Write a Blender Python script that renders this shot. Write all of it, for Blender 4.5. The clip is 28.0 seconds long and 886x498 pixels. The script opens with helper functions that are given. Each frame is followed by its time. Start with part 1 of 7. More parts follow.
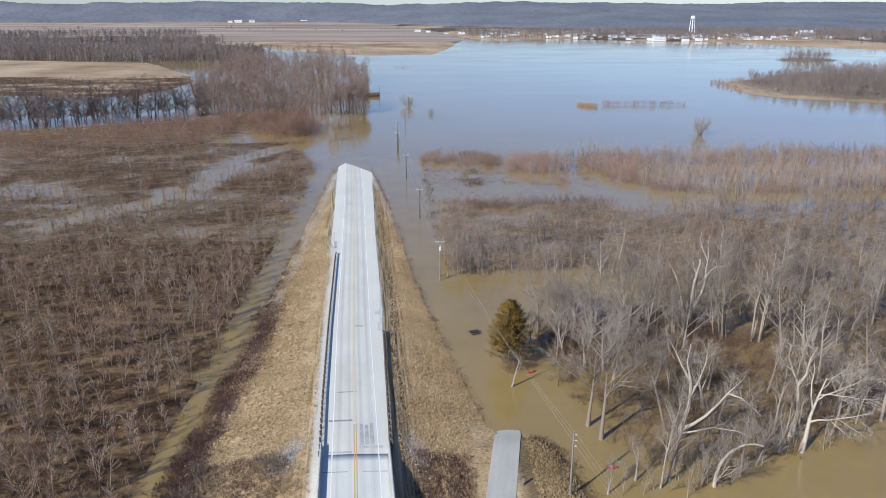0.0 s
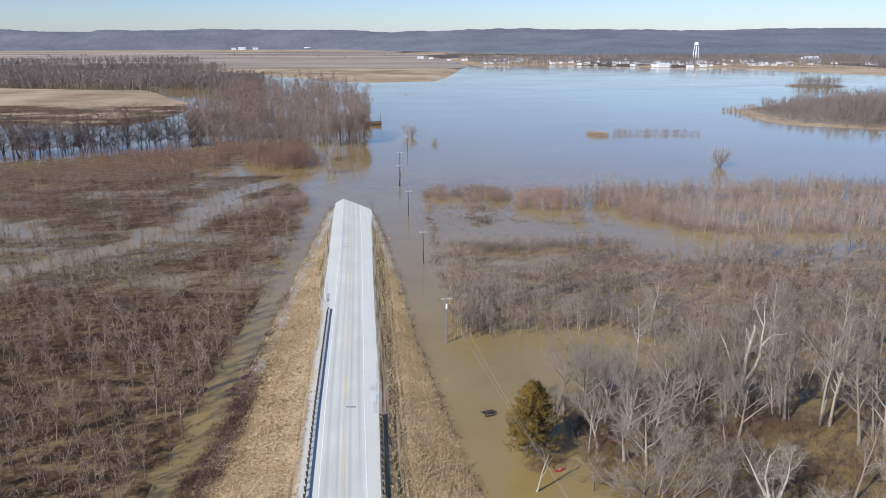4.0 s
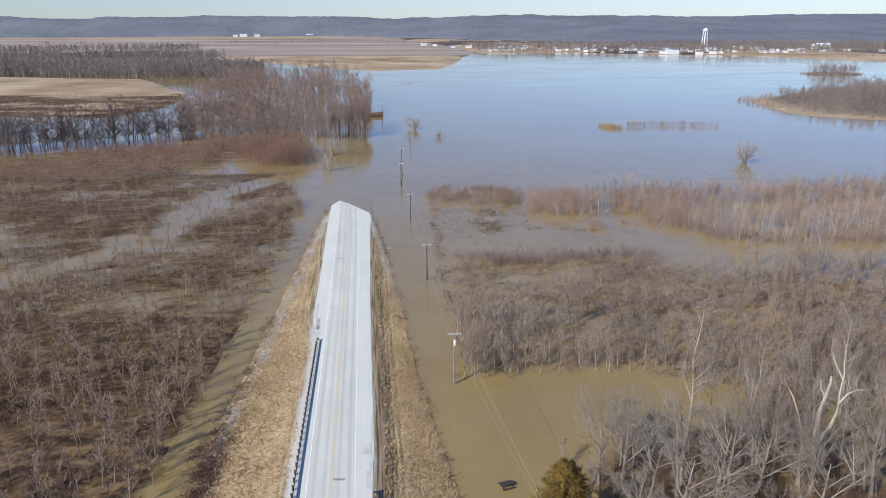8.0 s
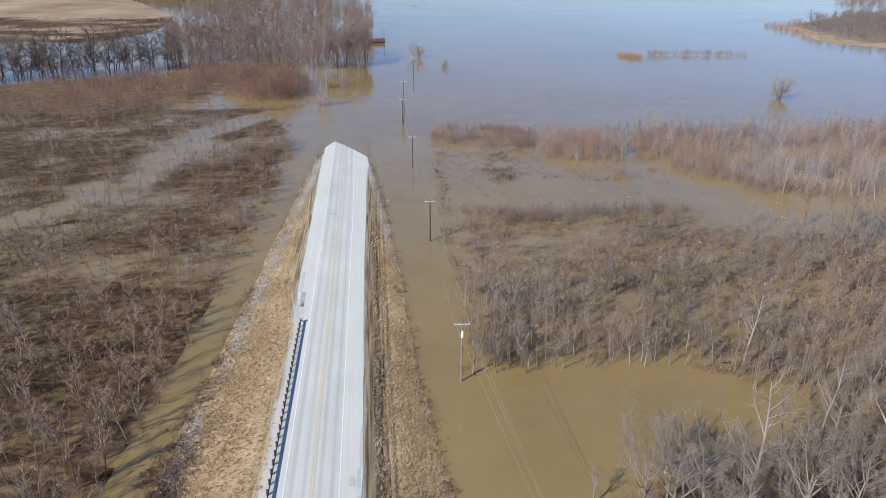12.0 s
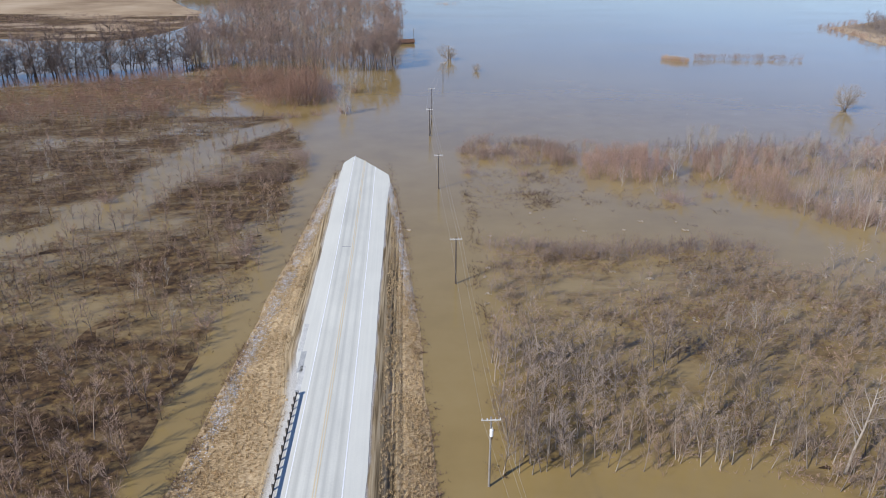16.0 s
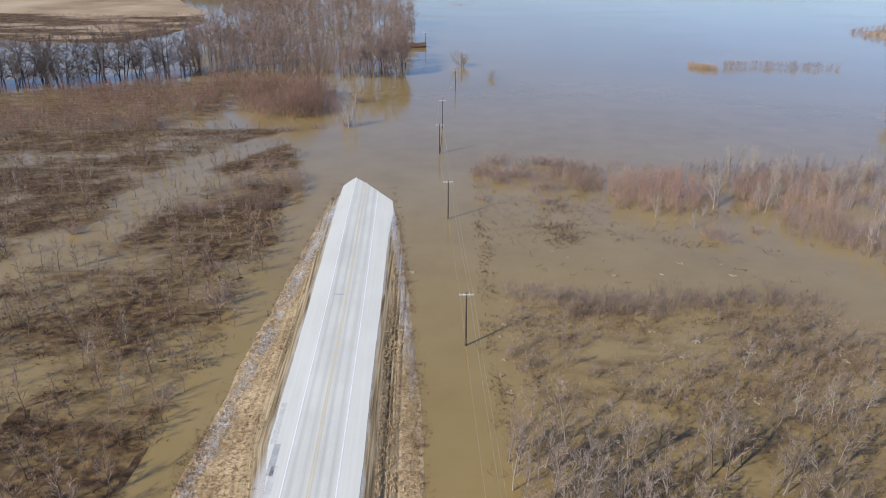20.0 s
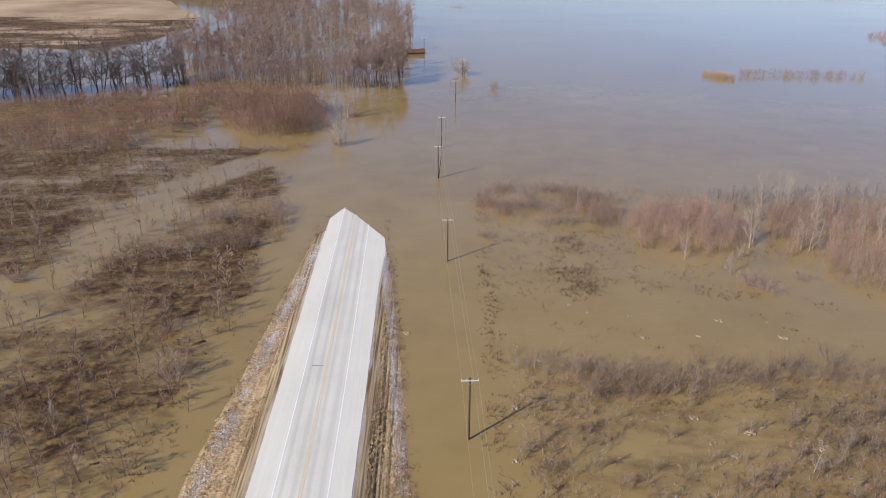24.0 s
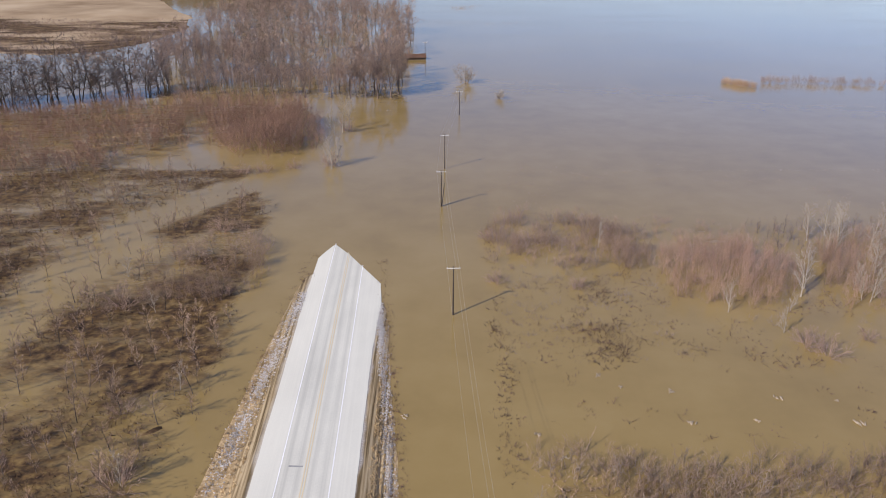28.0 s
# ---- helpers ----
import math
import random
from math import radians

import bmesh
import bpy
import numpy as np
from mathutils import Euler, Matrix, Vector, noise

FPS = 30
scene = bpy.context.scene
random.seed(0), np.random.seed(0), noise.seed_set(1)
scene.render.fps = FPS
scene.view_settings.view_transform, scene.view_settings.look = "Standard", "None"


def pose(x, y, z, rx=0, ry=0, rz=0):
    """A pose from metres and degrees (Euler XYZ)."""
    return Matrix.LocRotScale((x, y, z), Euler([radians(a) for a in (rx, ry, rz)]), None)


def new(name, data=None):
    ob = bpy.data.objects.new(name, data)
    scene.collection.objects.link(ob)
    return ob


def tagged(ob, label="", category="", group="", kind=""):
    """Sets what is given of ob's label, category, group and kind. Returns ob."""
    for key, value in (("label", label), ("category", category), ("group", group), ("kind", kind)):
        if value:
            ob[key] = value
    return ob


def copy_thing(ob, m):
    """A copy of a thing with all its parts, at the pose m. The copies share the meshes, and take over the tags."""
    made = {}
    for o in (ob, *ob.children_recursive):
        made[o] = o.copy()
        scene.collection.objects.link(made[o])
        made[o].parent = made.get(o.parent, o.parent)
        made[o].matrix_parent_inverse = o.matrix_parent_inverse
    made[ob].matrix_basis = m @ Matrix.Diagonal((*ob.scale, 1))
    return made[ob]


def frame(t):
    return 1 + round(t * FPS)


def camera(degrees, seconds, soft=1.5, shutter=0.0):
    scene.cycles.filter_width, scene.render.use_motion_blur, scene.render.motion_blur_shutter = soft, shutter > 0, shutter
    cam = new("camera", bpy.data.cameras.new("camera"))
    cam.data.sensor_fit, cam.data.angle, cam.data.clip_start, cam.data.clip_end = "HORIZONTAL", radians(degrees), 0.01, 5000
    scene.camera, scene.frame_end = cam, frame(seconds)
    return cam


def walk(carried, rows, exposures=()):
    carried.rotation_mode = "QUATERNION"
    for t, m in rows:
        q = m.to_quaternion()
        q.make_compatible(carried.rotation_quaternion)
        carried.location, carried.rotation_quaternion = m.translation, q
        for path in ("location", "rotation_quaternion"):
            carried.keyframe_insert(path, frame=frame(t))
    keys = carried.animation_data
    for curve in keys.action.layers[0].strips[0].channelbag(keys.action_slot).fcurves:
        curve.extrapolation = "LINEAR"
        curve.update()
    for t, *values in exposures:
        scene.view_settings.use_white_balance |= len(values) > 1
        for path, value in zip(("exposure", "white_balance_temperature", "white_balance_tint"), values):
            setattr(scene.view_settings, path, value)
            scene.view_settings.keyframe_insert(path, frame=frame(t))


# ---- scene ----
cam = camera(62.9, 28.0, soft=0.95)

# seconds, eye, tilt, lean, heading
PATH = [
    (0, 0.00, -0.00, 66.00, 71.75, -0.01, -2.60),
    (0.5, -0.02, 3.20, 65.93, 71.83, 0.02, -2.58),
    (1, -0.03, 6.39, 65.86, 71.93, 0.02, -2.54),
    (1.5, 0.00, 9.56, 65.79, 72.05, 0.04, -2.51),
    (2, 0.04, 12.66, 65.72, 72.32, 0.07, -2.49),
    (2.5, 0.07, 15.71, 65.64, 72.61, 0.08, -2.46),
    (3, 0.11, 18.73, 65.59, 72.98, 0.06, -2.44),
    (3.5, 0.16, 21.77, 65.55, 73.42, 0.04, -2.42),
    (4, 0.21, 24.83, 65.55, 73.70, 0.13, -2.41),
    (4.5, 0.26, 27.94, 65.57, 73.79, 0.08, -2.38),
    (6.5, 0.40, 40.53, 65.71, 73.72, 0.21, -2.24),
    (7, 0.43, 43.69, 65.72, 73.66, 0.16, -2.21),
    (7.5, 0.47, 46.86, 65.71, 73.37, 0.18, -2.16),
    (8, 0.54, 50.03, 65.67, 72.72, 0.19, -2.14),
    (8.5, 0.64, 53.16, 65.58, 71.97, 0.19, -2.11),
    (9, 0.73, 56.30, 65.47, 71.24, 0.14, -2.09),
    (9.5, 0.82, 59.47, 65.34, 70.47, 0.12, -2.04),
    (10, 0.90, 62.68, 65.22, 69.71, 0.12, -2.00),
    (10.5, 1.00, 65.92, 65.12, 68.99, 0.05, -2.00),
    (11, 1.09, 69.17, 65.05, 68.27, -0.00, -2.00),
    (11.5, 1.18, 72.43, 65.01, 67.56, -0.03, -1.94),
    (12, 1.28, 75.66, 64.99, 66.97, -0.02, -1.67),
    (12.5, 1.40, 78.86, 64.98, 66.80, 0.03, -1.25),
    (14.5, 2.02, 91.35, 64.92, 66.77, -0.01, 0.65),
    (15, 2.13, 94.45, 64.88, 66.75, -0.01, 0.71),
    (15.5, 2.21, 97.58, 64.82, 66.73, -0.04, 0.75),
    (16, 2.24, 100.77, 64.76, 66.71, -0.05, 0.85),
    (16.5, 2.23, 104.05, 64.70, 66.70, -0.06, 1.06),
    (17, 2.23, 107.31, 64.64, 66.68, -0.11, 1.32),
    (17.5, 2.24, 110.48, 64.57, 66.67, -0.12, 1.56),
    (18, 2.29, 113.59, 64.52, 66.65, -0.11, 1.75),
    (18.5, 2.36, 116.66, 64.49, 66.60, -0.26, 1.87),
    (19, 2.39, 119.66, 64.48, 66.61, -0.28, 1.93),
    (19.5, 2.40, 122.68, 64.48, 66.62, -0.19, 1.93),
    (20, 2.45, 125.78, 64.51, 66.64, -0.21, 1.95),
    (20.5, 2.47, 128.88, 64.54, 66.62, -0.16, 1.94),
    (21, 2.50, 131.98, 64.57, 66.59, -0.26, 1.96),
    (21.5, 2.47, 135.06, 64.61, 66.62, -0.25, 1.97),
    (23.5, 2.07, 147.38, 64.88, 66.60, -0.30, 1.99),
    (24, 1.89, 150.47, 64.96, 66.62, -0.19, 1.95),
    (24.5, 1.71, 153.56, 65.05, 66.59, -0.12, 1.98),
    (25, 1.54, 156.60, 65.15, 66.57, -0.03, 1.99),
    (25.5, 1.38, 159.57, 65.23, 66.54, -0.06, 2.03),
    (26, 1.18, 162.49, 65.31, 66.52, 0.09, 2.05),
    (26.5, 0.95, 165.42, 65.36, 66.53, 0.14, 2.02),
    (27, 0.71, 168.44, 65.39, 66.52, -0.03, 2.01),
    (27.5, 0.49, 171.51, 65.38, 66.52, -0.07, 2.00),
    (28, 0.30, 174.59, 65.35, 66.49, -0.17, 2.00),
]
walk(cam, [(t, pose(x, y, z, tilt, lean, turn)) for t, x, y, z, tilt, lean, turn in PATH],
     [(0, 0.11, 5980, 9), (12, 0.11, 6050, 10), (19, 0.11, 6110, 10), (21.5, 0.12, 6330, 11), (23.5, 0.12, 6600, 15), (28, 0.12, 6600, 15)])

# ---- world and sun ----
SUN_DIR = Vector((0.612, 0.572, -0.546)).normalized()   # the way the sunlight travels
world = bpy.data.worlds.new("sky")
scene.world = world
world.use_nodes = True
wn = world.node_tree.nodes
sky = wn.new("ShaderNodeTexSky")
sky.sky_type = 'NISHITA'
sky.sun_disc = False
sky.sun_elevation = math.asin(-SUN_DIR.z)
sky.sun_rotation = math.atan2(-SUN_DIR.x, -SUN_DIR.y)
sky.altitude = 150
sky.air_density = 1.0
sky.dust_density = 0.2
sky.ozone_density = 1.0
tint = wn.new("ShaderNodeMix")
tint.data_type = 'RGBA'
tint.blend_type = 'MULTIPLY'
tint.inputs[0].default_value = 1.0
tint.inputs[7].default_value = (0.78, 0.90, 1.25, 1)
world.node_tree.links.new(sky.outputs[0], tint.inputs[6])
world.node_tree.links.new(tint.outputs[2], wn["Background"].inputs[0])
wn["Background"].inputs[1].default_value = 0.092
sun_data = bpy.data.lights.new("sun", 'SUN')
sun_data.energy = 5.0
sun_data.angle = radians(0.6)
sun_data.color = (1.0, 0.95, 0.865)
sun = new("sun", sun_data)
sun.matrix_world = Matrix.Translation((-200, -200, 300)) @ SUN_DIR.to_track_quat("-Z", "Y").to_matrix().to_4x4()


# ---- small tools ----
def rng_of(seed):
    return np.random.default_rng(seed)


def lattice(ix, iy, seed):
    v = np.sin(ix * 127.1 + iy * 311.7 + seed * 74.7) * 43758.5453
    return v - np.floor(v)


def vnoise(x, y, size, seed=0):
    """Smooth value noise, 0 to 1, with cells of the given size in metres."""
    x, y = np.asarray(x, float) / size, np.asarray(y, float) / size
    ix, iy = np.floor(x), np.floor(y)
    fx, fy = x - ix, y - iy
    fx, fy = fx * fx * (3 - 2 * fx), fy * fy * (3 - 2 * fy)
    a, b = lattice(ix, iy, seed), lattice(ix + 1, iy, seed)
    c, d = lattice(ix, iy + 1, seed), lattice(ix + 1, iy + 1, seed)
    return (a * (1 - fx) + b * fx) * (1 - fy) + (c * (1 - fx) + d * fx) * fy


def fbm(x, y, size, seed=0):
    return 0.55 * vnoise(x, y, size, seed) + 0.3 * vnoise(x, y, size / 2.3, seed + 1) + 0.15 * vnoise(x, y, size / 5.1, seed + 2)


def smooth(v, a, b):
    t = np.clip((np.asarray(v, float) - a) / (b - a), 0, 1)
    return t * t * (3 - 2 * t)


def inside(poly, x, y):
    """Signed distance to a polygon, positive inside."""
    x, y = np.asarray(x, float), np.asarray(y, float)
    best, odd = np.full(x.shape, 1e9), np.zeros(x.shape, bool)
    for (ax, ay), (bx, by) in zip(poly, poly[1:] + poly[:1]):
        ex, ey = bx - ax, by - ay
        t = np.clip(((x - ax) * ex + (y - ay) * ey) / (ex * ex + ey * ey), 0, 1)
        best = np.minimum(best, np.hypot(x - ax - t * ex, y - ay - t * ey))
        if ay != by:
            odd ^= ((ay > y) != (by > y)) & (x < ex * (y - ay) / (by - ay) + ax)
    return np.where(odd, best, -best)


def near_line(line, x, y):
    best = np.full(np.shape(x), 1e9)
    for (ax, ay), (bx, by) in zip(line, line[1:]):
        ex, ey = bx - ax, by - ay
        t = np.clip(((x - ax) * ex + (y - ay) * ey) / (ex * ex + ey * ey), 0, 1)
        best = np.minimum(best, np.hypot(x - ax - t * ex, y - ay - t * ey))
    return best


def mesh_np(name, verts, faces, material, uv=None, soft=False):
    verts, faces = np.asarray(verts, np.float32), np.asarray(faces, np.int32)
    me = bpy.data.meshes.new(name)
    me.vertices.add(len(verts))
    me.vertices.foreach_set("co", verts.ravel())
    me.loops.add(faces.size)
    me.loops.foreach_set("vertex_index", faces.ravel())
    me.polygons.add(len(faces))
    me.polygons.foreach_set("loop_start", np.arange(len(faces), dtype=np.int32) * faces.shape[1])
    me.update(calc_edges=True)
    if soft:
        me.polygons.foreach_set("use_smooth", np.ones(len(faces), bool))
    if uv is not None:
        layer = me.uv_layers.new(name="lay")
        layer.data.foreach_set("uv", np.asarray(uv, np.float32)[faces.ravel()].ravel())
    me.materials.append(material)
    return me


def part_np(name, verts, faces, material, parent=None, label="", **more):
    ob = new(name, mesh_np(name, verts, faces, material, **more))
    if parent is not None:
        ob.parent = parent
    return tagged(ob, label)


def part(name, bm, material, parent=None, label=""):
    me = bpy.data.meshes.new(name)
    bm.to_mesh(me)
    bm.free()
    me.materials.append(material)
    ob = new(name, me)
    if parent is not None:
        ob.parent = parent
    return tagged(ob, label)


def box(bm, cx, cy, cz, sx, sy, sz, rz=0.0, bevel=0.0):
    made = bmesh.ops.create_cube(bm, size=1, matrix=pose(cx, cy, cz, 0, 0, rz) @ Matrix.Diagonal((sx, sy, sz, 1)))
    if bevel:
        edges = list({e for v in made["verts"] for e in v.link_edges})
        bmesh.ops.bevel(bm, geom=edges, offset=bevel, segments=2, affect='EDGES', profile=0.6)


def rod(bm, a, b, r0, r1, sides=10):
    a, b = Vector(a), Vector(b)
    m = Matrix.Translation((a + b) / 2) @ (b - a).to_track_quat("Z", "Y").to_matrix().to_4x4()
    bmesh.ops.create_cone(bm, cap_ends=True, segments=sides, radius1=r0, radius2=r1, depth=(b - a).length, matrix=m)


def empty(name, x, y, z, rz=0.0):
    ob = new(name)
    ob.empty_display_size = 0.3
    ob.matrix_world = pose(x, y, z, 0, 0, rz)
    return ob


def sheet(us, vs):
    """Quads of a grid of len(vs) rows by len(us) columns."""
    n, m = len(us), len(vs)
    k = (np.arange(m - 1)[:, None] * n + np.arange(n - 1)).ravel()
    return np.stack([k, k + 1, k + n + 1, k + n], 1)


# ---- materials ----
def nodes_of(name):
    m = bpy.data.materials.new(name)
    m.use_nodes = True
    t = m.node_tree
    return m, t, t.nodes["Principled BSDF"]


def link(t, a, b):
    t.links.new(a, b)


def noise_node(t, scale, detail=4.0, vector=None, rough=0.6):
    n = t.nodes.new("ShaderNodeTexNoise")
    n.inputs["Scale"].default_value = scale
    n.inputs["Detail"].default_value = detail
    n.inputs["Roughness"].default_value = rough
    if vector is None:
        vector = t.nodes.new("ShaderNodeTexCoord").outputs["Object"]
    link(t, vector, n.inputs["Vector"])
    return n.outputs["Fac"]


def stretch(t, source, sx, sy, sz=1.0):
    m = t.nodes.new("ShaderNodeMapping")
    m.inputs["Scale"].default_value = (sx, sy, sz)
    link(t, source, m.inputs["Vector"])
    return m.outputs["Vector"]


def ramp(t, fac, *stops):
    r = t.nodes.new("ShaderNodeValToRGB")
    e = r.color_ramp.elements
    while len(e) < len(stops):
        e.new(0.5)
    for el, (p, c) in zip(e, stops):
        el.position = p
        el.color = (*c, 1) if len(c) == 3 else c
    link(t, fac, r.inputs[0])
    return r.outputs[0]


def mix(t, fac, a, b, mode='MIX'):
    n = t.nodes.new("ShaderNodeMix")
    n.data_type = 'RGBA'
    n.blend_type = mode
    for socket, v in ((n.inputs[0], fac), (n.inputs[6], a), (n.inputs[7], b)):
        if isinstance(v, bpy.types.NodeSocket):
            link(t, v, socket)
        elif isinstance(v, (int, float)):
            socket.default_value = v
        else:
            socket.default_value = (*v, 1)
    return n.outputs[2]


def maths(t, op, a, b=0.0, c=0.0):
    n = t.nodes.new("ShaderNodeMath")
    n.operation = op
    for i, v in enumerate((a, b, c)):
        if isinstance(v, bpy.types.NodeSocket):
            link(t, v, n.inputs[i])
        else:
            n.inputs[i].default_value = v
    return n.outputs[0]


def bump(t, bsdf, height, strength, distance=0.05):
    b = t.nodes.new("ShaderNodeBump")
    b.inputs["Strength"].default_value = strength
    b.inputs["Distance"].default_value = distance
    link(t, height, b.inputs["Height"])
    link(t, b.outputs[0], bsdf.inputs["Normal"])


def plain(name, dark, light, fine=4.0, coarse=0.3, rough=0.8, metal=0.0, relief=0.3):
    """A surface that varies at two scales between two colours."""
    m, t, p = nodes_of(name)
    a = noise_node(t, fine, 5)
    b = noise_node(t, coarse, 3)
    f = maths(t, 'MULTIPLY_ADD', b, 0.5, maths(t, 'MULTIPLY', a, 0.5))
    link(t, ramp(t, f, (0.33, dark), (0.67, light)), p.inputs["Base Color"])
    p.inputs["Roughness"].default_value = rough
    p.inputs["Metallic"].default_value = metal
    bump(t, p, a, relief, 0.03)
    return m


def twigs(name, dark, light, patch=0.03, tint=None):
    """Bark of many thin stems: each stem has its own shade, with slow change from place to place."""
    m, t, p = nodes_of(name)
    g = t.nodes.new("ShaderNodeNewGeometry")
    slow = noise_node(t, patch, 2)
    f = maths(t, 'MULTIPLY_ADD', slow, 0.9, maths(t, 'MULTIPLY', g.outputs["Random Per Island"], 0.5))
    col = ramp(t, f, (0.35, dark), (1.0, light))
    if tint:
        col = mix(t, ramp(t, noise_node(t, patch * 2.7, 2), (0.5, (0, 0, 0)), (0.7, (1, 1, 1))), col, tint)
    link(t, col, p.inputs["Base Color"])
    p.inputs["Roughness"].default_value = 0.85
    p.inputs["Specular IOR Level"].default_value = 0.2
    return m


def water_material():
    m, t, p = nodes_of("flood_water")
    co = t.nodes.new("ShaderNodeTexCoord").outputs["Object"]
    wide = noise_node(t, 0.012, 4, co)
    mid = noise_node(t, 0.09, 4, co)
    f = maths(t, 'MULTIPLY_ADD', wide, 0.6, maths(t, 'MULTIPLY', mid, 0.4))
    col = ramp(t, f, (0.3, (0.243, 0.1665, 0.056)), (0.5, (0.295, 0.206, 0.074)), (0.7, (0.335, 0.242, 0.098)))
    # shallow water over dark olive leaf litter, with tree shade painted into the patches
    litter_shade = t.nodes.new("ShaderNodeAttribute")
    litter_shade.attribute_name = "litter_shade"
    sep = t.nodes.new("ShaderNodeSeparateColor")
    link(t, litter_shade.outputs["Color"], sep.inputs[0])
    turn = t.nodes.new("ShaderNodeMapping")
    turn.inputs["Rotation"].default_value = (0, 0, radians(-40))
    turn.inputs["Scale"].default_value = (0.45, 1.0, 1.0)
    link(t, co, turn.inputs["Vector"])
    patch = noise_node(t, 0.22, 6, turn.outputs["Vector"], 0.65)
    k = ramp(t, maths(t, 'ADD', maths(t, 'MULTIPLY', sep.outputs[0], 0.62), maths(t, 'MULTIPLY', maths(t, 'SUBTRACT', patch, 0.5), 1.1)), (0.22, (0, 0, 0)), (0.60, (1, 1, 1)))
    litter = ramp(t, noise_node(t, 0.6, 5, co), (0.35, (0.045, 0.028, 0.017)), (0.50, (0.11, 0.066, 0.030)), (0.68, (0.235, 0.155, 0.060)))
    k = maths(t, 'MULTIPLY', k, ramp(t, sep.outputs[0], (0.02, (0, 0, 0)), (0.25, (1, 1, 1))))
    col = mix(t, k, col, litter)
    link(t, col, p.inputs["Base Color"])
    p.inputs["IOR"].default_value = 1.58
    link(t, mix(t, k, (0.5, 0.5, 0.5), (0.12, 0.12, 0.12)), p.inputs["Specular IOR Level"])
    streak = noise_node(t, 0.02, 5, stretch(t, co, 0.35, 1.0))
    link(t, mix(t, k, ramp(t, streak, (0.4, (0.08,) * 3), (0.62, (0.125,) * 3)), (0.6, 0.6, 0.6)), p.inputs["Roughness"])
    ripple = noise_node(t, 1.2, 3, stretch(t, co, 0.7, 1.0))
    bump(t, p, ripple, 0.10, 0.05)
    return m


def road_material(name, base, dark, tracks=True):
    m, t, p = nodes_of(name)
    uv = t.nodes.new("ShaderNodeUVMap").outputs[0]
    sep = t.nodes.new("ShaderNodeSeparateXYZ")
    link(t, uv, sep.inputs[0])
    along = noise_node(t, 1.0, 4, stretch(t, uv, 2.2, 0.02))
    grain = noise_node(t, 3.0, 6, uv)
    blotch = noise_node(t, 0.12, 3, stretch(t, uv, 1.5, 0.6))
    col = ramp(t, maths(t, 'MULTIPLY_ADD', grain, 0.35, maths(t, 'MULTIPLY', blotch, 0.65)), (0.35, dark), (0.62, base))
    if tracks:
        d = maths(t, 'ABSOLUTE', maths(t, 'SUBTRACT', maths(t, 'ABSOLUTE', sep.outputs[0]), 1.75))
        d = maths(t, 'ABSOLUTE', maths(t, 'SUBTRACT', d, 0.8))
        wheel = ramp(t, maths(t, 'MULTIPLY_ADD', along, 0.5, d), (0.25, (1, 1, 1)), (0.75, (0, 0, 0)))
        col = mix(t, maths(t, 'MULTIPLY', wheel, 0.5), col, [v * 0.78 for v in dark])
        verge = ramp(t, maths(t, 'MULTIPLY', maths(t, 'ABSOLUTE', sep.outputs[0]), 0.1), (0.34, (0, 0, 0)), (0.37, (1, 1, 1)))
        col = mix(t, maths(t, 'MULTIPLY', verge, 0.5), col, [min(1, v * 1.04) for v in base])
    col = mix(t, maths(t, 'MULTIPLY', ramp(t, along, (0.45, (0, 0, 0)), (0.75, (1, 1, 1))), 0.25), col, [min(1, v * 1.25) for v in base])
    link(t, col, p.inputs["Base Color"])
    p.inputs["Roughness"].default_value = 0.88
    p.inputs["Specular IOR Level"].default_value = 0.25
    bump(t, p, grain, 0.25, 0.01)
    return m


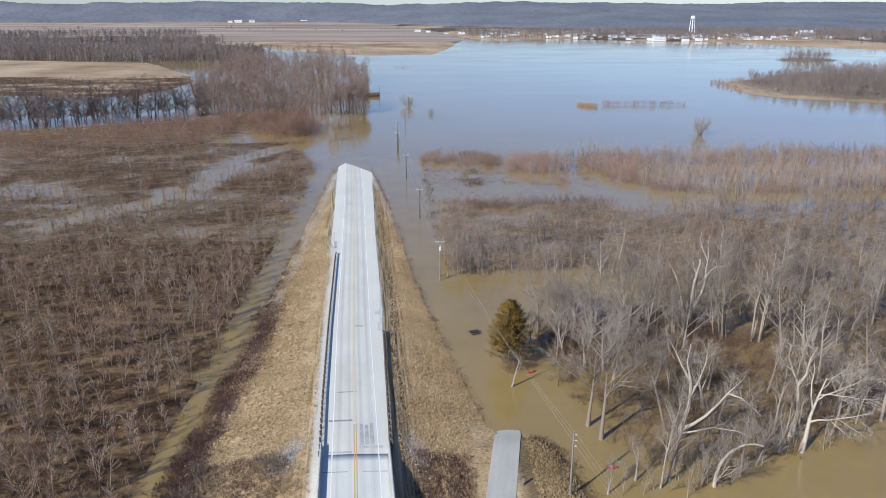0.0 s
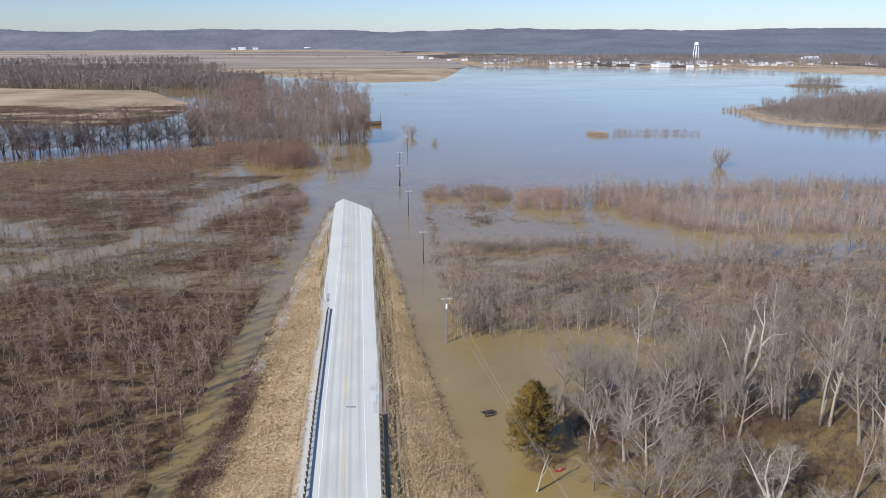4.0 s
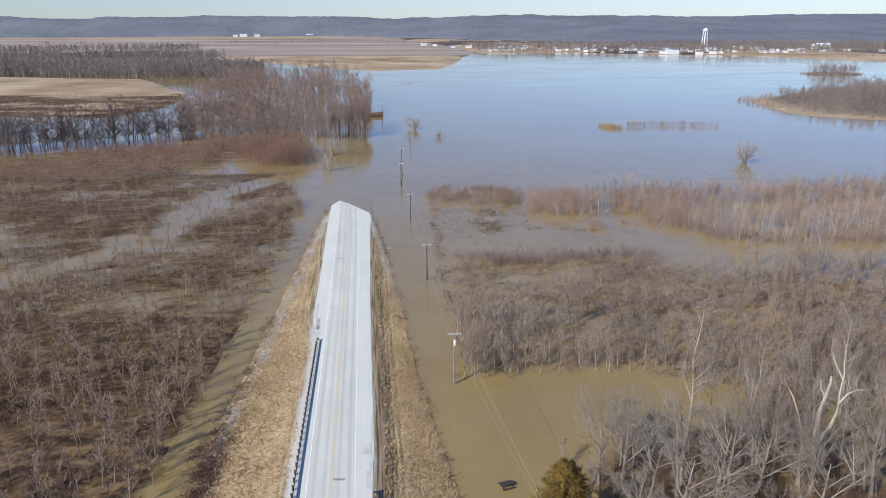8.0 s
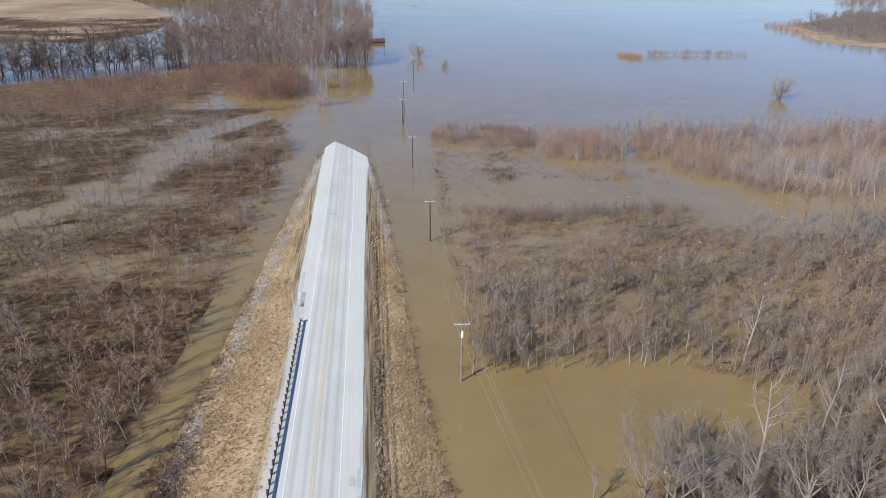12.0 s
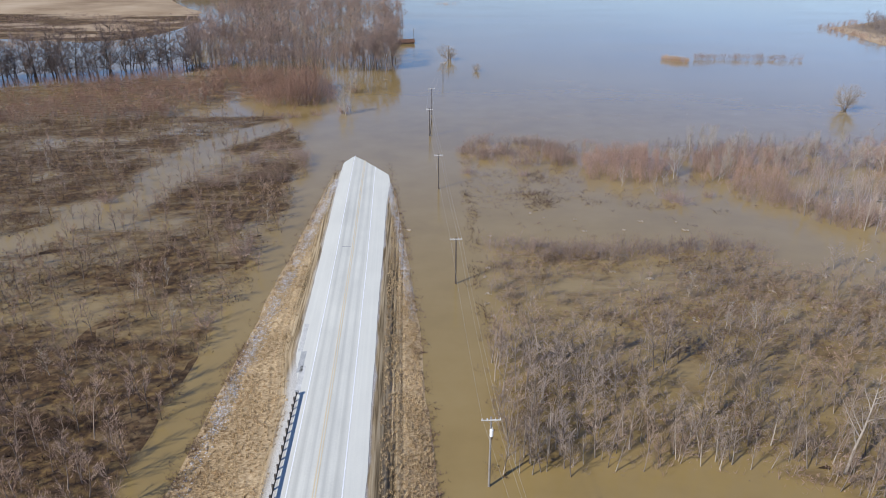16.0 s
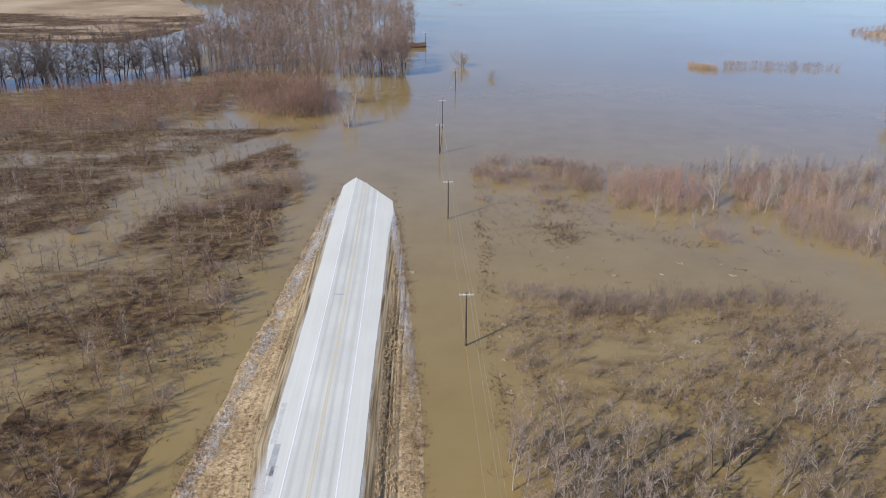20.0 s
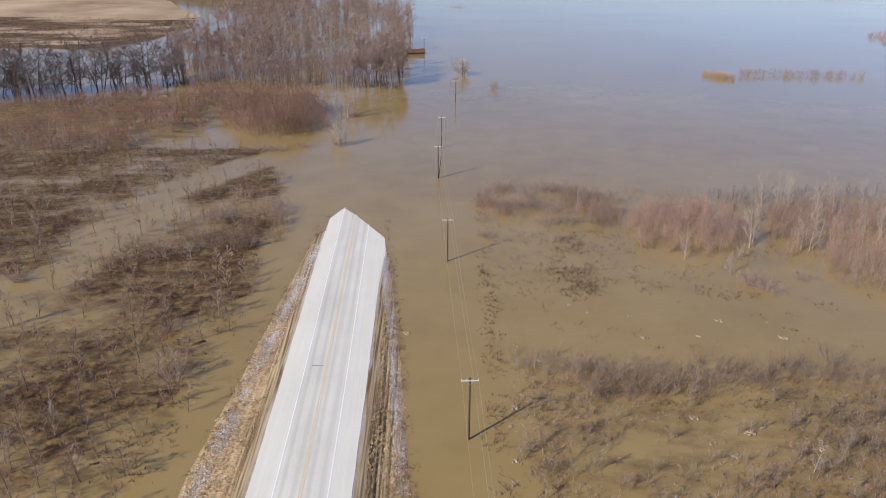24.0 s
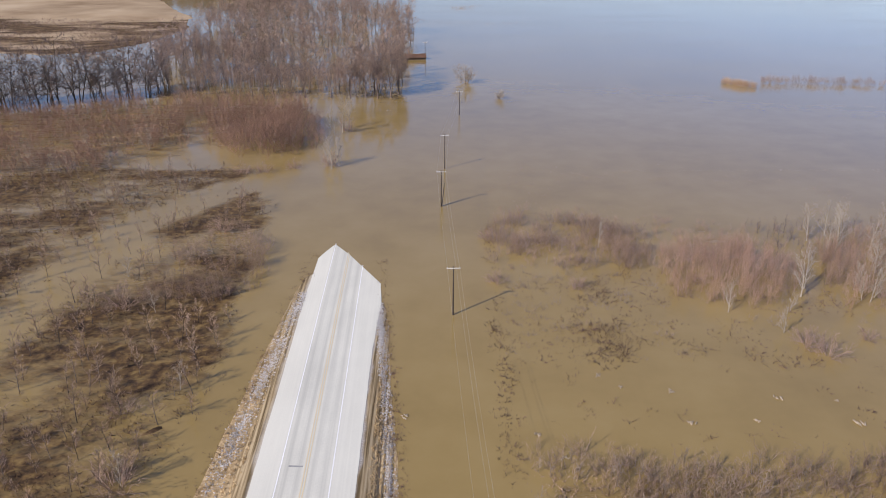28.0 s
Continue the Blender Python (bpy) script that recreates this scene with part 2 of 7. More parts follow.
def bank_material(name, side):
    """Dry winter grass on the road's bank. u: metres from the pavement's edge, v: metres along."""
    m, t, p = nodes_of(name)
    uv = t.nodes.new("ShaderNodeUVMap").outputs[0]
    sep = t.nodes.new("ShaderNodeSeparateXYZ")
    link(t, uv, sep.inputs[0])
    u = sep.outputs[0]
    tuft = noise_node(t, 1.6, 5, uv)
    slow = noise_node(t, 0.10, 4, uv)
    lines = noise_node(t, 1.0, 4, stretch(t, uv, 2.3, 0.05))
    f = maths(t, 'MULTIPLY_ADD', slow, 0.55, maths(t, 'MULTIPLY', tuft, 0.45))
    blade = noise_node(t, 1.0, 5, stretch(t, uv, 1.6, 5.0))
    f = maths(t, 'MULTIPLY_ADD', blade, 0.5, maths(t, 'MULTIPLY', f, 0.5))
    straw = ramp(t, f, (0.37, (0.15, 0.10, 0.05)), (0.48, (0.37, 0.262, 0.14)), (0.60, (0.59, 0.445, 0.265)))
    mown = ramp(t, lines, (0.38, (0.12, 0.085, 0.045)), (0.5, (0.30, 0.222, 0.125)), (0.62, (0.46, 0.36, 0.225)))
    wobble = maths(t, 'MULTIPLY_ADD', slow, 2.0, u)
    edge = 5.2 if side == "right" else 3.6
    col = mix(t, ramp(t, maths(t, 'DIVIDE', wobble, 12.0), ((edge - 0.6) / 12, (0, 0, 0)), ((edge + 0.9) / 12, (1, 1, 1))), mown, straw)
    if side == "right":
        dull = ramp(t, f, (0.38, (0.075, 0.055, 0.028)), (0.5, (0.17, 0.125, 0.065)), (0.62, (0.27, 0.21, 0.12)))
        col = mix(t, ramp(t, maths(t, 'DIVIDE', u, 30.0), (0.60, (0, 0, 0)), (0.66, (1, 1, 1))), col, dull)
    pale = side == "left"
    gravel = ramp(t, noise_node(t, 5.0, 4, uv), (0.35, (0.40, 0.375, 0.33) if pale else (0.25, 0.22, 0.19)), (0.65, (0.62, 0.59, 0.53) if pale else (0.50, 0.46, 0.42)))
    if pale:
        # the wide gravel shoulder beside the guard rail narrows where the pavement widens
        past = ramp(t, maths(t, 'DIVIDE', sep.outputs[1], 400.0), (0.48, (0, 0, 0)), (0.51, (1, 1, 1)))
        wobble = maths(t, 'MULTIPLY_ADD', past, 1.7, wobble)
    col = mix(t, ramp(t, maths(t, 'DIVIDE', wobble, 6.0), ((1.1 if side == "right" else 2.2) / 6, (0, 0, 0)), ((1.5 if side == "right" else 3.4) / 6, (1, 1, 1))), gravel, col)
    link(t, col, p.inputs["Base Color"])
    p.inputs["Roughness"].default_value = 0.95
    p.inputs["Specular IOR Level"].default_value = 0.1
    bump(t, p, tuft, 0.4, 0.09)
    return m


def ground_material():
    m, t, p = nodes_of("flood_plain")
    cover = t.nodes.new("ShaderNodeAttribute")
    cover.attribute_name = "cover"
    sep = t.nodes.new("ShaderNodeSeparateColor")
    link(t, cover.outputs["Color"], sep.inputs[0])
    co = t.nodes.new("ShaderNodeTexCoord").outputs["Object"]
    fine = noise_node(t, 0.9, 5, co)
    mid = noise_node(t, 0.12, 4, co)
    f = maths(t, 'MULTIPLY_ADD', mid, 0.55, maths(t, 'MULTIPLY', fine, 0.45))
    # drawn-out patches of leaf litter that also carry painted tree shade
    lay = t.nodes.new("ShaderNodeMapping")
    lay.inputs["Rotation"].default_value = (0, 0, radians(-40))
    lay.inputs["Scale"].default_value = (0.4, 1.0, 1.0)
    link(t, co, lay.inputs["Vector"])
    shade_streaks = noise_node(t, 0.24, 5, lay.outputs["Vector"])
    litter = ramp(t, maths(t, 'MULTIPLY_ADD', shade_streaks, 0.7, maths(t, 'MULTIPLY', fine, 0.3)), (0.38, (0.032, 0.021, 0.013)), (0.49, (0.098, 0.060, 0.032)), (0.58, (0.21, 0.14, 0.072)))
    band = noise_node(t, 0.006, 3, stretch(t, co, 0.2, 1.0))
    field = ramp(t, maths(t, 'MULTIPLY_ADD', noise_node(t, 0.012, 4, co), 0.65, maths(t, 'MULTIPLY', band, 0.35)), (0.36, (0.25, 0.17, 0.10)), (0.5, (0.42, 0.31, 0.195)), (0.65, (0.54, 0.42, 0.285)))
    soil = ramp(t, band, (0.35, (0.24, 0.185, 0.15)), (0.5, (0.36, 0.29, 0.23)), (0.66, (0.48, 0.40, 0.31)))
    wood = ramp(t, f, (0.35, (0.07, 0.06, 0.055)), (0.65, (0.16, 0.14, 0.12)))
    rough_edge = maths(t, 'MULTIPLY', maths(t, 'SUBTRACT', fine, 0.5), 0.5)
    col = litter
    for i, layer in enumerate((field, soil, wood)):
        k = ramp(t, maths(t, 'ADD', sep.outputs[i], rough_edge), (0.42, (0, 0, 0)), (0.58, (1, 1, 1)))
        col = mix(t, k, col, layer)
    link(t, col, p.inputs["Base Color"])
    p.inputs["Roughness"].default_value = 0.95
    p.inputs["Specular IOR Level"].default_value = 0.1
    bump(t, p, fine, 0.6, 0.2)
    return m


M_WATER = water_material()
M_GROUND = ground_material()
M_ROAD = road_material("pale_worn_asphalt", (0.67, 0.65, 0.56), (0.555, 0.54, 0.47))
M_DECK = road_material("bridge_concrete", (0.69, 0.685, 0.615), (0.58, 0.575, 0.515))
M_SIDE = road_material("grey_lane_asphalt", (0.47, 0.455, 0.395), (0.36, 0.35, 0.31), tracks=False)
M_BANK_L = bank_material("dry_bank_grass", "left")
M_BANK_R = bank_material("dry_bank_grass_mown", "right")
M_WHITE = plain("white_road_paint", (0.78, 0.77, 0.75), (0.93, 0.92, 0.90), 6, 0.4, 0.7)
M_YELLOW = plain("worn_yellow_paint", (0.50, 0.36, 0.16), (0.68, 0.47, 0.16), 5, 0.25, 0.7)
M_YELLOW_FADED = plain("faded_yellow_paint", (0.64, 0.56, 0.40), (0.71, 0.57, 0.33), 5, 0.25, 0.7)
M_TAR = plain("dark_tar", (0.19, 0.19, 0.185), (0.38, 0.375, 0.36), 4, 0.5, 0.7)
M_PATCH = plain("grey_asphalt_patch", (0.30, 0.30, 0.285), (0.56, 0.55, 0.51), 3, 0.4, 0.85)
M_GRAVEL = plain("pale_washed_gravel", (0.42, 0.405, 0.36), (0.72, 0.70, 0.64), 5, 0.5, 0.9)
M_CONCRETE = plain("weathered_concrete", (0.33, 0.31, 0.285), (0.55, 0.53, 0.50), 3, 0.3, 0.85)
M_STEEL = plain("galvanised_steel", (0.42, 0.43, 0.44), (0.62, 0.63, 0.64), 3, 0.4, 0.45, 0.85)
M_POSTWOOD = plain("treated_post_wood", (0.055, 0.045, 0.035), (0.12, 0.10, 0.08), 6, 0.6, 0.85)
M_POLE = plain("creosoted_pole_wood", (0.035, 0.026, 0.02), (0.09, 0.068, 0.05), 5, 0.5, 0.85)
M_POLE_PALE = plain("weathered_pole_wood", (0.16, 0.14, 0.12), (0.30, 0.27, 0.235), 5, 0.5, 0.85)
M_ARM = plain("bleached_crossarm_wood", (0.42, 0.40, 0.36), (0.62, 0.60, 0.56), 6, 0.8, 0.8)
M_PORCELAIN = plain("white_porcelain", (0.70, 0.70, 0.68), (0.86, 0.86, 0.85), 8, 1, 0.25)
M_WIRE = plain("aluminium_wire", (0.36, 0.32, 0.24), (0.50, 0.45, 0.34), 2, 0.2, 0.6, 0.1)
M_STONE = twigs("riprap_limestone", (0.27, 0.25, 0.235), (0.64, 0.605, 0.58), 0.15)
M_STRAW = twigs("straw_blades", (0.26, 0.17, 0.08), (0.68, 0.515, 0.30), 0.08)
M_CORTEN = plain("dark_weathering_steel", (0.016, 0.013, 0.012), (0.045, 0.036, 0.03), 4, 0.4, 0.75)
M_BRAMBLE = twigs("red_brown_bramble", (0.05, 0.027, 0.022), (0.20, 0.115, 0.09), 0.1)
M_SAPLING = twigs("grey_brown_sapling_bark", (0.13, 0.087, 0.065), (0.425, 0.306, 0.228), 0.035, (0.31, 0.198, 0.126))
M_STEM_DARK = twigs("dark_sapling_trunk", (0.035, 0.027, 0.022), (0.20, 0.165, 0.135), 0.05)
M_UNDER = twigs("dull_brown_undergrowth", (0.044, 0.027, 0.02), (0.178, 0.112, 0.074), 0.08)
M_THICKET = twigs("grey_thicket_bark", (0.115, 0.085, 0.066), (0.37, 0.292, 0.232), 0.03, (0.28, 0.19, 0.13))
M_WILLOW = twigs("red_willow_stems", (0.14, 0.08, 0.055), (0.47, 0.31, 0.235), 0.06)
M_RUSSET = twigs("russet_willow_stems", (0.12, 0.068, 0.048), (0.38, 0.235, 0.17), 0.06)
M_ASPEN = twigs("tan_aspen_twigs", (0.21, 0.155, 0.12), (0.50, 0.395, 0.32), 0.04)
M_STEM = twigs("pale_sapling_trunk", (0.115, 0.09, 0.07), (0.35, 0.285, 0.225), 0.04)
M_TAN_WILLOW = twigs("tan_willow_stems", (0.18, 0.115, 0.086), (0.44, 0.31, 0.24), 0.03)
M_BROWN_WILLOW = twigs("brown_willow_stems", (0.12, 0.078, 0.058), (0.37, 0.262, 0.2), 0.03)
M_REED = twigs("orange_reeds", (0.29, 0.18, 0.105), (0.50, 0.345, 0.215), 0.1)
M_PALE = twigs("pale_birch_bark", (0.23, 0.19, 0.148), (0.46, 0.395, 0.32), 0.05)
M_TRUNK = twigs("grey_tree_bark", (0.13, 0.098, 0.078), (0.35, 0.285, 0.22), 0.05)
M_CROWN = twigs("grey_crown_twigs", (0.145, 0.114, 0.09), (0.40, 0.335, 0.268), 0.05)
M_SYCAMORE = twigs("white_sycamore_bark", (0.34, 0.28, 0.215), (0.61, 0.535, 0.435), 0.1)
M_WOODS = twigs("brown_woods_bark", (0.125, 0.085, 0.069), (0.395, 0.293, 0.238), 0.03, (0.27, 0.185, 0.15))
M_DARKTREE = twigs("dark_wet_bark", (0.035, 0.028, 0.024), (0.12, 0.095, 0.08), 0.02)
M_ROWTREE = twigs("dark_row_tree_bark", (0.06, 0.045, 0.04), (0.27, 0.20, 0.17), 0.02)
M_FARWOODS = twigs("far_winter_woods", (0.125, 0.10, 0.09), (0.31, 0.255, 0.225), 0.006)
M_CEDAR = twigs("cedar_foliage", (0.035, 0.03, 0.008), (0.25, 0.155, 0.035), 0.5)
M_OAKLEAF = twigs("dead_oak_leaves", (0.16, 0.075, 0.03), (0.36, 0.19, 0.08), 0.3)
M_DEBRIS = twigs("bleached_driftwood", (0.2, 0.15, 0.105), (0.52, 0.43, 0.32), 0.4)
# blue-grey of distant haze mixed into the bare woods' own colour
M_HAZY_HILL = plain("hazy_hill_woods", (0.095, 0.103, 0.122), (0.20, 0.203, 0.22), 0.05, 0.004, 0.95, 0, 0.25)
M_RED = plain("red_plastic", (0.28, 0.02, 0.022), (0.42, 0.035, 0.035), 3, 0.5, 0.4)
M_HOUSE = plain("white_siding", (0.66, 0.66, 0.66), (0.84, 0.84, 0.83), 1.0, 0.01, 0.6)
M_ROOF = plain("grey_shingles", (0.16, 0.15, 0.15), (0.30, 0.29, 0.29), 1.0, 0.01, 0.85)
M_METALROOF = plain("white_metal_roof", (0.62, 0.64, 0.67), (0.82, 0.84, 0.86), 1.0, 0.01, 0.45)
M_RUST = plain("rusted_roof_sheet", (0.05, 0.028, 0.018), (0.17, 0.085, 0.05), 2.0, 0.4, 0.8)
M_SIGNYEL = plain("yellow_sign_paint", (0.62, 0.45, 0.02), (0.75, 0.56, 0.04), 3, 0.4, 0.5)
M_TANK = plain("white_tank_paint", (0.74, 0.74, 0.74), (0.86, 0.86, 0.86), 0.5, 0.05, 0.5)
M_DARKWOOD = plain("wet_dark_wood", (0.03, 0.022, 0.018), (0.085, 0.06, 0.045), 5, 0.5, 0.7)


# ---- plan ----
CENTRE = ((-80, 4.6), (0, -1.6), (87, -8.3), (141, -12.5), (220, -18.0), (246, -19.8), (280, -22.4), (298, -23.8), (330, -26.2), (470, -35.0))
GRADE = ((30, 4.1), (87, 3.6), (112, 3.15), (137, 2.75), (192, 1.6), (255, 0.92), (298, 0.33), (321, 0.0), (345, -0.42), (470, -1.3))
LEFT_EDGE = ((0, 5.0), (96, 4.9), (190, 4.7), (204, 6.7), (300, 6.9), (330, 6.4), (470, 6))
RIGHT_EDGE = ((0, 5.0), (96, 5.1), (136, 5.9), (150, 6.3), (220, 6.4), (280, 7.2), (298, 8.1), (330, 6.5), (470, 6))
LEFT_TOE = ((60, -36.0), (88, -35.6), (103, -34.9), (122, -34.0), (141, -33.6), (165, -34.2), (183, -33.8), (232, -33.6), (290, -33.4), (308, -32.8), (340, -33.6))
RIGHT_TOE = ((60, 26.0), (87, 24.7), (93, 23.6), (97.3, 22.8), (100.5, 20.6), (102.5, 16.0), (104.5, 12.4), (129, 7.7), (173, 0.8), (224, -4.6), (244, -7.2), (269, -10.6), (297, -14.8), (312, -17.2), (340, -20.0))
LEFT_WOOD_EDGE = ((60, -40.5), (94, -39.3), (118, -38.2), (144, -38.0), (168, -38.8), (183, -39.2), (205, -38.2), (232, -37.8), (265, -38.6), (310, -43.0), (350, -50.0), (372, -62.0))
WOODS = [(-137, 485), (-28, 484), (-33, 640), (-57, 905), (-110, 1060), (-230, 1010), (-190, 640)]
FIELD_NEAR = [(-900, 800), (-700, 790), (-380, 786), (-300, 780), (-248, 782), (-222, 792), (-232, 815), (-255, 850), (-340, 1005), (-640, 1090), (-900, 1040)]
MARSH = [(-760, 596), (-400, 600), (-310, 600), (-246, 584), (-214, 604), (-198, 650), (-200, 735), (-228, 810), (-400, 850), (-760, 850)]
FIELD_FAR = [(-63, 1133), (49, 1156), (97, 1498), (143, 1795), (100, 2400), (-300, 4700), (-4600, 4700), (-4600, 2300), (-1250, 2350), (-700, 1750), (-330, 1480), (-150, 1200)]
TOWN_LAND = [(143, 1800), (372, 1790), (533, 1655), (695, 1590), (740, 1432), (820, 1262), (1400, 1000), (4600, 900), (4600, 4700), (-300, 4700), (90, 2400)]
ISLE_RIGHT = [(287, 694), (282, 640), (278, 590), (292, 566), (318, 548), (360, 525), (520, 470), (760, 640), (620, 840), (505, 860), (414, 800), (340, 735)]
THICKET = [(8, 177), (17, 175), (30, 178), (42, 176), (52, 170), (68, 164), (100, 160), (150, 176), (260, 225), (300, 250), (160, 245), (112, 242.5), (92, 241.5), (79, 244), (68, 253), (38, 255.5), (8, 253)]
BAND = [(5, 336), (8, 318), (22, 314), (38, 314), (52, 318), (70, 312), (77, 300), (82, 283), (91, 270), (100, 261), (115, 257.5), (150, 259), (260, 262), (300, 350), (200, 352), (121, 346), (63, 343), (34, 350), (10, 352)]
RED_RIGHT = [(40, 304), (47, 299), (56, 298), (66, 304), (72, 315), (64, 326), (46, 328), (41, 315)]
RED_LEFT = [(-84, 404), (-74, 394), (-61, 391), (-49, 400), (-48, 420), (-56, 448), (-85, 455), (-100, 440), (-95, 415)]
TAN_LEFT = [(-90, 394), (-86, 440), (-62, 462), (-60, 474), (-140, 474), (-230, 432), (-330, 400), (-330, 345), (-180, 360), (-110, 378)]
LEFT_POND = ((-118, 228), (-95, 256), (-82, 288), (-77, 330), (-66, 366), (-40, 378))


def on(line, v):
    return np.interp(v, [a for a, _ in line], [b for _, b in line])


def road_height(y, off):
    """Surface height at a distance across from the centre line, positive to the right."""
    y, off = np.asarray(y, float), np.asarray(off, float)
    crown = -0.018 * np.abs(off)
    tilted = np.where(off > -3.6, -0.027 * off, 0.097 + 0.045 * (off + 3.6))
    k = smooth(y, 215, 285)
    return on(GRADE, y) + crown * (1 - k) + tilted * k


def left_wood(x, y):
    """How densely the young wood west of the road stands at a place, 0 to 1."""
    d = smooth(on(LEFT_WOOD_EDGE, y) - x, -0.5, 2.5) * smooth(y + 18 * (fbm(x, y, 26, 33) - 0.5), 62, 76) * (1 - smooth(y, 372, 390)) * (1 - smooth(-x, 290, 330))
    pond = smooth(near_line(LEFT_POND, x, y) + 12 * (fbm(x, y, 14, 31) - 0.5), 1.5, 9)
    gaps = 0.35 + 0.65 * smooth(fbm(x, y, 17, 5), 0.33, 0.55) * smooth(y, 190, 230) + 0.55 * (1 - smooth(y, 190, 230))
    return d * (0.2 + 0.8 * pond) * gaps * (1 - 0.25 * smooth(y, 215, 250) * smooth(x, -75, -50))


def thicket(x, y):
    d = smooth(inside(THICKET, x, y) + 5 * (fbm(x, y, 12, 8) - 0.5), 0, 1.5)
    sparse = smooth(y, 188, 205)
    row = np.exp(-((y - 250.0 - 2 * np.sin(x * 0.13)) / 3.6) ** 2)
    open_k = 0.22 + 0.75 * smooth(fbm(x * 0.55, y, 10, 9), 0.46, 0.58)
    return d * ((0.2 + 0.8 * smooth(fbm(x, y, 11, 9), 0.38, 0.54)) * (1 - sparse) + np.maximum(open_k, row) * sparse)


def ground_height(x, y):
    h = -0.95 + 0.2 * (fbm(x, y, 60, 3) - 0.5)
    wet = 0.06 * smooth(y, 225, 300) * (x < 0) + 0.05 * (x > 0)
    floor = -0.08 - wet + 0.09 * (1 - smooth(y, 160, 215)) * (x < -30) + 0.26 * (fbm(x * 0.6 - y * 0.25, y, 8, 2) - 0.5) + 0.22 * (vnoise(x, y, 3.4, 6) - 0.5)
    k = np.maximum(smooth(left_wood(x, y), 0.1, 0.6), smooth(inside(THICKET, x, y), -1, 4))
    k = np.maximum(k, smooth(inside(RED_LEFT, x, y), -2, 2) * 0.85)
    h = h * (1 - k) + floor * k
    for poly, top, soft in ((FIELD_NEAR, 1.6, 40), (FIELD_FAR, 2.2, 70), (TOWN_LAND, 3.0, 90), (ISLE_RIGHT, 0.9, 18), (MARSH, 0.12, 14)):
        d = inside(poly, x, y) + soft * 0.35 * (fbm(x, y, soft * 1.6, 21) - 0.5)
        h = np.maximum(h, np.where(d > -soft, -0.9 + (0.9 + top) * smooth(d, -soft * 0.35, soft), h))
    h = h + 4.4 * smooth(-y + 14 * (fbm(x, y, 90, 32) - 0.5), 42, 78)
    h = h + 4.0 * smooth(y, 2000, 4000) * smooth(np.hypot(x, y), 2000, 3500)
    return h


# ---- ground and water ----
gx = np.unique(np.concatenate([np.linspace(-4700, -700, 26), np.linspace(-700, -260, 30), np.arange(-260, -130, 4.0), np.arange(-130, 100, 3.2), np.arange(100, 260, 4.0), np.linspace(260, 900, 42), np.linspace(900, 4700, 26)]))
gy = np.unique(np.concatenate([np.linspace(-600, -120, 8), np.arange(-110, 60, 8.0), np.arange(60, 340, 3.2), np.arange(340, 400, 4.0), np.linspace(400, 800, 50), np.linspace(800, 1900, 60), np.linspace(1900, 4900, 40)]))
GX, GY = np.meshgrid(gx, gy)
GZ = ground_height(GX, GY)
ground = part_np("ground", np.stack([GX, GY, GZ], -1).reshape(-1, 3), sheet(gx, gy), M_GROUND, soft=True)
tagged(ground, "flooded river plain of leaf litter, stubble fields and bare soil", "ground", kind="structure")
cover = ground.data.color_attributes.new("cover", 'FLOAT_COLOR', 'POINT')
tan = np.maximum.reduce([smooth(inside(FIELD_NEAR, GX, GY), -30, 30), smooth(inside(FIELD_FAR, GX, GY), -50, 50) * (1 - smooth(GY, 1500, 1750)), smooth(inside(ISLE_RIGHT, GX, GY), -6, 6),
                         smooth(GY, 3300, 3500) * (GX < 200), smooth(inside(MARSH, GX, GY), -8, 8) * (0.25 + 0.34 * smooth(fbm(GX * 0.4, GY, 18, 62), 0.40, 0.62)), smooth(inside(TOWN_LAND, GX, GY), -40, 40) * (fbm(GX, GY, 300, 4) > 0.5)])
soil = smooth(inside(FIELD_FAR, GX, GY), -50, 50) * smooth(GY, 1500, 1750) * (1 - smooth(GY, 3300, 3500))
wood = np.maximum(smooth(inside(TOWN_LAND, GX, GY), 0, 80) * (fbm(GX, GY, 300, 4) <= 0.5), 0.5 * smooth(inside(ISLE_RIGHT, GX, GY) + 8 * (fbm(GX, GY, 20, 38) - 0.5), 8, 16))
cover.data.foreach_set("color", np.stack([tan, soil, wood, np.ones_like(tan)], -1).astype(np.float32).ravel())

wx = np.concatenate([[-4800, -420], np.arange(-330, 310, 4.0), [400, 4800]])
wy = np.concatenate([[-650, 40], np.arange(60, 480, 4.0), [520, 4900]])
WX, WY = np.meshgrid(wx, wy)
water = part_np("water", np.stack([WX, WY, 0 * WX], -1).reshape(-1, 3), sheet(wx, wy), M_WATER)
# leaf litter and painted tree shade in the water, strongest under the young wood
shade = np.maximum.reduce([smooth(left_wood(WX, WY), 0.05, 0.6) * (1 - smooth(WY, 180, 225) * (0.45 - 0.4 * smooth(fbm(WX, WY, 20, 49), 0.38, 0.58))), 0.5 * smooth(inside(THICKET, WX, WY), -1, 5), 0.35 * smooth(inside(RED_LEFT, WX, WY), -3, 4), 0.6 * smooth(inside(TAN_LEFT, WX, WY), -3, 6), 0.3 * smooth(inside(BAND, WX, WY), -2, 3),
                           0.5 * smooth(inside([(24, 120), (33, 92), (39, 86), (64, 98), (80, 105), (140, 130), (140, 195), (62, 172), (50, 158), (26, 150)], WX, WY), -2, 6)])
litter_shade = water.data.color_attributes.new("litter_shade", 'FLOAT_COLOR', 'POINT')
litter_shade.data.foreach_set("color", np.stack([shade, shade, shade, np.ones_like(shade)], -1).astype(np.float32).ravel())
tagged(water, "calm muddy brown flood water reflecting the pale sky", "water", kind="structure")

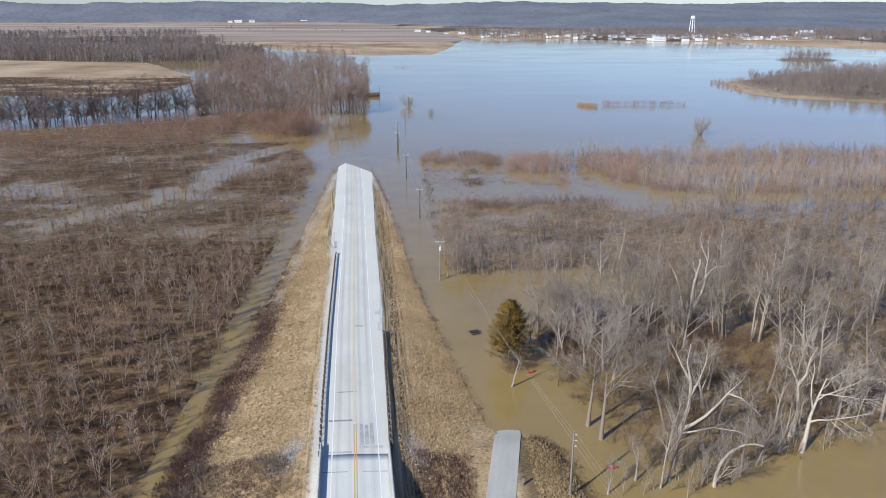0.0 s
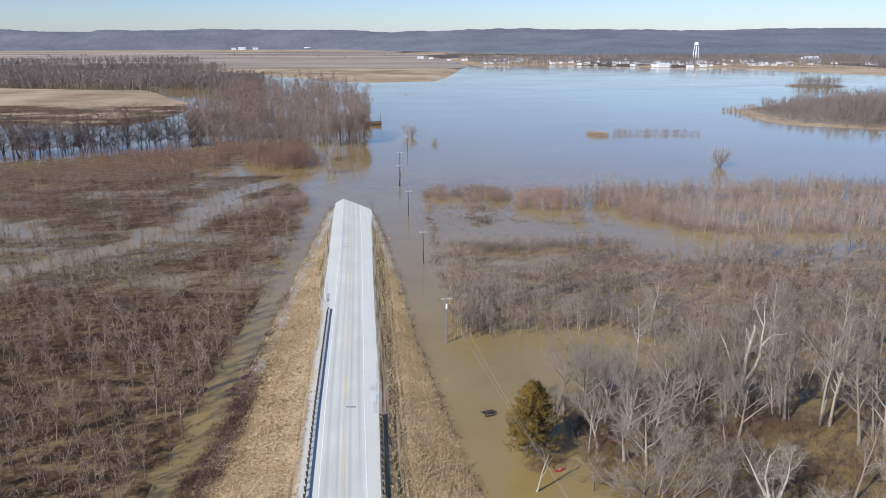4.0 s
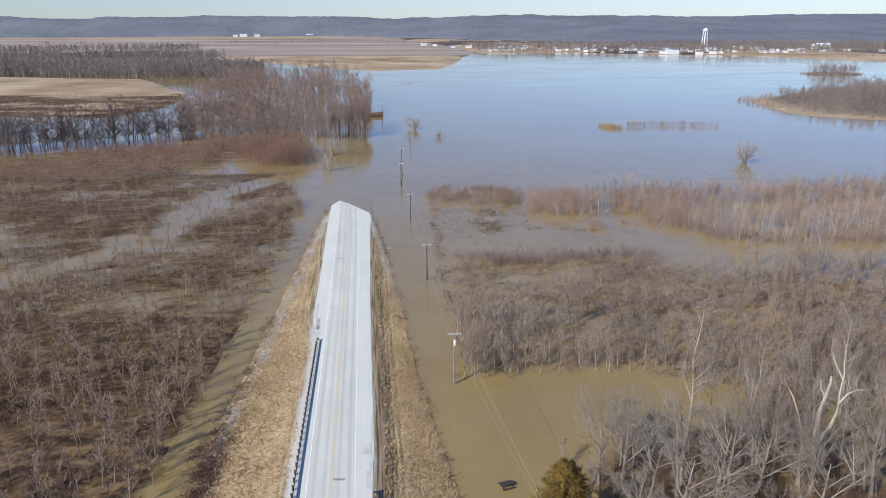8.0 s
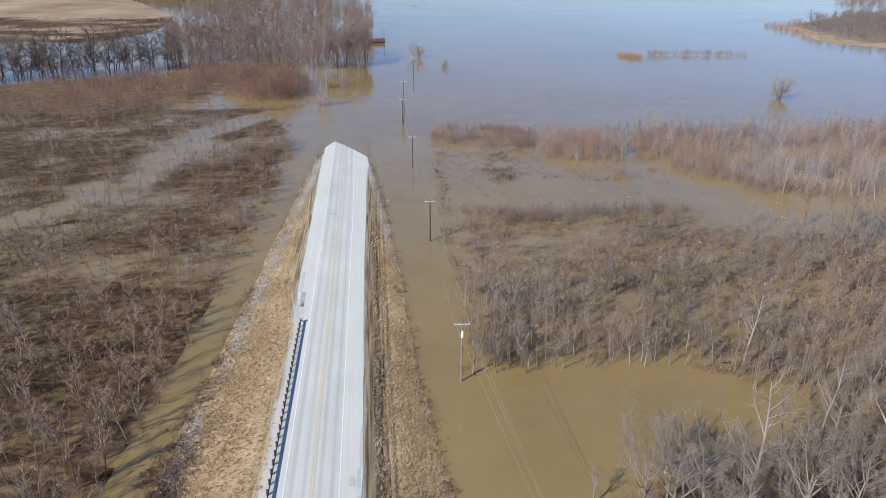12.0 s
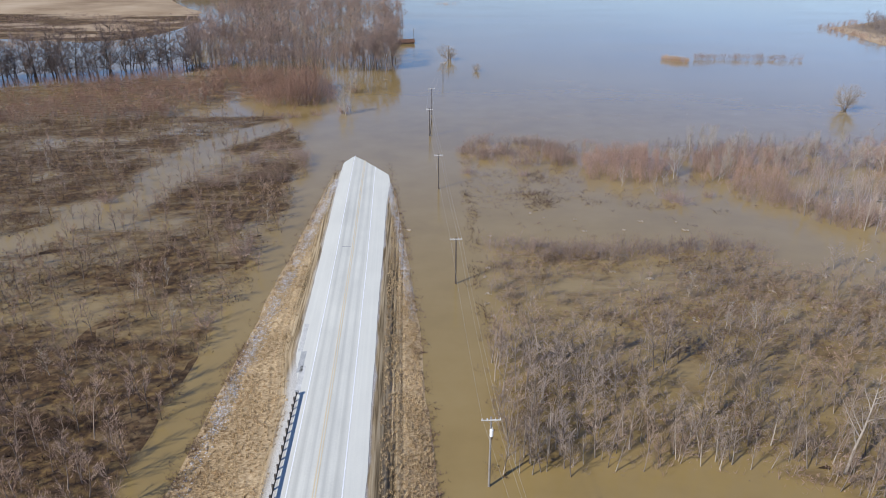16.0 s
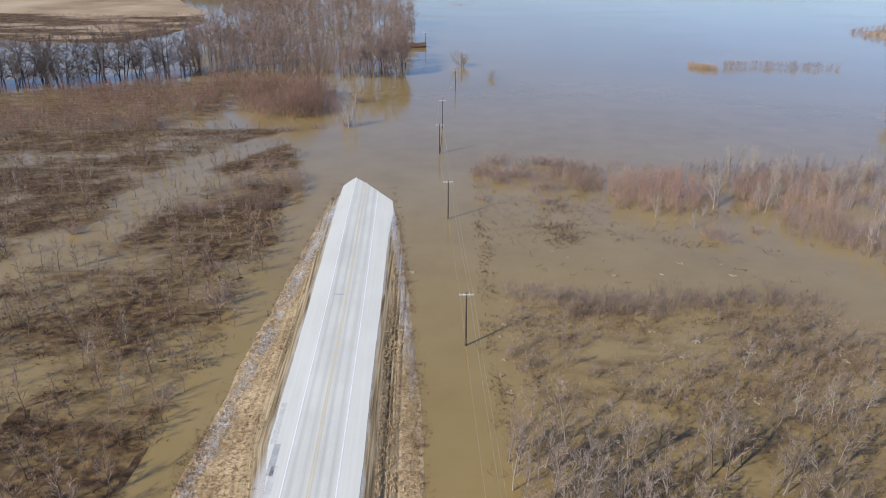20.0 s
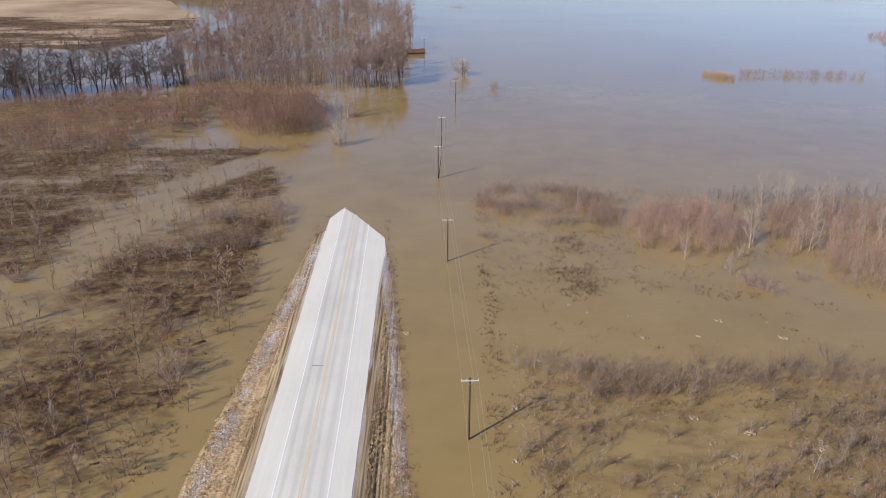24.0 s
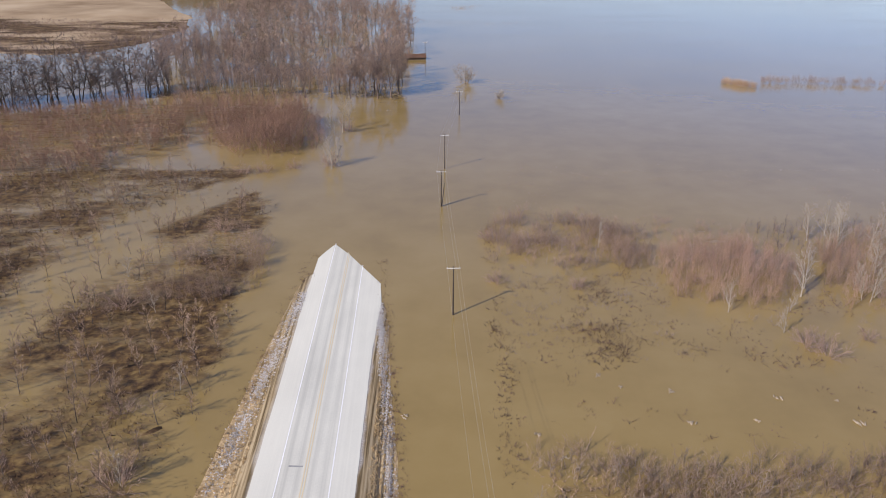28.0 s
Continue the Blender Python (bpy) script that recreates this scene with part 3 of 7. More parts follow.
hx, hy = np.linspace(-4600, 4600, 440), np.linspace(2050, 4850, 110)
HX, HY = np.meshgrid(hx, hy)
base_y = 2180 + 1650 * (1 - smooth(HX, -500, 900)) + 250 * (fbm(HX, HY * 0, 900, 40) - 0.5)
rise = smooth(HY, base_y, np.maximum(4350, base_y + 500))
HZ = -8 + rise * (93 + 50 * (fbm(HX, HY, 700, 41) - 0.5) + 26 * (fbm(HX, HY, 210, 43) - 0.5)) + smooth(rise, 0.0, 0.05) * (16 + 4 * (lattice(np.arange(440)[None, :], np.arange(110)[:, None], 7) - 0.5))
hills = part_np("backdrop_hills", np.stack([HX, HY, HZ], -1).reshape(-1, 3), sheet(hx, hy), M_HAZY_HILL)
tagged(hills, "long low hills covered in bare winter woods, painted blue-grey with haze", "hills", kind="structure")

# ---- road, bridge and banks ----
ry = np.arange(93.0, 420.0, 1.5)


def ribbon(ys, lo, hi, n, lift=0.0, thick=0.0):
    """A strip that follows the road between two distances from its centre line."""
    k = np.linspace(0, 1, n)
    off = np.asarray(lo)[:, None] * (1 - k) + np.asarray(hi)[:, None] * k
    yy = np.repeat(ys[:, None], n, 1)
    v = np.stack([on(CENTRE, yy) + off, yy, road_height(yy, off) + lift], -1).reshape(-1, 3)
    uv = np.stack([off, yy], -1).reshape(-1, 2)
    return v, sheet(k, ys), uv


v, f, uv = ribbon(ry, -on(LEFT_EDGE, ry) + 0.12 * (vnoise(ry, ry * 0, 3, 2) - 0.5), on(RIGHT_EDGE, ry) + 0.12 * (vnoise(ry, ry * 0, 3, 4) - 0.5), 22)
road = tagged(part_np("road", v, f, M_ROAD, uv=uv), "pale worn two-lane highway running down under the flood", "road", kind="structure")


def line_on_road(name, y0, y1, off, width, material, label, lift=0.006):
    ys = np.arange(y0, y1 + 0.01, 1.5)
    v, f, uv = ribbon(ys, np.full(len(ys), off - width / 2), np.full(len(ys), off + width / 2), 2, lift)
    return part_np(name, v, f, material, road, label, uv=uv)


line_on_road("edge_line", 40, 340, -3.45, 0.16, M_WHITE, "white painted edge line", 0.012)
line_on_road("edge_line", 40, 340, 3.45, 0.16, M_WHITE, "white painted edge line", 0.012)
for off in (-0.17, 0.17):
    line_on_road("centre_line", 40, 102, off, 0.15, M_YELLOW, "bright yellow centre line", 0.012)
    line_on_road("centre_line", 102, 336, off, 0.15, M_YELLOW_FADED, "faded yellow centre line", 0.012)


def tar_mark(name, y0, y1, o0, o1, label, material=None):
    ys = np.linspace(y0, y1, max(2, int((y1 - y0) / 0.8) + 1))
    jag = 0.1 * (vnoise(ys, ys * 0, 0.9, 3) - 0.5)
    v, f, uv = ribbon(ys, np.full(len(ys), o0) + jag, np.full(len(ys), o1) - jag, 4, 0.009)
    part_np(name, v, f, material or M_TAR, road, label, uv=uv)


tar_mark("tar_patch", 140.6, 141.1, 0.1, 2.0, "dark tar seal across a lane")
tar_mark("tar_patch", 102.4, 102.9, -4.2, -0.4, "dark tar seal across a lane")
tar_mark("tar_patch", 88.5, 88.65, -4.7, 4.6, "thin dark joint across the bridge deck")
tar_mark("tar_patch", 93.4, 93.75, -4.2, -0.5, "grey tar seal across a lane", M_PATCH)
tar_mark("tar_patch", 112.0, 112.3, -3.0, 0.4, "dark tar seal across a lane")
tar_mark("tar_patch", 198.0, 204.5, -5.9, -5.0, "grey repair patch on the shoulder", M_PATCH)
tar_mark("tar_patch", 249.8, 250.1, -2.4, -0.5, "short tar seal")
for o in (0.7, 1.5, 2.3):
    tar_mark("asphalt_patch", 95.4 + 0.8 * (o % 0.7), 101.2 + 1.6 * (o % 0.5), o, o + 0.62, "grey tyre-worn asphalt patch", M_PATCH)
tar_mark("asphalt_patch", 94.6, 95.2, 0.6, 4.2, "grey tyre-worn asphalt patch", M_PATCH)

for y0, y1, o0, o1 in ((138.5, 143.0, 5.1, 5.75), (142.0, 151.0, 5.6, 6.1), (147.5, 149.5, 4.6, 5.5), (151.0, 160.0, 5.9, 6.25)):
    tar_mark("gravel_spill", y0, y1, o0, o1, "pale gravel spilled along the broken pavement edge", M_GRAVEL)
for y0, y1, o0, o1 in ((192.0, 200.0, -5.5, -4.6), (204.5, 214.0, -6.5, -5.7)):
    tar_mark("gravel_spill", y0, y1, o0, o1, "pale gravel washed over the shoulder", M_GRAVEL)

# bridge deck towards the river
by = np.linspace(-75.0, 93.0, 90)
v, f, uv = ribbon(by, np.full(len(by), -5.3), np.full(len(by), 5.3), 12)
n = len(v)
low = v - [0, 0, 0.75]
rim = [(i * 12, (i + 1) * 12, (i + 1) * 12 + n, i * 12 + n) for i in range(len(by) - 1)] + [(i * 12 + 11, i * 12 + 11 + n, (i + 1) * 12 + 11 + n, (i + 1) * 12 + 11) for i in range(len(by) - 1)]
rim += [(n - 12 + i, n - 11 + i, 2 * n - 11 + i, 2 * n - 12 + i) for i in range(11)]
bridge = tagged(empty("bridge", -7, 60, 0), "concrete road bridge with low parapets over the river", "bridge")


def fixed(ob, parent):
    """Parents a mesh that is laid in world places."""
    ob.parent = parent
    ob.matrix_parent_inverse = parent.matrix_world.inverted()
    return ob


fixed(part_np("deck", np.concatenate([v, low]), np.concatenate([f, f[:, ::-1] + n, np.array(rim)]), M_DECK, uv=np.concatenate([uv, uv])), bridge)
for side in (-1, 1):
    ys = np.arange(-75.0, 96.1, 2.0)
    rows = []
    for o, z in ((4.85, 0.0), (4.95, 0.55), (4.95, 0.82), (5.25, 0.82), (5.3, -0.05)):
        rows.append(np.stack([on(CENTRE, ys) + side * o, ys, on(GRADE, ys) - 0.09 + z], -1))
    v = np.stack(rows, 1).reshape(-1, 3)
    f = sheet(np.arange(5), ys)
    end = [[(len(ys) - 1) * 5 + k for k in (0, 1, 3, 4)]]
    fixed(part_np("parapet", v, np.concatenate([f, end]), M_CONCRETE), bridge)
bm = bmesh.new()
box(bm, -8.6, 92.2, 0.9, 10.4, 2.2, 3.6, 4.5, 0.06)
fixed(part("abutment", bm, M_CONCRETE), bridge)
for y in (-54, -30, -6, 18, 42, 66):
    for o in (-3.2, 3.2):
        bm = bmesh.new()
        x = float(on(CENTRE, y)) + o
        rod(bm, (x, y, -1.0), (x, y, 3.2), 0.55, 0.55, 16)
        fixed(part("pier", bm, M_CONCRETE), bridge)
    bm = bmesh.new()
    box(bm, float(on(CENTRE, y)), y, 2.75, 10.0, 1.3, 0.9, 4.5, 0.05)
    fixed(part("pier_cap", bm, M_CONCRETE), bridge)


def bank_grid(side):
    """Grid of the bank: rows along the road, columns from the pavement's edge to below the water."""
    ys = np.arange(60.0, 336.0, 1.2)
    k = np.linspace(0, 1, 64)
    e = on(LEFT_EDGE, ys) if side < 0 else on(RIGHT_EDGE, ys)
    x0 = on(CENTRE, ys) + side * (e - 0.05)
    toe = on(LEFT_TOE, ys) if side < 0 else on(RIGHT_TOE, ys)
    toe = toe + 0.9 * (fbm(ys, ys * 0, 7, 50 + side) - 0.5)
    span = np.maximum(np.abs(toe - x0), 0.5) + 1.6
    d = k[None, :] * span[:, None]
    X = x0[:, None] + side * d
    Y = np.repeat(ys[:, None], 64, 1)
    rel = np.clip(d / (span[:, None] - 1.6), 0, 2)
    foot = np.minimum(toe, np.where(ys < 106, 9.0 + (ys - 82) * 0.19, 99)) if side > 0 else toe
    rel_slope = d / np.maximum(np.abs(foot - x0), 0.5)[:, None]
    top = road_height(Y, np.repeat((side * e)[:, None], 64, 1)) - 0.03
    shelf = smooth(d, 0.0, 3.2) * 0.25
    prof = np.where(rel < 1, (top - shelf) * np.clip(1 - rel_slope, 0, 1) ** 1.15, -0.9 * (rel - 1) * (span[:, None] - 1.6) / 1.6)
    ease = smooth(d, 0.0, 3.0)
    prof = np.where((d < 3.0) & (top > 0) & (rel < 1), (top - 0.05 * d) * (1 - ease) + prof * ease, prof)
    if side > 0:
        low = smooth(105 - Y, 0, 8) * smooth(X, 1.0, 7.0)
        prof = np.where(rel < 1, np.maximum(prof, low * 0.6 * smooth(1 - rel, 0, 0.12)), prof)
        rut = np.exp(-((d - 2.9) / 0.16) ** 2) + np.exp(-((d - 3.5) / 0.14) ** 2) + 0.7 * np.exp(-((d - 4.6) / 0.16) ** 2)
        prof = prof - 0.2 * rut * smooth(Y, 96, 110) * (rel < 0.9)
    else:
        rut = np.exp(-((d - 2.6) / 0.2) ** 2) + np.exp(-((d - 4.0) / 0.2) ** 2)
        prof = prof - 0.08 * rut * (rel < 0.9)
    end = smooth(Y, 74, 92) if side < 0 else np.where(X < 4, smooth(Y, 78, 94), smooth(Y, 60, 68))
    Z = prof * end - 0.9 * (1 - end) - 0.7 * smooth(0.12 - top, 0, 0.2)
    lump = (0.08 * (vnoise(X, Y, 1.7, 60) - 0.5) + 0.14 * (vnoise(X, Y, 4.2, 61) - 0.5)) * smooth(d, 4.5, 6.5) * (rel < 1.0) * smooth(1 - rel, 0, 0.15)
    return X, Y, Z + lump, d, k, ys


bank_at = {}
for side, mat_bank, word in ((-1, M_BANK_L, "west"), (1, M_BANK_R, "east")):
    X, Y, Z, d, k, ys = bank_grid(side)
    q = sheet(k, ys) if side > 0 else sheet(k, ys)[:, ::-1]
    ob = part_np("embankment_" + word, np.stack([X, Y, Z], -1).reshape(-1, 3), q, mat_bank, uv=np.stack([d, Y], -1).reshape(-1, 2), soft=True)
    tagged(ob, "road embankment of dry straw-coloured winter grass", "embankment", kind="structure")
    bank_at[side] = (X, Y, Z, d)

# lane that ends in the water
ly = np.arange(60.0, 106.0, 1.0)
lc = 9.2 + (ly - 82) * 0.19 + 2.2
off = np.linspace(-2.15, 2.15, 8)
LX = lc[:, None] + off * np.where(ly[:, None] > 102, np.sqrt(np.clip(1 - ((ly[:, None] - 102) / 3.4) ** 2, 0.2, 1)), 1)
LY = np.repeat(ly[:, None], 8, 1)
LZ = 0.72 - 0.02 * np.abs(off) + 0 * LY - smooth(LY, 98, 105.5) * 0.8 - (1 - smooth(LY, 60, 69)) * 1.7
side_lane = part_np("side_road", np.stack([LX, LY, LZ], -1).reshape(-1, 3), sheet(off, ly), M_SIDE, uv=np.stack([np.repeat(off[None], len(ly), 0), LY], -1).reshape(-1, 2))
tagged(side_lane, "narrow grey asphalt lane ending in flood water", "road", kind="structure")


# ---- branching ----
def tubes(S, k):
    """Tapered k-sided tubes for rows of start, end and two radii; a tube whose end radius is 0 becomes a spike,
    and with k of 1 every row becomes one thin sliver, for the finest twigs."""
    S = np.asarray(S, float).reshape(-1, 8)
    if not len(S):
        return np.zeros((0, 3)), np.zeros((0, 3), int)
    d = S[:, 3:6] - S[:, :3]
    d /= np.linalg.norm(d, axis=1)[:, None] + 1e-9
    ref = np.where(np.abs(d[:, 2:3]) > 0.9, [[1.0, 0, 0]], [[0, 0, 1.0]])
    u = np.cross(d, ref)
    u /= np.linalg.norm(u, axis=1)[:, None]
    w = np.cross(d, u)
    if k == 1:
        turn = rng_of(len(S)).uniform(0, np.pi, (len(S), 1))
        e = (np.cos(turn) * u + np.sin(turn) * w) * S[:, 6:7]
        v = np.stack([S[:, :3] - e, S[:, :3] + e, S[:, 3:6]], 1).reshape(-1, 3)
        return v, np.arange(len(v)).reshape(-1, 3)
    a = np.arange(k) * 2 * np.pi / k
    ring = np.cos(a)[None, :, None] * u[:, None] + np.sin(a)[None, :, None] * w[:, None]
    tip = S[:, 7] <= 0
    out_v, out_f, base = [], [], 0
    for sel, spike in ((S[~tip], False), (S[tip], True)):
        if not len(sel):
            continue
        r = ring[tip if spike else ~tip]
        lo = sel[:, None, :3] + r * sel[:, 6][:, None, None]
        i = np.arange(k)
        j = (i + 1) % k
        if spike:
            v = np.concatenate([lo, sel[:, None, 3:6]], 1)
            f = np.stack([i, j, np.full(k, k)], 1)
        else:
            v = np.concatenate([lo, sel[:, None, 3:6] + r * sel[:, 7][:, None, None]], 1)
            f = np.concatenate([np.stack([i, j, j + k], 1), np.stack([i, j + k, i + k], 1)])
        m = v.shape[1]
        out_v.append(v.reshape(-1, 3))
        out_f.append((f[None] + (np.arange(len(sel)) * m)[:, None, None] + base).reshape(-1, 3))
        base += len(sel) * m
    return np.concatenate(out_v), np.concatenate(out_f)


def join(*meshes):
    v, f, base = [], [], 0
    for a, b in meshes:
        v.append(a)
        f.append(b + base)
        base += len(a)
    return np.concatenate(v), np.concatenate(f)


def turned(r, d, angle):
    """A direction off d by about that angle, any way round."""
    side = np.cross(d, r.normal(size=3))
    side /= np.linalg.norm(side) + 1e-9
    return d * math.cos(angle) + side * math.sin(angle)


def limb(r, out, p, d, length, radius, level, spec, thin=0.012):
    """Grows one limb with its children. spec: per level (segments, children, spread, child length, wobble, lift, children from)."""
    segs, kids, spread, ratio, wobble, lift, start = spec[level]
    last = level == len(spec) - 1
    step = length / segs
    pts, rad = [p], [radius]
    for i in range(segs):
        d = d + r.normal(size=3) * wobble + np.array([0, 0, lift])
        d = d / np.linalg.norm(d)
        p = p + d * step
        pts.append(p)
        rad.append(0.0 if (last or (level and segs == 1)) and i == segs - 1 else max(radius * (1 - 0.82 * (i + 1) / segs), thin * 0.6))
        out[level].append((*pts[-2], *p, rad[-2], rad[-1]))
    if last:
        return
    for c in range(kids):
        at = start + (1 - start) * (c + r.random()) / kids
        i = min(int(at * segs), segs - 1)
        q = pts[i] + (pts[i + 1] - pts[i]) * (at * segs - i)
        way = pts[i + 1] - pts[i]
        way = way / np.linalg.norm(way)
        rr = max((rad[i] + (rad[i + 1] - rad[i]) * (at * segs - i)) * 0.62, thin)
        limb(r, out, q, turned(r, way, spread * r.uniform(0.75, 1.25)), length * ratio * r.uniform(0.65, 1.2) * (1.15 - 0.55 * at), rr, level + 1, spec, thin)


def grow(seed, height, radius, spec, stems=1, lean=0.06, fan=0.0, thin=0.012):
    r = rng_of(seed)
    out = [[] for _ in spec]
    for s in range(stems):
        d = np.array([r.normal() * lean, r.normal() * lean, 1.0])
        if stems > 1:
            a = 2 * math.pi * (s + r.random()) / stems
            k = fan * math.sqrt(r.random())
            d = d + np.array([math.cos(a), math.sin(a), 0]) * k
        d /= np.linalg.norm(d)
        p = np.array([d[0] * 0.6, d[1] * 0.6, -0.5]) if stems > 1 else np.array([0, 0, -0.5])
        limb(r, out, p, d, height * r.uniform(0.78, 1.0), radius, 0, spec, thin)
    return out


def skin(levels, sides):
    """Mesh of all levels; the trunks come first, so that their faces can take a bark of their own."""
    return join(*[tubes(s, k) for s, k in zip(levels, sides) if len(s)])


def spread_out(name, templates, x, y, z, size, seed, material, label, category, tall=None, trunk=None, trunk_faces=0):
    """One joined object of many turned and scaled copies of some shapes."""
    r = rng_of(seed)
    pick = r.integers(0, len(templates), len(x))
    out = []
    tall = np.ones(len(x)) if tall is None else tall
    for i, (tv, tf) in enumerate(templates):
        s = np.flatnonzero(pick == i)
        if not len(s):
            continue
        a = r.uniform(0, 2 * np.pi, len(s))
        ca, sa, k = np.cos(a)[:, None], np.sin(a)[:, None], size[s][:, None]
        lx, ly = r.normal(0, 0.05, (2, len(s), 1))
        h = tv[:, 2] * k * tall[s][:, None]
        vx = (tv[:, 0] * ca - tv[:, 1] * sa) * k + x[s][:, None] + lx * h
        vy = (tv[:, 0] * sa + tv[:, 1] * ca) * k + y[s][:, None] + ly * h
        v = np.stack([vx, vy, h + z[s][:, None]], -1).reshape(-1, 3)
        f = (tf[None] + (np.arange(len(s)) * len(tv))[:, None, None]).reshape(-1, 3)
        out.append((v, f))
    v, f = join(*out)
    ob = part_np(name, v, f, material)
    if trunk:
        ob.data.materials.append(trunk)
        marks = np.concatenate([np.tile(np.arange(len(templates[i][1])) < trunk_faces, int((pick == i).sum())) for i in range(len(templates)) if (pick == i).any()])
        ob.data.polygons.foreach_set("material_index", marks.astype(np.int32))
    return tagged(ob, label, category, kind="stuff")


def seeds(x0, x1, y0, y1, gap, density, seed):
    """Jittered places in a rectangle, kept by a density from 0 to 1."""
    r = rng_of(seed)
    X, Y = np.meshgrid(np.arange(x0, x1, gap), np.arange(y0, y1, gap))
    X = (X + r.uniform(0, gap, X.shape)).ravel()
    Y = (Y + r.uniform(0, gap, Y.shape)).ravel()
    keep = r.random(len(X)) < density(X, Y)
    return X[keep], Y[keep], r


def in_view(x, y, margin=12):
    """The fan of ground that the flight passes over or looks across."""
    return np.abs(x + 2) < 0.66 * (y + 5) + margin


def stand_z(x, y):
    return np.maximum(ground_height(x, y), -0.45)


SAPLING = ((3, 15, 0.75, 0.35, 0.05, 0.04, 0.30), (2, 15, 0.60, 0.50, 0.06, 0.07, 0.12), (1, 0, 0, 0, 0.05, 0.05, 0))
SAPLING_FAR = ((2, 9, 0.85, 0.38, 0.05, 0.05, 0.25), (1, 7, 0.65, 0.55, 0.1, 0.12, 0.1), (1, 0, 0, 0, 0.1, 0.05, 0))
BUSH = ((1, 8, 0.6, 0.5, 0.10, 0.05, 0.2), (1, 4, 0.6, 0.5, 0.10, 0.05, 0.15), (1, 0, 0, 0, 0.1, 0.05, 0))
LOW = ((1, 6, 0.8, 0.7, 0.1, 0.0, 0.1), (1, 0, 0, 0, 0.1, -0.05, 0))
WILLOW_SPEC = ((2, 9, 0.6, 0.36, 0.06, 0.08, 0.22), (1, 5, 0.6, 0.55, 0.08, 0.08, 0.15), (1, 0, 0, 0, 0.08, 0.06, 0))
WOOD_TREE = ((4, 15, 1.0, 0.36, 0.08, 0.02, 0.38), (2, 22, 0.85, 0.52, 0.14, 0.03, 0.10), (1, 0, 0, 0, 0.06, 0.05, 0))
FAR_TREE = ((2, 8, 0.95, 0.40, 0.05, 0.05, 0.22), (1, 5, 0.8, 0.6, 0.1, 0.12, 0.1), (1, 0, 0, 0, 0.1, 0.08, 0))

sapling_shapes = [skin(grow(100 + i, 5.7, 0.07, SAPLING, thin=0.0165), (3, 1, 1)) for i in range(9)]
sapling_far = [skin(grow(140 + i, 5.6, 0.08, SAPLING_FAR, thin=0.026), (3, 1, 1)) for i in range(6)]
edge_shapes = [skin(grow(170 + i, 8.6, 0.13, ((3, 14, 0.62, 0.33, 0.05, 0.05, 0.34), (2, 15, 0.6, 0.52, 0.10, 0.12, 0.12), (1, 0, 0, 0, 0.05, 0.05, 0)), thin=0.012), (3, 1, 1)) for i in range(7)]
bush_shapes = [skin(grow(200 + i, 2.6, 0.034, BUSH, 6, 0.15, 0.75, 0.012), (1, 1, 1)) for i in range(6)]
low_bush = [skin(grow(230 + i, 1.1, 0.06, LOW, 7, 0.3, 1.3, 0.033), (1, 1)) for i in range(5)]
willow_shapes = [skin(grow(260 + i, 5.9, 0.034, WILLOW_SPEC, 8, 0.10, 0.5, 0.014), (1, 1, 1)) for i in range(6)]
willow_far = [skin(grow(280 + i, 5.9, 0.045, ((2, 7, 0.6, 0.38, 0.06, 0.08, 0.22), (1, 3, 0.6, 0.55, 0.08, 0.08, 0.15), (1, 0, 0, 0, 0.08, 0.06, 0)), 7, 0.10, 0.5, 0.026), (1, 1, 1)) for i in range(6)]
wood_shapes = [skin(grow(300 + i, 19.0, 0.19, WOOD_TREE, 1, 0.08, 0.0, 0.05), (3, 1, 1)) for i in range(7)]
dark_shapes = [skin(grow(350 + i, 19.0, 0.27, ((4, 16, 1.0, 0.36, 0.08, 0.02, 0.20),) + WOOD_TREE[1:], 1, 0.1, 0.0, 0.060), (3, 1, 1)) for i in range(6)]
far_tree = [skin(grow(330 + i, 14.0, 0.32, FAR_TREE, 1, 0.06, 0.0, 0.27), (3, 1, 1)) for i in range(5)]

fine_tree = [skin(grow(340 + i, 13.0, 0.25, ((3, 14, 0.95, 0.40, 0.06, 0.03, 0.24), (1, 11, 0.75, 0.55, 0.1, 0.10, 0.1), (1, 0, 0, 0, 0.1, 0.05, 0)), 1, 0.1, 0.0, 0.075), (3, 1, 1)) for i in range(6)]

# ---- young wood west of the road ----
x, y, r = seeds(-175, -36, 62, 390, 3.6, lambda a, b: left_wood(a, b) * in_view(a, b) * smooth(a, -175, -150) * (1 - 0.2 * smooth(b, 215, 240)), 1)
k = r.uniform(0.65, 1.5, len(x)) * (0.8 + 0.4 * fbm(x, y, 40, 71)) * (1.25 - 0.36 * smooth(y, 150, 235))
near = y < 185
spread_out("young_wood", sapling_shapes, x[near], y[near], stand_z(x[near], y[near]), k[near], 10, M_SAPLING, "young wood of pale-stemmed bare saplings on wet leaf litter", "saplings", None, M_STEM, 18)
spread_out("young_wood", sapling_shapes, x[~near], y[~near], stand_z(x[~near], y[~near]), k[~near], 11, M_SAPLING, "dense young wood of bare grey-brown saplings standing in flood water", "saplings", None, M_STEM_DARK, 18)
x, y, r = seeds(-330, -145, 150, 395, 2.8, lambda a, b: left_wood(a, b) * in_view(a, b) * (1 - smooth(a, -175, -150)), 2)
spread_out("young_wood", sapling_far, x, y, stand_z(x, y), r.uniform(0.6, 1.15, len(x)), 12, M_SAPLING, "farther young wood of bare saplings in flood water", "saplings")
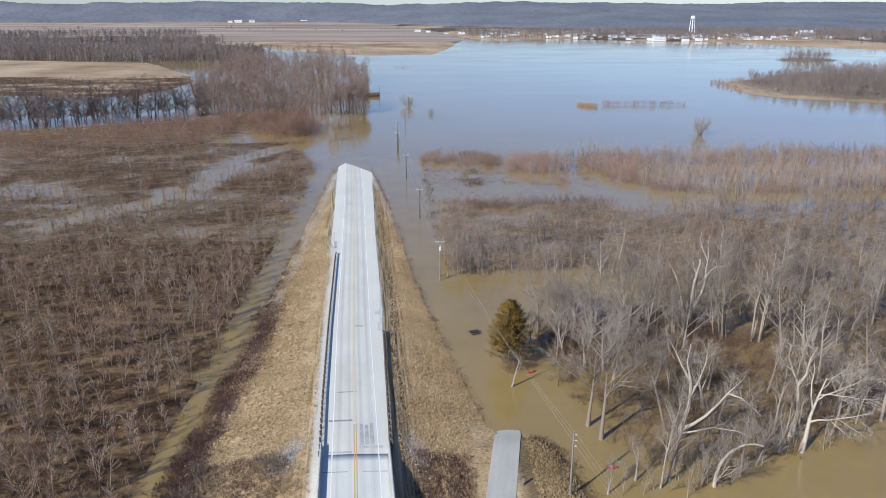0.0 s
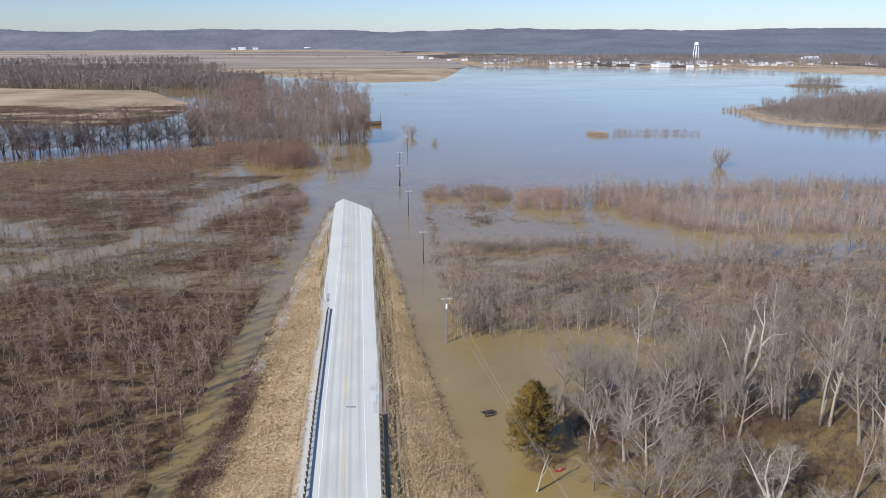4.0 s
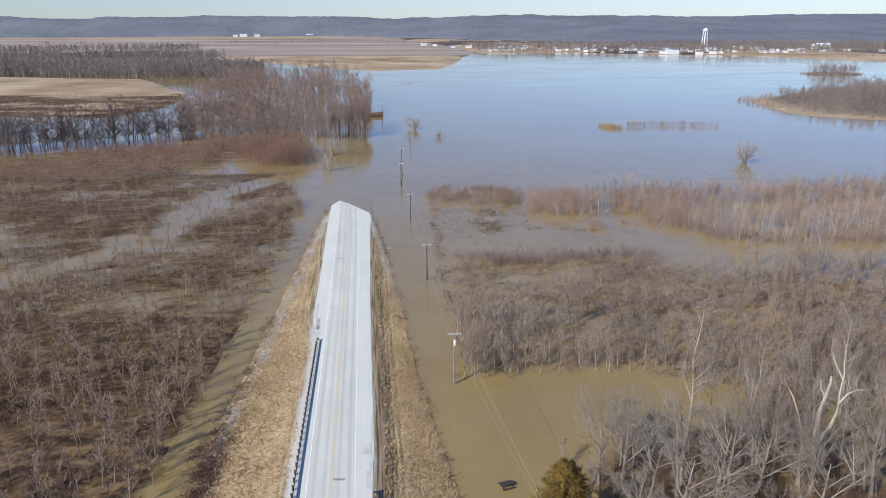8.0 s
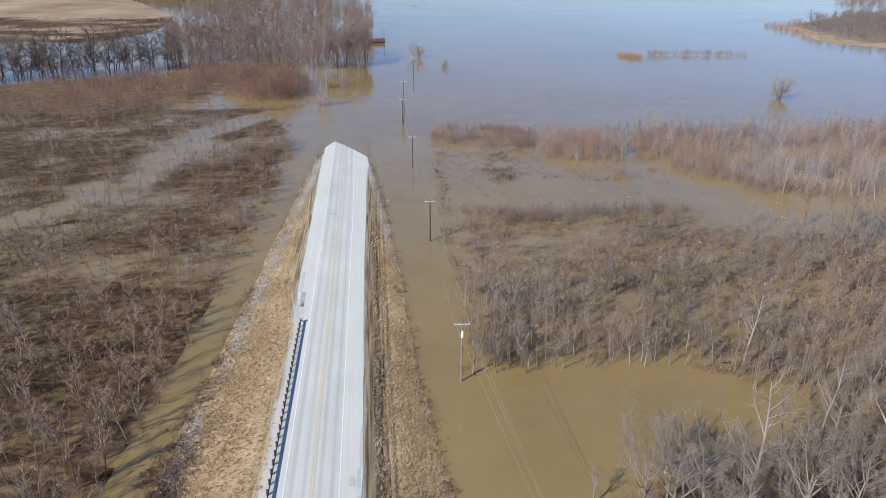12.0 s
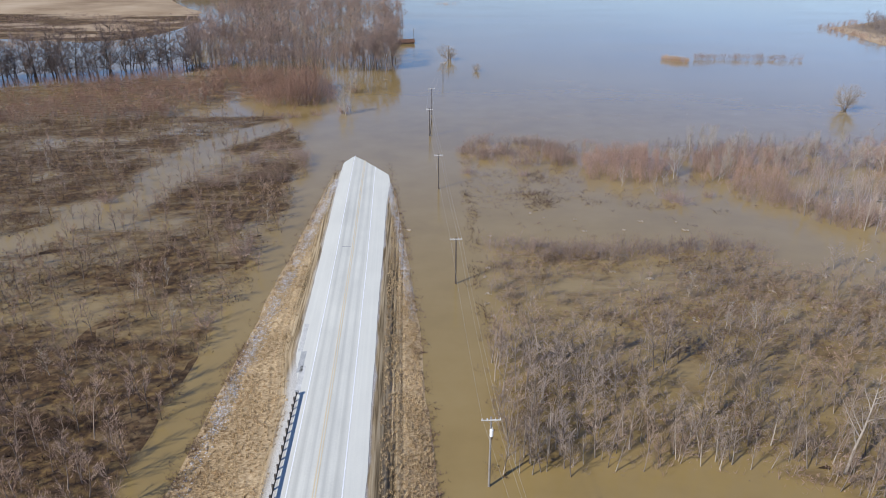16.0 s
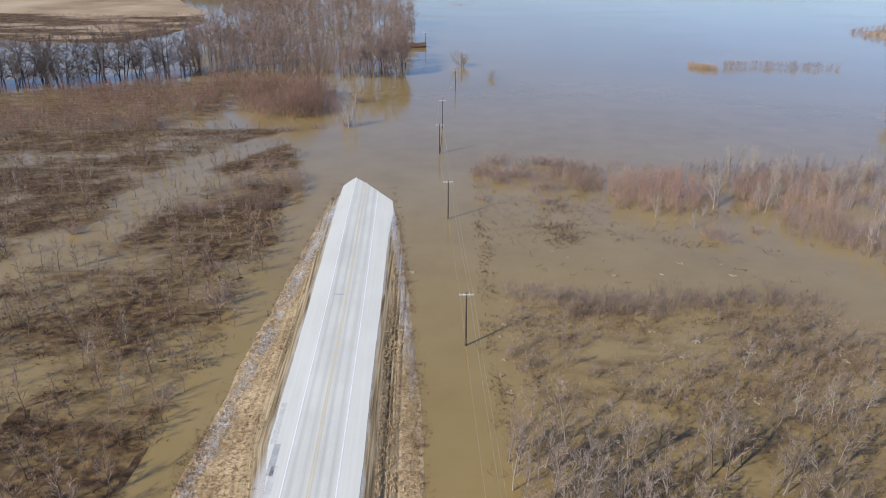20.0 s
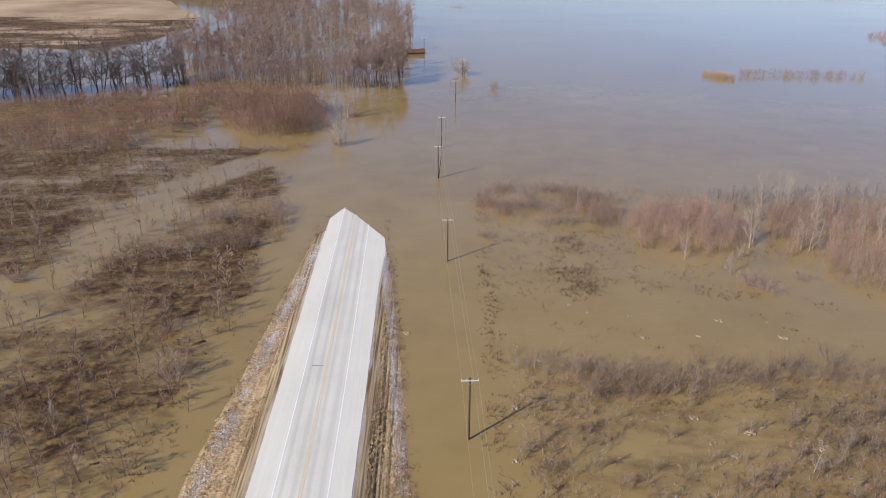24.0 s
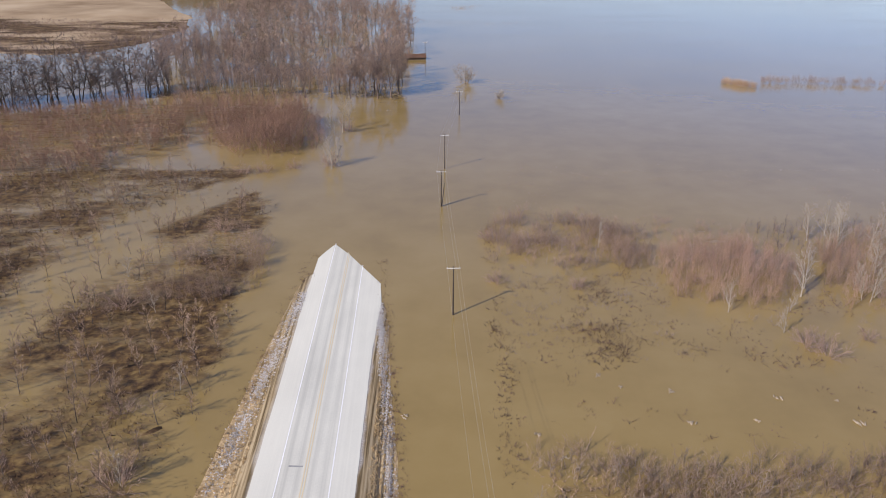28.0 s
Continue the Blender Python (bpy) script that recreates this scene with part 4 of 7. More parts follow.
x, y, r = seeds(-190, -37, 62, 385, 1.65, lambda a, b: left_wood(a, b) * in_view(a, b) * smooth(fbm(a * 0.36 - b * 0.25, b, 5.5, 77), 0.39 - 0.05 * smooth(b, 215, 240), 0.57 - 0.06 * smooth(b, 215, 240)) * (1 - 0.6 * smooth(-a, 110, 160)), 3)
spread_out("undergrowth", low_bush, x, y, stand_z(x, y), r.uniform(0.8, 1.9, len(x)), 13, M_UNDER, "low dark tangled undergrowth between flooded saplings", "brush")

x, y, r = seeds(-105, -37, 72, 132, 1.5, lambda a, b: left_wood(a, b) * in_view(a, b) * (1 - smooth(b, 112, 132)) * smooth(fbm(a * 0.5 - b * 0.3, b, 6, 29), 0.40, 0.54), 4)
spread_out("undergrowth", low_bush, x, y, stand_z(x, y), r.uniform(0.7, 1.6, len(x)), 9, M_BRAMBLE, "dark red-brown briars among the nearest saplings", "brush")

# denser red-brown scrub where the wood narrows towards the road's end
SCRUB = [(-66, 300), (-60, 294), (-48, 297), (-41, 304), (-43, 322), (-50, 338), (-58, 336), (-66, 322)]
x, y, r = seeds(-68, -39, 292, 342, 2.0, lambda a, b: smooth(inside(SCRUB, a, b) + 4 * (fbm(a, b, 7, 59) - 0.5), -0.5, 1.5) * (0.25 + 0.75 * smooth(fbm(a, b, 9, 58), 0.40, 0.55)), 57)
spread_out("red_scrub", willow_shapes, x, y, stand_z(x, y), r.uniform(0.35, 0.85, len(x)), 56, M_BROWN_WILLOW, "red-brown bare scrub crowding the flooded wood's end", "scrub")

# ---- thicket east of the channel ----
x, y, r = seeds(6, 190, 158, 290, 2.75, lambda a, b: thicket(a, b) * in_view(a, b) * (1 - 0.5 * smooth(a, 90, 140)), 4)
k = r.uniform(0.6, 1.35, len(x)) * (0.7 + 0.8 * fbm(x, y, 30, 72)) * (1.35 - 0.75 * smooth(y, 204, 222) * (1 - smooth(x, 70, 95)) - 0.1 * np.exp(-((y - 250.5) / 4.0) ** 2))
spread_out("thicket", sapling_shapes, x, y, stand_z(x, y), k, 14, M_THICKET, "tangled grey-brown thicket of bare saplings in shallow flood water", "thicket", None, M_STEM, 18)
x, y, r = seeds(6, 130, 173, 330, 3.2, lambda a, b: np.maximum(thicket(a, b) * 0.6, 0) * in_view(a, b), 5)
spread_out("thicket_brush", bush_shapes, x, y, stand_z(x, y), r.uniform(0.55, 1.15, len(x)), 15, M_THICKET, "bare shrubs and brambles low in the flooded thicket", "brush")
x, y, r = seeds(140, 310, 200, 360, 3.4, lambda a, b: thicket(a, b) * in_view(a, b), 6)
spread_out("thicket", sapling_far, x, y, stand_z(x, y), r.uniform(0.6, 1.1, len(x)), 16, M_THICKET, "farther grey thicket of bare saplings", "thicket")
x, y, r = seeds(8, 130, 165, 258, 1.75, lambda a, b: 0.95 * smooth(inside(THICKET, a, b), -0.5, 2) * np.clip(smooth(fbm(a, b, 13, 52), 0.32, 0.52) + 0.6 * (a < 15), 0, 1) * (1 - 0.5 * smooth(a, 95, 120)) * in_view(a, b), 51)
spread_out("thicket_weeds", low_bush, x, y, stand_z(x, y), r.uniform(0.7, 1.7, len(x)), 50, M_TAN_WILLOW, "tan dead weeds standing in shallow water between the saplings", "weeds")
x, y, r = seeds(9, 73, 243, 258, 1.9, lambda a, b: 0.8 * np.exp(-((b - 250.5 - 2 * np.sin(a * 0.13)) / 3.0) ** 2) * (0.35 + 0.65 * smooth(fbm(a, b, 8, 45), 0.36, 0.52)), 44)
spread_out("thicket_row", bush_shapes, x, y, np.full(len(x), -0.3), r.uniform(1.0, 1.8, len(x)), 39, M_BROWN_WILLOW, "row of bare brown shrubs at the pool's edge", "shrubs")
x, y, r = seeds(9, 125, 182, 248, 1.7, lambda a, b: 0.9 * smooth(inside(THICKET, a, b), 0, 3) * smooth(fbm(a * 0.5, b, 8, 9), 0.45, 0.56) * in_view(a, b), 66)
spread_out("thicket_briars", low_bush, x, y, stand_z(x, y), r.uniform(0.7, 1.7, len(x)), 67, M_UNDER, "brown briars matted between the thicket's saplings", "brush")
x, y, r = seeds(9, 125, 190, 250, 2.5, lambda a, b: 0.65 * smooth(inside(THICKET, a, b), 0, 3) * smooth(fbm(a * 0.5, b, 8, 9), 0.47, 0.56) * in_view(a, b), 68)
spread_out("thicket_brush", bush_shapes, x, y, stand_z(x, y), r.uniform(0.5, 1.0, len(x)), 69, M_UNDER, "rounded dark-brown shrubs in clumps through the flooded thicket", "brush")
# taller pale-trunked saplings along its flooded edge
x, y, r = seeds(8, 110, 158, 190, 1.9, lambda a, b: (0.12 + 0.6 * smooth(fbm(a, b, 9, 65), 0.42, 0.58)) * smooth(9 - np.abs(inside(THICKET, a, b) - 4.5), 0, 4) * (b < 185 + 0 * a) * (inside(THICKET, a, b) > -0.5), 61)
spread_out("edge_saplings", edge_shapes, x, y, stand_z(x, y), r.uniform(0.5, 1.05, len(x)), 62, M_THICKET, "taller pale-trunked saplings at the edge of the flooded thicket", "saplings", None, M_PALE, 18)
# the brushy fence row along the channel
x, y, r = seeds(5, 10, 176, 342, 0.85, lambda a, b: 0.75 * np.exp(-((a - on(((176, 8.6), (224, 7.8), (261, 6.9), (298, 6.6), (342, 5.2)), b) - 0.8 * np.sin(0.21 * b)) / 0.7) ** 2) * (0.12 + 0.25 * (b < 250) + 0.55 * smooth(fbm(a, b, 7, 78), 0.48, 0.6)), 7)
spread_out("fence_row_brush", low_bush, x, y, np.full(len(x), -0.1), r.uniform(0.7, 1.7, len(x)), 17, M_UNDER, "line of low brush along the edge of the flooded thicket", "brush")
# low drowned brush in the open pool
x, y, r = seeds(6, 120, 255, 335, 2.0, lambda a, b: (inside(THICKET, a, b) < 0) * (inside(BAND, a, b) < 0) * np.clip(0.10 + 1.0 * smooth(fbm(a * 0.7, b, 7, 79), 0.40, 0.56) * smooth(b, 272, 292) * (1 - smooth(a, 42, 60) * (b < 297)), 0, 1), 8)
spread_out("drowned_brush", low_bush, x, y, np.full(len(x), -0.15), r.uniform(0.5, 1.45, len(x)), 18, M_BRAMBLE, "tips of drowned brush poking out of muddy water", "brush")

POOL_LINE = ((33, 288), (44, 283), (58, 279), (72, 276))
x, y, r = seeds(16, 76, 272, 312, 1.5, lambda a, b: np.maximum(0.75 * smooth(inside([(18, 283), (24, 274), (30, 280), (31, 292), (29, 308), (22, 309), (19, 296)], a, b), -1, 2), 0.7 * np.exp(-(near_line(POOL_LINE, a, b) / 1.6) ** 2)) * smooth(fbm(a * 0.7, b, 5, 14), 0.40, 0.54), 13)
spread_out("drowned_brush", low_bush, x, y, np.full(len(x), -0.15), r.uniform(0.7, 1.7, len(x)), 12, M_UNDER, "dark clumps of drowned brush in the open pool", "brush")
x, y, r = seeds(16, 32, 274, 310, 1.9, lambda a, b: 0.6 * smooth(inside([(18, 283), (24, 274), (30, 280), (31, 292), (29, 308), (22, 309), (19, 296)], a, b), -1, 2) * smooth(fbm(a * 0.7, b, 5, 14), 0.42, 0.56), 92)
spread_out("drowned_shrubs", bush_shapes, x, y, np.full(len(x), -0.4), r.uniform(0.45, 0.9, len(x)), 93, M_UNDER, "upright dark twigs of a drowned shrub clump", "shrubs")
x, y, r = seeds(8, 90, 258, 330, 3.0, lambda a, b: (inside(BAND, a, b) < 0) * (inside(THICKET, a, b) < -1) * 0.8 * smooth(fbm(a * 0.7, b, 8, 79), 0.46, 0.58) * smooth(b, 276, 292), 54)
spread_out("drowned_shrubs", bush_shapes, x, y, np.full(len(x), -0.5), r.uniform(0.45, 0.95, len(x)), 53, M_THICKET, "clumps of half-drowned bare shrubs in the open pool", "shrubs")
x, y, r = seeds(6, 250, 345, 394, 2.6, lambda a, b: (inside(BAND, a, b) < 1) * 0.75 * smooth(fbm(a * 0.4, b, 8, 84), 0.42, 0.58) * smooth(394 - b, 0, 18) * in_view(a, b), 88)
spread_out("drowned_scrub", low_bush, x, y, np.full(len(x), -0.2), r.uniform(0.5, 1.1, len(x)), 89, M_TAN_WILLOW, "tan tips of drowned scrub beyond the willow belt", "scrub")

# ---- willow belts ----
x, y, r = seeds(0, 310, 260, 356, 2.5, lambda a, b: smooth(inside(BAND, a, b) + 5 * (fbm(a, b, 9, 80) - 0.5), 0, 2) * (0.22 + 0.25 * (a < 75) + 0.9 * smooth(fbm(a, b, 9, 81), 0.44, 0.56)) * (1 - 0.6 * smooth(a, 90, 110) * smooth(b, 268, 276) * (1 - smooth(b, 310, 320))) * (1 - 0.6 * (inside(RED_RIGHT, a, b) > -4)) * (1 - 0.6 * smooth(b, 334, 344) * (a < 75)) * in_view(a, b), 9)
k = r.uniform(0.5, 1.0, len(x)) * (0.75 + 0.25 * smooth(x, 60, 110)) * (0.6 + 0.8 * smooth(fbm(x, y, 8, 64), 0.35, 0.65)) * (1 - 0.45 * smooth(y, 322, 338))
near = x < 125
spread_out("willow_belt", willow_shapes, x[near], y[near], np.full(near.sum(), -0.3), k[near], 19, M_TAN_WILLOW, "broken belt of tan bare willows along the flooded field", "willows")
spread_out("willow_belt", willow_far, x[~near], y[~near], np.full((~near).sum(), -0.3), k[~near], 49, M_TAN_WILLOW, "farther belt of tan bare willows along the flooded field", "willows")
x, y, r = seeds(60, 300, 304, 348, 2.7, lambda a, b: smooth(a, 64, 74) * smooth(inside(BAND, a, b), -1, 2) * smooth(b, 303, 308) * (0.35 + 0.6 * smooth(fbm(a, b, 14, 73), 0.36, 0.54)) * in_view(a, b), 74)
spread_out("far_saplings", sapling_far, x, y, np.full(len(x), -0.3), r.uniform(0.45, 0.95, len(x)), 75, M_ROWTREE, "violet-grey bare saplings behind the tan willows", "saplings", None, M_STEM_DARK, 12)
x, y, r = seeds(80, 290, 256, 312, 2.9, lambda a, b: smooth(inside(BAND, a, b), 0, 3) * smooth(a, 86, 104) * (1 - smooth(b, 285, 298)) * (0.3 + 0.6 * smooth(fbm(a, b, 13, 36), 0.4, 0.56)) * in_view(a, b), 35)
spread_out("aspens", edge_shapes, x, y, np.full(len(x), -0.3), r.uniform(0.7, 1.15, len(x)), 34, M_ASPEN, "stand of pale white-trunked young aspens along the flooded field", "aspens", np.full(len(x), 1.12), M_PALE, 18)
x, y, r = seeds(78, 270, 246, 300, 2.4, lambda a, b: smooth(b - on(((78, 288), (84, 279), (92, 266), (100, 257), (115, 253.5), (150, 255)), a), 0, 4) * (inside(BAND, a, b) < 14) * (0.1 + 0.5 * smooth(fbm(a, b, 9, 76), 0.38, 0.55)) * in_view(a, b), 55)
spread_out("belt_brush", bush_shapes, x, y, np.full(len(x), -0.3), r.uniform(0.8, 1.7, len(x)), 60, M_BROWN_WILLOW, "low brown brush in shallow water before the aspens", "brush")
x, y, r = seeds(38, 75, 294, 330, 2.5, lambda a, b: 0.95 * smooth(inside(RED_RIGHT, a, b), -0.5, 1), 10)
spread_out("red_willows", willow_shapes, x, y, np.full(len(x), -0.3), r.uniform(0.5, 1.0, len(x)) * (0.8 + 0.35 * smooth(inside(RED_RIGHT, x, y), 0, 8)), 20, M_WILLOW, "clump of reddish-brown willow stems standing in water", "willows", np.full(len(x), 1.3))
RED_EAST = [(73, 300), (84, 295), (96, 299), (105, 318), (104, 332), (86, 330), (75, 318)]
x, y, r = seeds(72, 106, 294, 334, 2.2, lambda a, b: 0.85 * smooth(inside(RED_EAST, a, b) + 4 * (fbm(a, b, 7, 34) - 0.5), -0.5, 1) * (0.35 + 0.65 * smooth(fbm(a, b, 8, 39), 0.4, 0.54)), 94)
spread_out("red_willows", willow_shapes, x, y, np.full(len(x), -0.3), r.uniform(0.5, 1.0, len(x)), 95, M_WILLOW, "reddish willow stems crowding the flooded belt", "willows", np.full(len(x), 1.25))
x, y, r = seeds(-102, -46, 388, 458, 3.5, lambda a, b: 0.9 * smooth(inside(RED_LEFT, a, b), -0.5, 2), 20)
spread_out("red_willows", willow_shapes, x, y, np.full(len(x), -0.3), r.uniform(1.0, 1.5, len(x)) * (0.9 + 0.55 * smooth(inside(RED_LEFT, x, y), 0, 10)) * (0.7 + 0.5 * smooth(fbm(x, y, 9, 46), 0.3, 0.65)), 21, M_RUSSET, "large rounded clump of reddish-brown willows in water", "willows")
x, y, r = seeds(-340, -60, 340, 478, 3.7, lambda a, b: smooth(inside(TAN_LEFT, a, b) + 10 * (fbm(a, b, 22, 82) - 0.5), 0, 3) * (0.3 + 0.7 * smooth(fbm(a, b, 20, 83), 0.38, 0.55)) * (inside(RED_LEFT, a, b) < -3) * in_view(a, b), 21)
spread_out("willow_belt", willow_far, x, y, np.full(len(x), -0.3), r.uniform(0.6, 1.15, len(x)) * (1 + 0.35 * smooth(x, -190, -110)), 22, M_RUSSET, "brown willow scrub before the flooded woods", "willows")

BELT_LEFT = [(6, 336), (7, 318), (22, 314), (38, 314), (47, 322), (42, 338), (26, 346), (10, 346)]
x, y, r = seeds(4, 50, 312, 348, 2.1, lambda a, b: smooth(inside(BELT_LEFT, a, b) + 3 * (fbm(a, b, 6, 26) - 0.5), -0.5, 1) * (0.08 + 0.85 * smooth(fbm(a, b, 6, 27), 0.46, 0.56)), 28)
spread_out("belt_shrubs", bush_shapes, x, y, np.full(len(x), -0.3), r.uniform(1.0, 1.9, len(x)), 29, M_BROWN_WILLOW, "clumps of bare brownish shrubs at the water's edge", "shrubs")
x, y, r = seeds(4, 50, 312, 342, 3.0, lambda a, b: smooth(inside(BELT_LEFT, a, b), -0.5, 1) * (0.15 + 0.6 * smooth(fbm(a, b, 6, 27), 0.42, 0.56)), 24)
spread_out("belt_saplings", sapling_shapes, x, y, np.full(len(x), -0.3), r.uniform(0.5, 0.95, len(x)), 23, M_THICKET, "small bare saplings among the shrubs at the water's edge", "saplings", None, M_STEM, 18)

# ---- woods across the water ----
x, y, r = seeds(-145, -26, 482, 503, 2.6, lambda a, b: 0.65 * smooth(fbm(a, b, 12, 19), 0.36, 0.52) * smooth(inside(WOODS, a, b), -1, 1), 18)
spread_out("woods_edge_brush", low_bush, x, y, np.full(len(x), -0.2), r.uniform(1.4, 2.8, len(x)), 17, M_DARKTREE, "dark wet brush at the foot of the flooded woods", "brush")
x, y, r = seeds(-240, -25, 480, 1070, 6.0, lambda a, b: smooth(inside(WOODS, a, b), -1, 3) * np.where(b < 600, 0.95, 0.45) * (0.35 + 0.65 * smooth(fbm(a, b, 26, 68), 0.32, 0.5)) * smooth(np.hypot((a + 62) / 1.0, (b - 590) / 3.2), 9, 14), 22)
spread_out("flooded_woods", wood_shapes, x, y, np.full(len(x), -0.2), r.uniform(0.55, 1.05, len(x)) * (0.72 + 0.62 * smooth(fbm(x, y, 34, 67), 0.3, 0.66)), 23, M_WOODS, "tall bare brown woods standing in flood water", "woods", None, M_DARKTREE, 24)
x, y, r = seeds(-140, -28, 483, 540, 3.4, lambda a, b: 0.7 * smooth(inside(WOODS, a, b), 6, 16), 23)
spread_out("woods_understorey", sapling_far, x, y, np.full(len(x), -0.2), r.uniform(1.0, 1.9, len(x)), 24, M_WOODS, "dense bare understorey at the edge of the flooded woods", "woods")
x, y, r = seeds(-420, -137, 395, 530, 4.6, lambda a, b: (0.25 + 0.75 * smooth(fbm(a, b, 17, 69), 0.38, 0.52)) * smooth(13 + 8 * fbm(a, b, 30, 85) - np.abs(b - on(((-420, 380), (-300, 420), (-210, 452), (-137, 492)), a)), 0, 5), 24)
spread_out("dark_tree_row", dark_shapes, x, y, np.full(len(x), -0.2), r.uniform(0.5, 1.5, len(x)), 25, M_ROWTREE, "row of dark wet bare trees standing in blue water", "trees", None, M_DARKTREE, 24)
x, y, r = seeds(-620, -185, 540, 800, 5.4, lambda a, b: 0.9 * smooth(fbm(a, b, 40, 86), 0.34, 0.48) * smooth(b + 14 * fbm(a, b, 20, 70), 574, 596) * (1 - 0.93 * smooth(b + 50 * (fbm(a, b, 30, 60) - 0.5), 740, 785)) * (a < -0.32 * b), 25)
spread_out("field_scrub", low_bush, x, y, np.maximum(ground_height(x, y), 0) - 0.2, r.uniform(2.2, 4.2, len(x)), 26, M_BROWN_WILLOW, "brown scrub along the wet edge of a field", "scrub")

# ---- distant belts of trees ----


def belt(name, x0, x1, y0, y1, gap, density, seed, size, label, shapes=far_tree):
    x, y, r = seeds(x0, x1, y0, y1, gap, density, seed)
    spread_out(name, shapes, x, y, np.maximum(ground_height(x, y), 0) - 0.2, r.uniform(*size, len(x)), seed + 100, M_FARWOODS, label, "woods")


belt("distant_tree_belt", -950, -215, 960, 1300, 8, lambda a, b: smooth(105 + 25 * fbm(a, b, 90, 87) - np.abs(b - on(((-950, 1160), (-560, 1160), (-290, 1100), (-215, 1070)), a)), 0, 30) * (np.abs(a) < 0.62 * b), 30, (1.0, 1.6), "long belt of bare trees beyond the near field")
belt("distant_tree_belt", -1500, -380, 1420, 1620, 10, lambda a, b: smooth(50 + 40 * fbm(a, b, 120, 88) - np.abs(b - 1530), 0, 30) * (np.abs(a) < 0.66 * b), 31, (1.0, 1.6), "far belt of bare trees between flooded fields")
belt("distant_tree_belt", -1900, -550, 1900, 2060, 13, lambda a, b: smooth(50 + 40 * fbm(a, b, 150, 89) - np.abs(b - 1980), 0, 30) * (np.abs(a) < 0.66 * b), 32, (1.0, 1.6), "farthest belt of bare trees on the plain")
belt("island_woods", 290, 700, 470, 860, 7.0, lambda a, b: smooth(inside(ISLE_RIGHT, a, b) + 30 * (fbm(a, b, 60, 90) - 0.5), 14, 34) * (a < 0.72 * b + 40), 33, (0.5, 1.05), "bare grey woods on a low island", fine_tree)
belt("small_wood", 525, 600, 990, 1045, 6.5, lambda a, b: smooth(1 - ((a - 555) / 33) ** 2 - ((b - 1018) / 24) ** 2, 0, 0.15), 34, (0.9, 1.2), "small round wood standing in water", fine_tree)
belt("small_wood_brush", 520, 605, 985, 1050, 4.2, lambda a, b: smooth(1 - ((a - 555) / 36) ** 2 - ((b - 1018) / 26) ** 2, 0, 0.15), 39, (3.5, 7.5), "dense bare brush filling a small flooded wood", low_bush)
belt("island_brush", 280, 700, 540, 860, 5.5, lambda a, b: smooth(inside(ISLE_RIGHT, a, b) + 16 * (fbm(a, b, 24, 25) - 0.5), 5, 14) * (1 - 0.6 * smooth(inside(ISLE_RIGHT, a, b), 40, 70)) * (a < 0.72 * b + 40), 40, (1.6, 4.2), "low bare brush along the island's shore", low_bush)
belt("town_trees", 130, 1300, 1600, 2250, 13, lambda a, b: 0.8 * smooth(inside(TOWN_LAND, a, b), 6, 50) * smooth(fbm(a, b, 70, 91), 0.22, 0.42), 35, (0.7, 1.5), "bare trees between the houses of the far town")
belt("shore_trees", 190, 330, 1765, 1850, 11, lambda a, b: 0.8 * smooth(32 - np.abs(b - 1795), 0, 12), 36, (0.7, 1.0), "bare trees standing in water before the town")
belt("plain_edge_trees", -1500, 260, 2300, 2700, 30, lambda a, b: 0.22 * (fbm(a, b, 260, 92) > 0.52), 37, (0.6, 1.0), "scattered bare trees at the far edge of the fields")
belt("right_plain_trees", 750, 2200, 1180, 1750, 22, lambda a, b: 0.5 * smooth(inside(TOWN_LAND, a, b), 30, 90) * (fbm(a, b, 190, 93) > 0.5) * (a < 0.7 * b), 38, (0.6, 1.0), "bare tree lines on the plain beside the town")

# ---- reeds on the drowned bar ----
reed = [skin(grow(400 + i, 3.0, 0.02, ((1, 5, 0.25, 0.6, 0.05, 0.05, 0.1), (1, 0, 0, 0, 0.1, 0, 0)), 9, 0.1, 0.35, 0.03), (3, 1)) for i in range(4)]
x, y, r = seeds(114, 140, 514, 536, 1.4, lambda a, b: smooth(1 - ((a - 128 + 0.25 * (b - 525)) / 6) ** 2 - ((b - 526 + 0.7 * (a - 126)) / 5) ** 2, 0, 0.3), 40)
spread_out("reeds", reed, x, y, np.full(len(x), -0.2), r.uniform(0.7, 1.3, len(x)), 41, M_REED, "orange-brown reeds on a drowned sand bar", "reeds")
x, y, r = seeds(141, 200, 516, 544, 1.9, lambda a, b: 0.95 * np.exp(-((b - on(((140, 533), (200, 527)), a)) / 3.6) ** 2) * (0.45 + 0.35 * smooth(fbm(a, b, 5, 94), 0.4, 0.6)), 42)
spread_out("bar_willows", willow_far, x, y, np.full(len(x), -0.4), r.uniform(0.4, 0.85, len(x)), 43, M_BROWN_WILLOW, "thin brownish willow shoots along a drowned bar", "willows")
x, y, r = seeds(280, 330, 440, 740, 4.4, lambda a, b: 0.8 * smooth(9 - np.abs(inside(ISLE_RIGHT, a, b) - 4), 0, 4) * smooth(b, 590, 640), 44)
spread_out("reeds", reed, x, y, np.full(len(x), -0.1), r.uniform(0.8, 1.4, len(x)), 45, M_TAN_WILLOW, "tan reeds fringing the low island", "reeds")
x, y, r = seeds(-30, 12, 890, 920, 2.6, lambda a, b: smooth(1 - ((a + 6) / 15) ** 2 - ((b - 905) / 7) ** 2, 0, 0.8) * (0.2 + 0.7 * smooth(fbm(a, b, 7, 16), 0.4, 0.55)), 46)
spread_out("reeds", reed, x, y, np.full(len(x), -0.1), r.uniform(0.4, 0.8, len(x)), 47, M_REED, "tan reeds on a small drowned spit", "reeds")
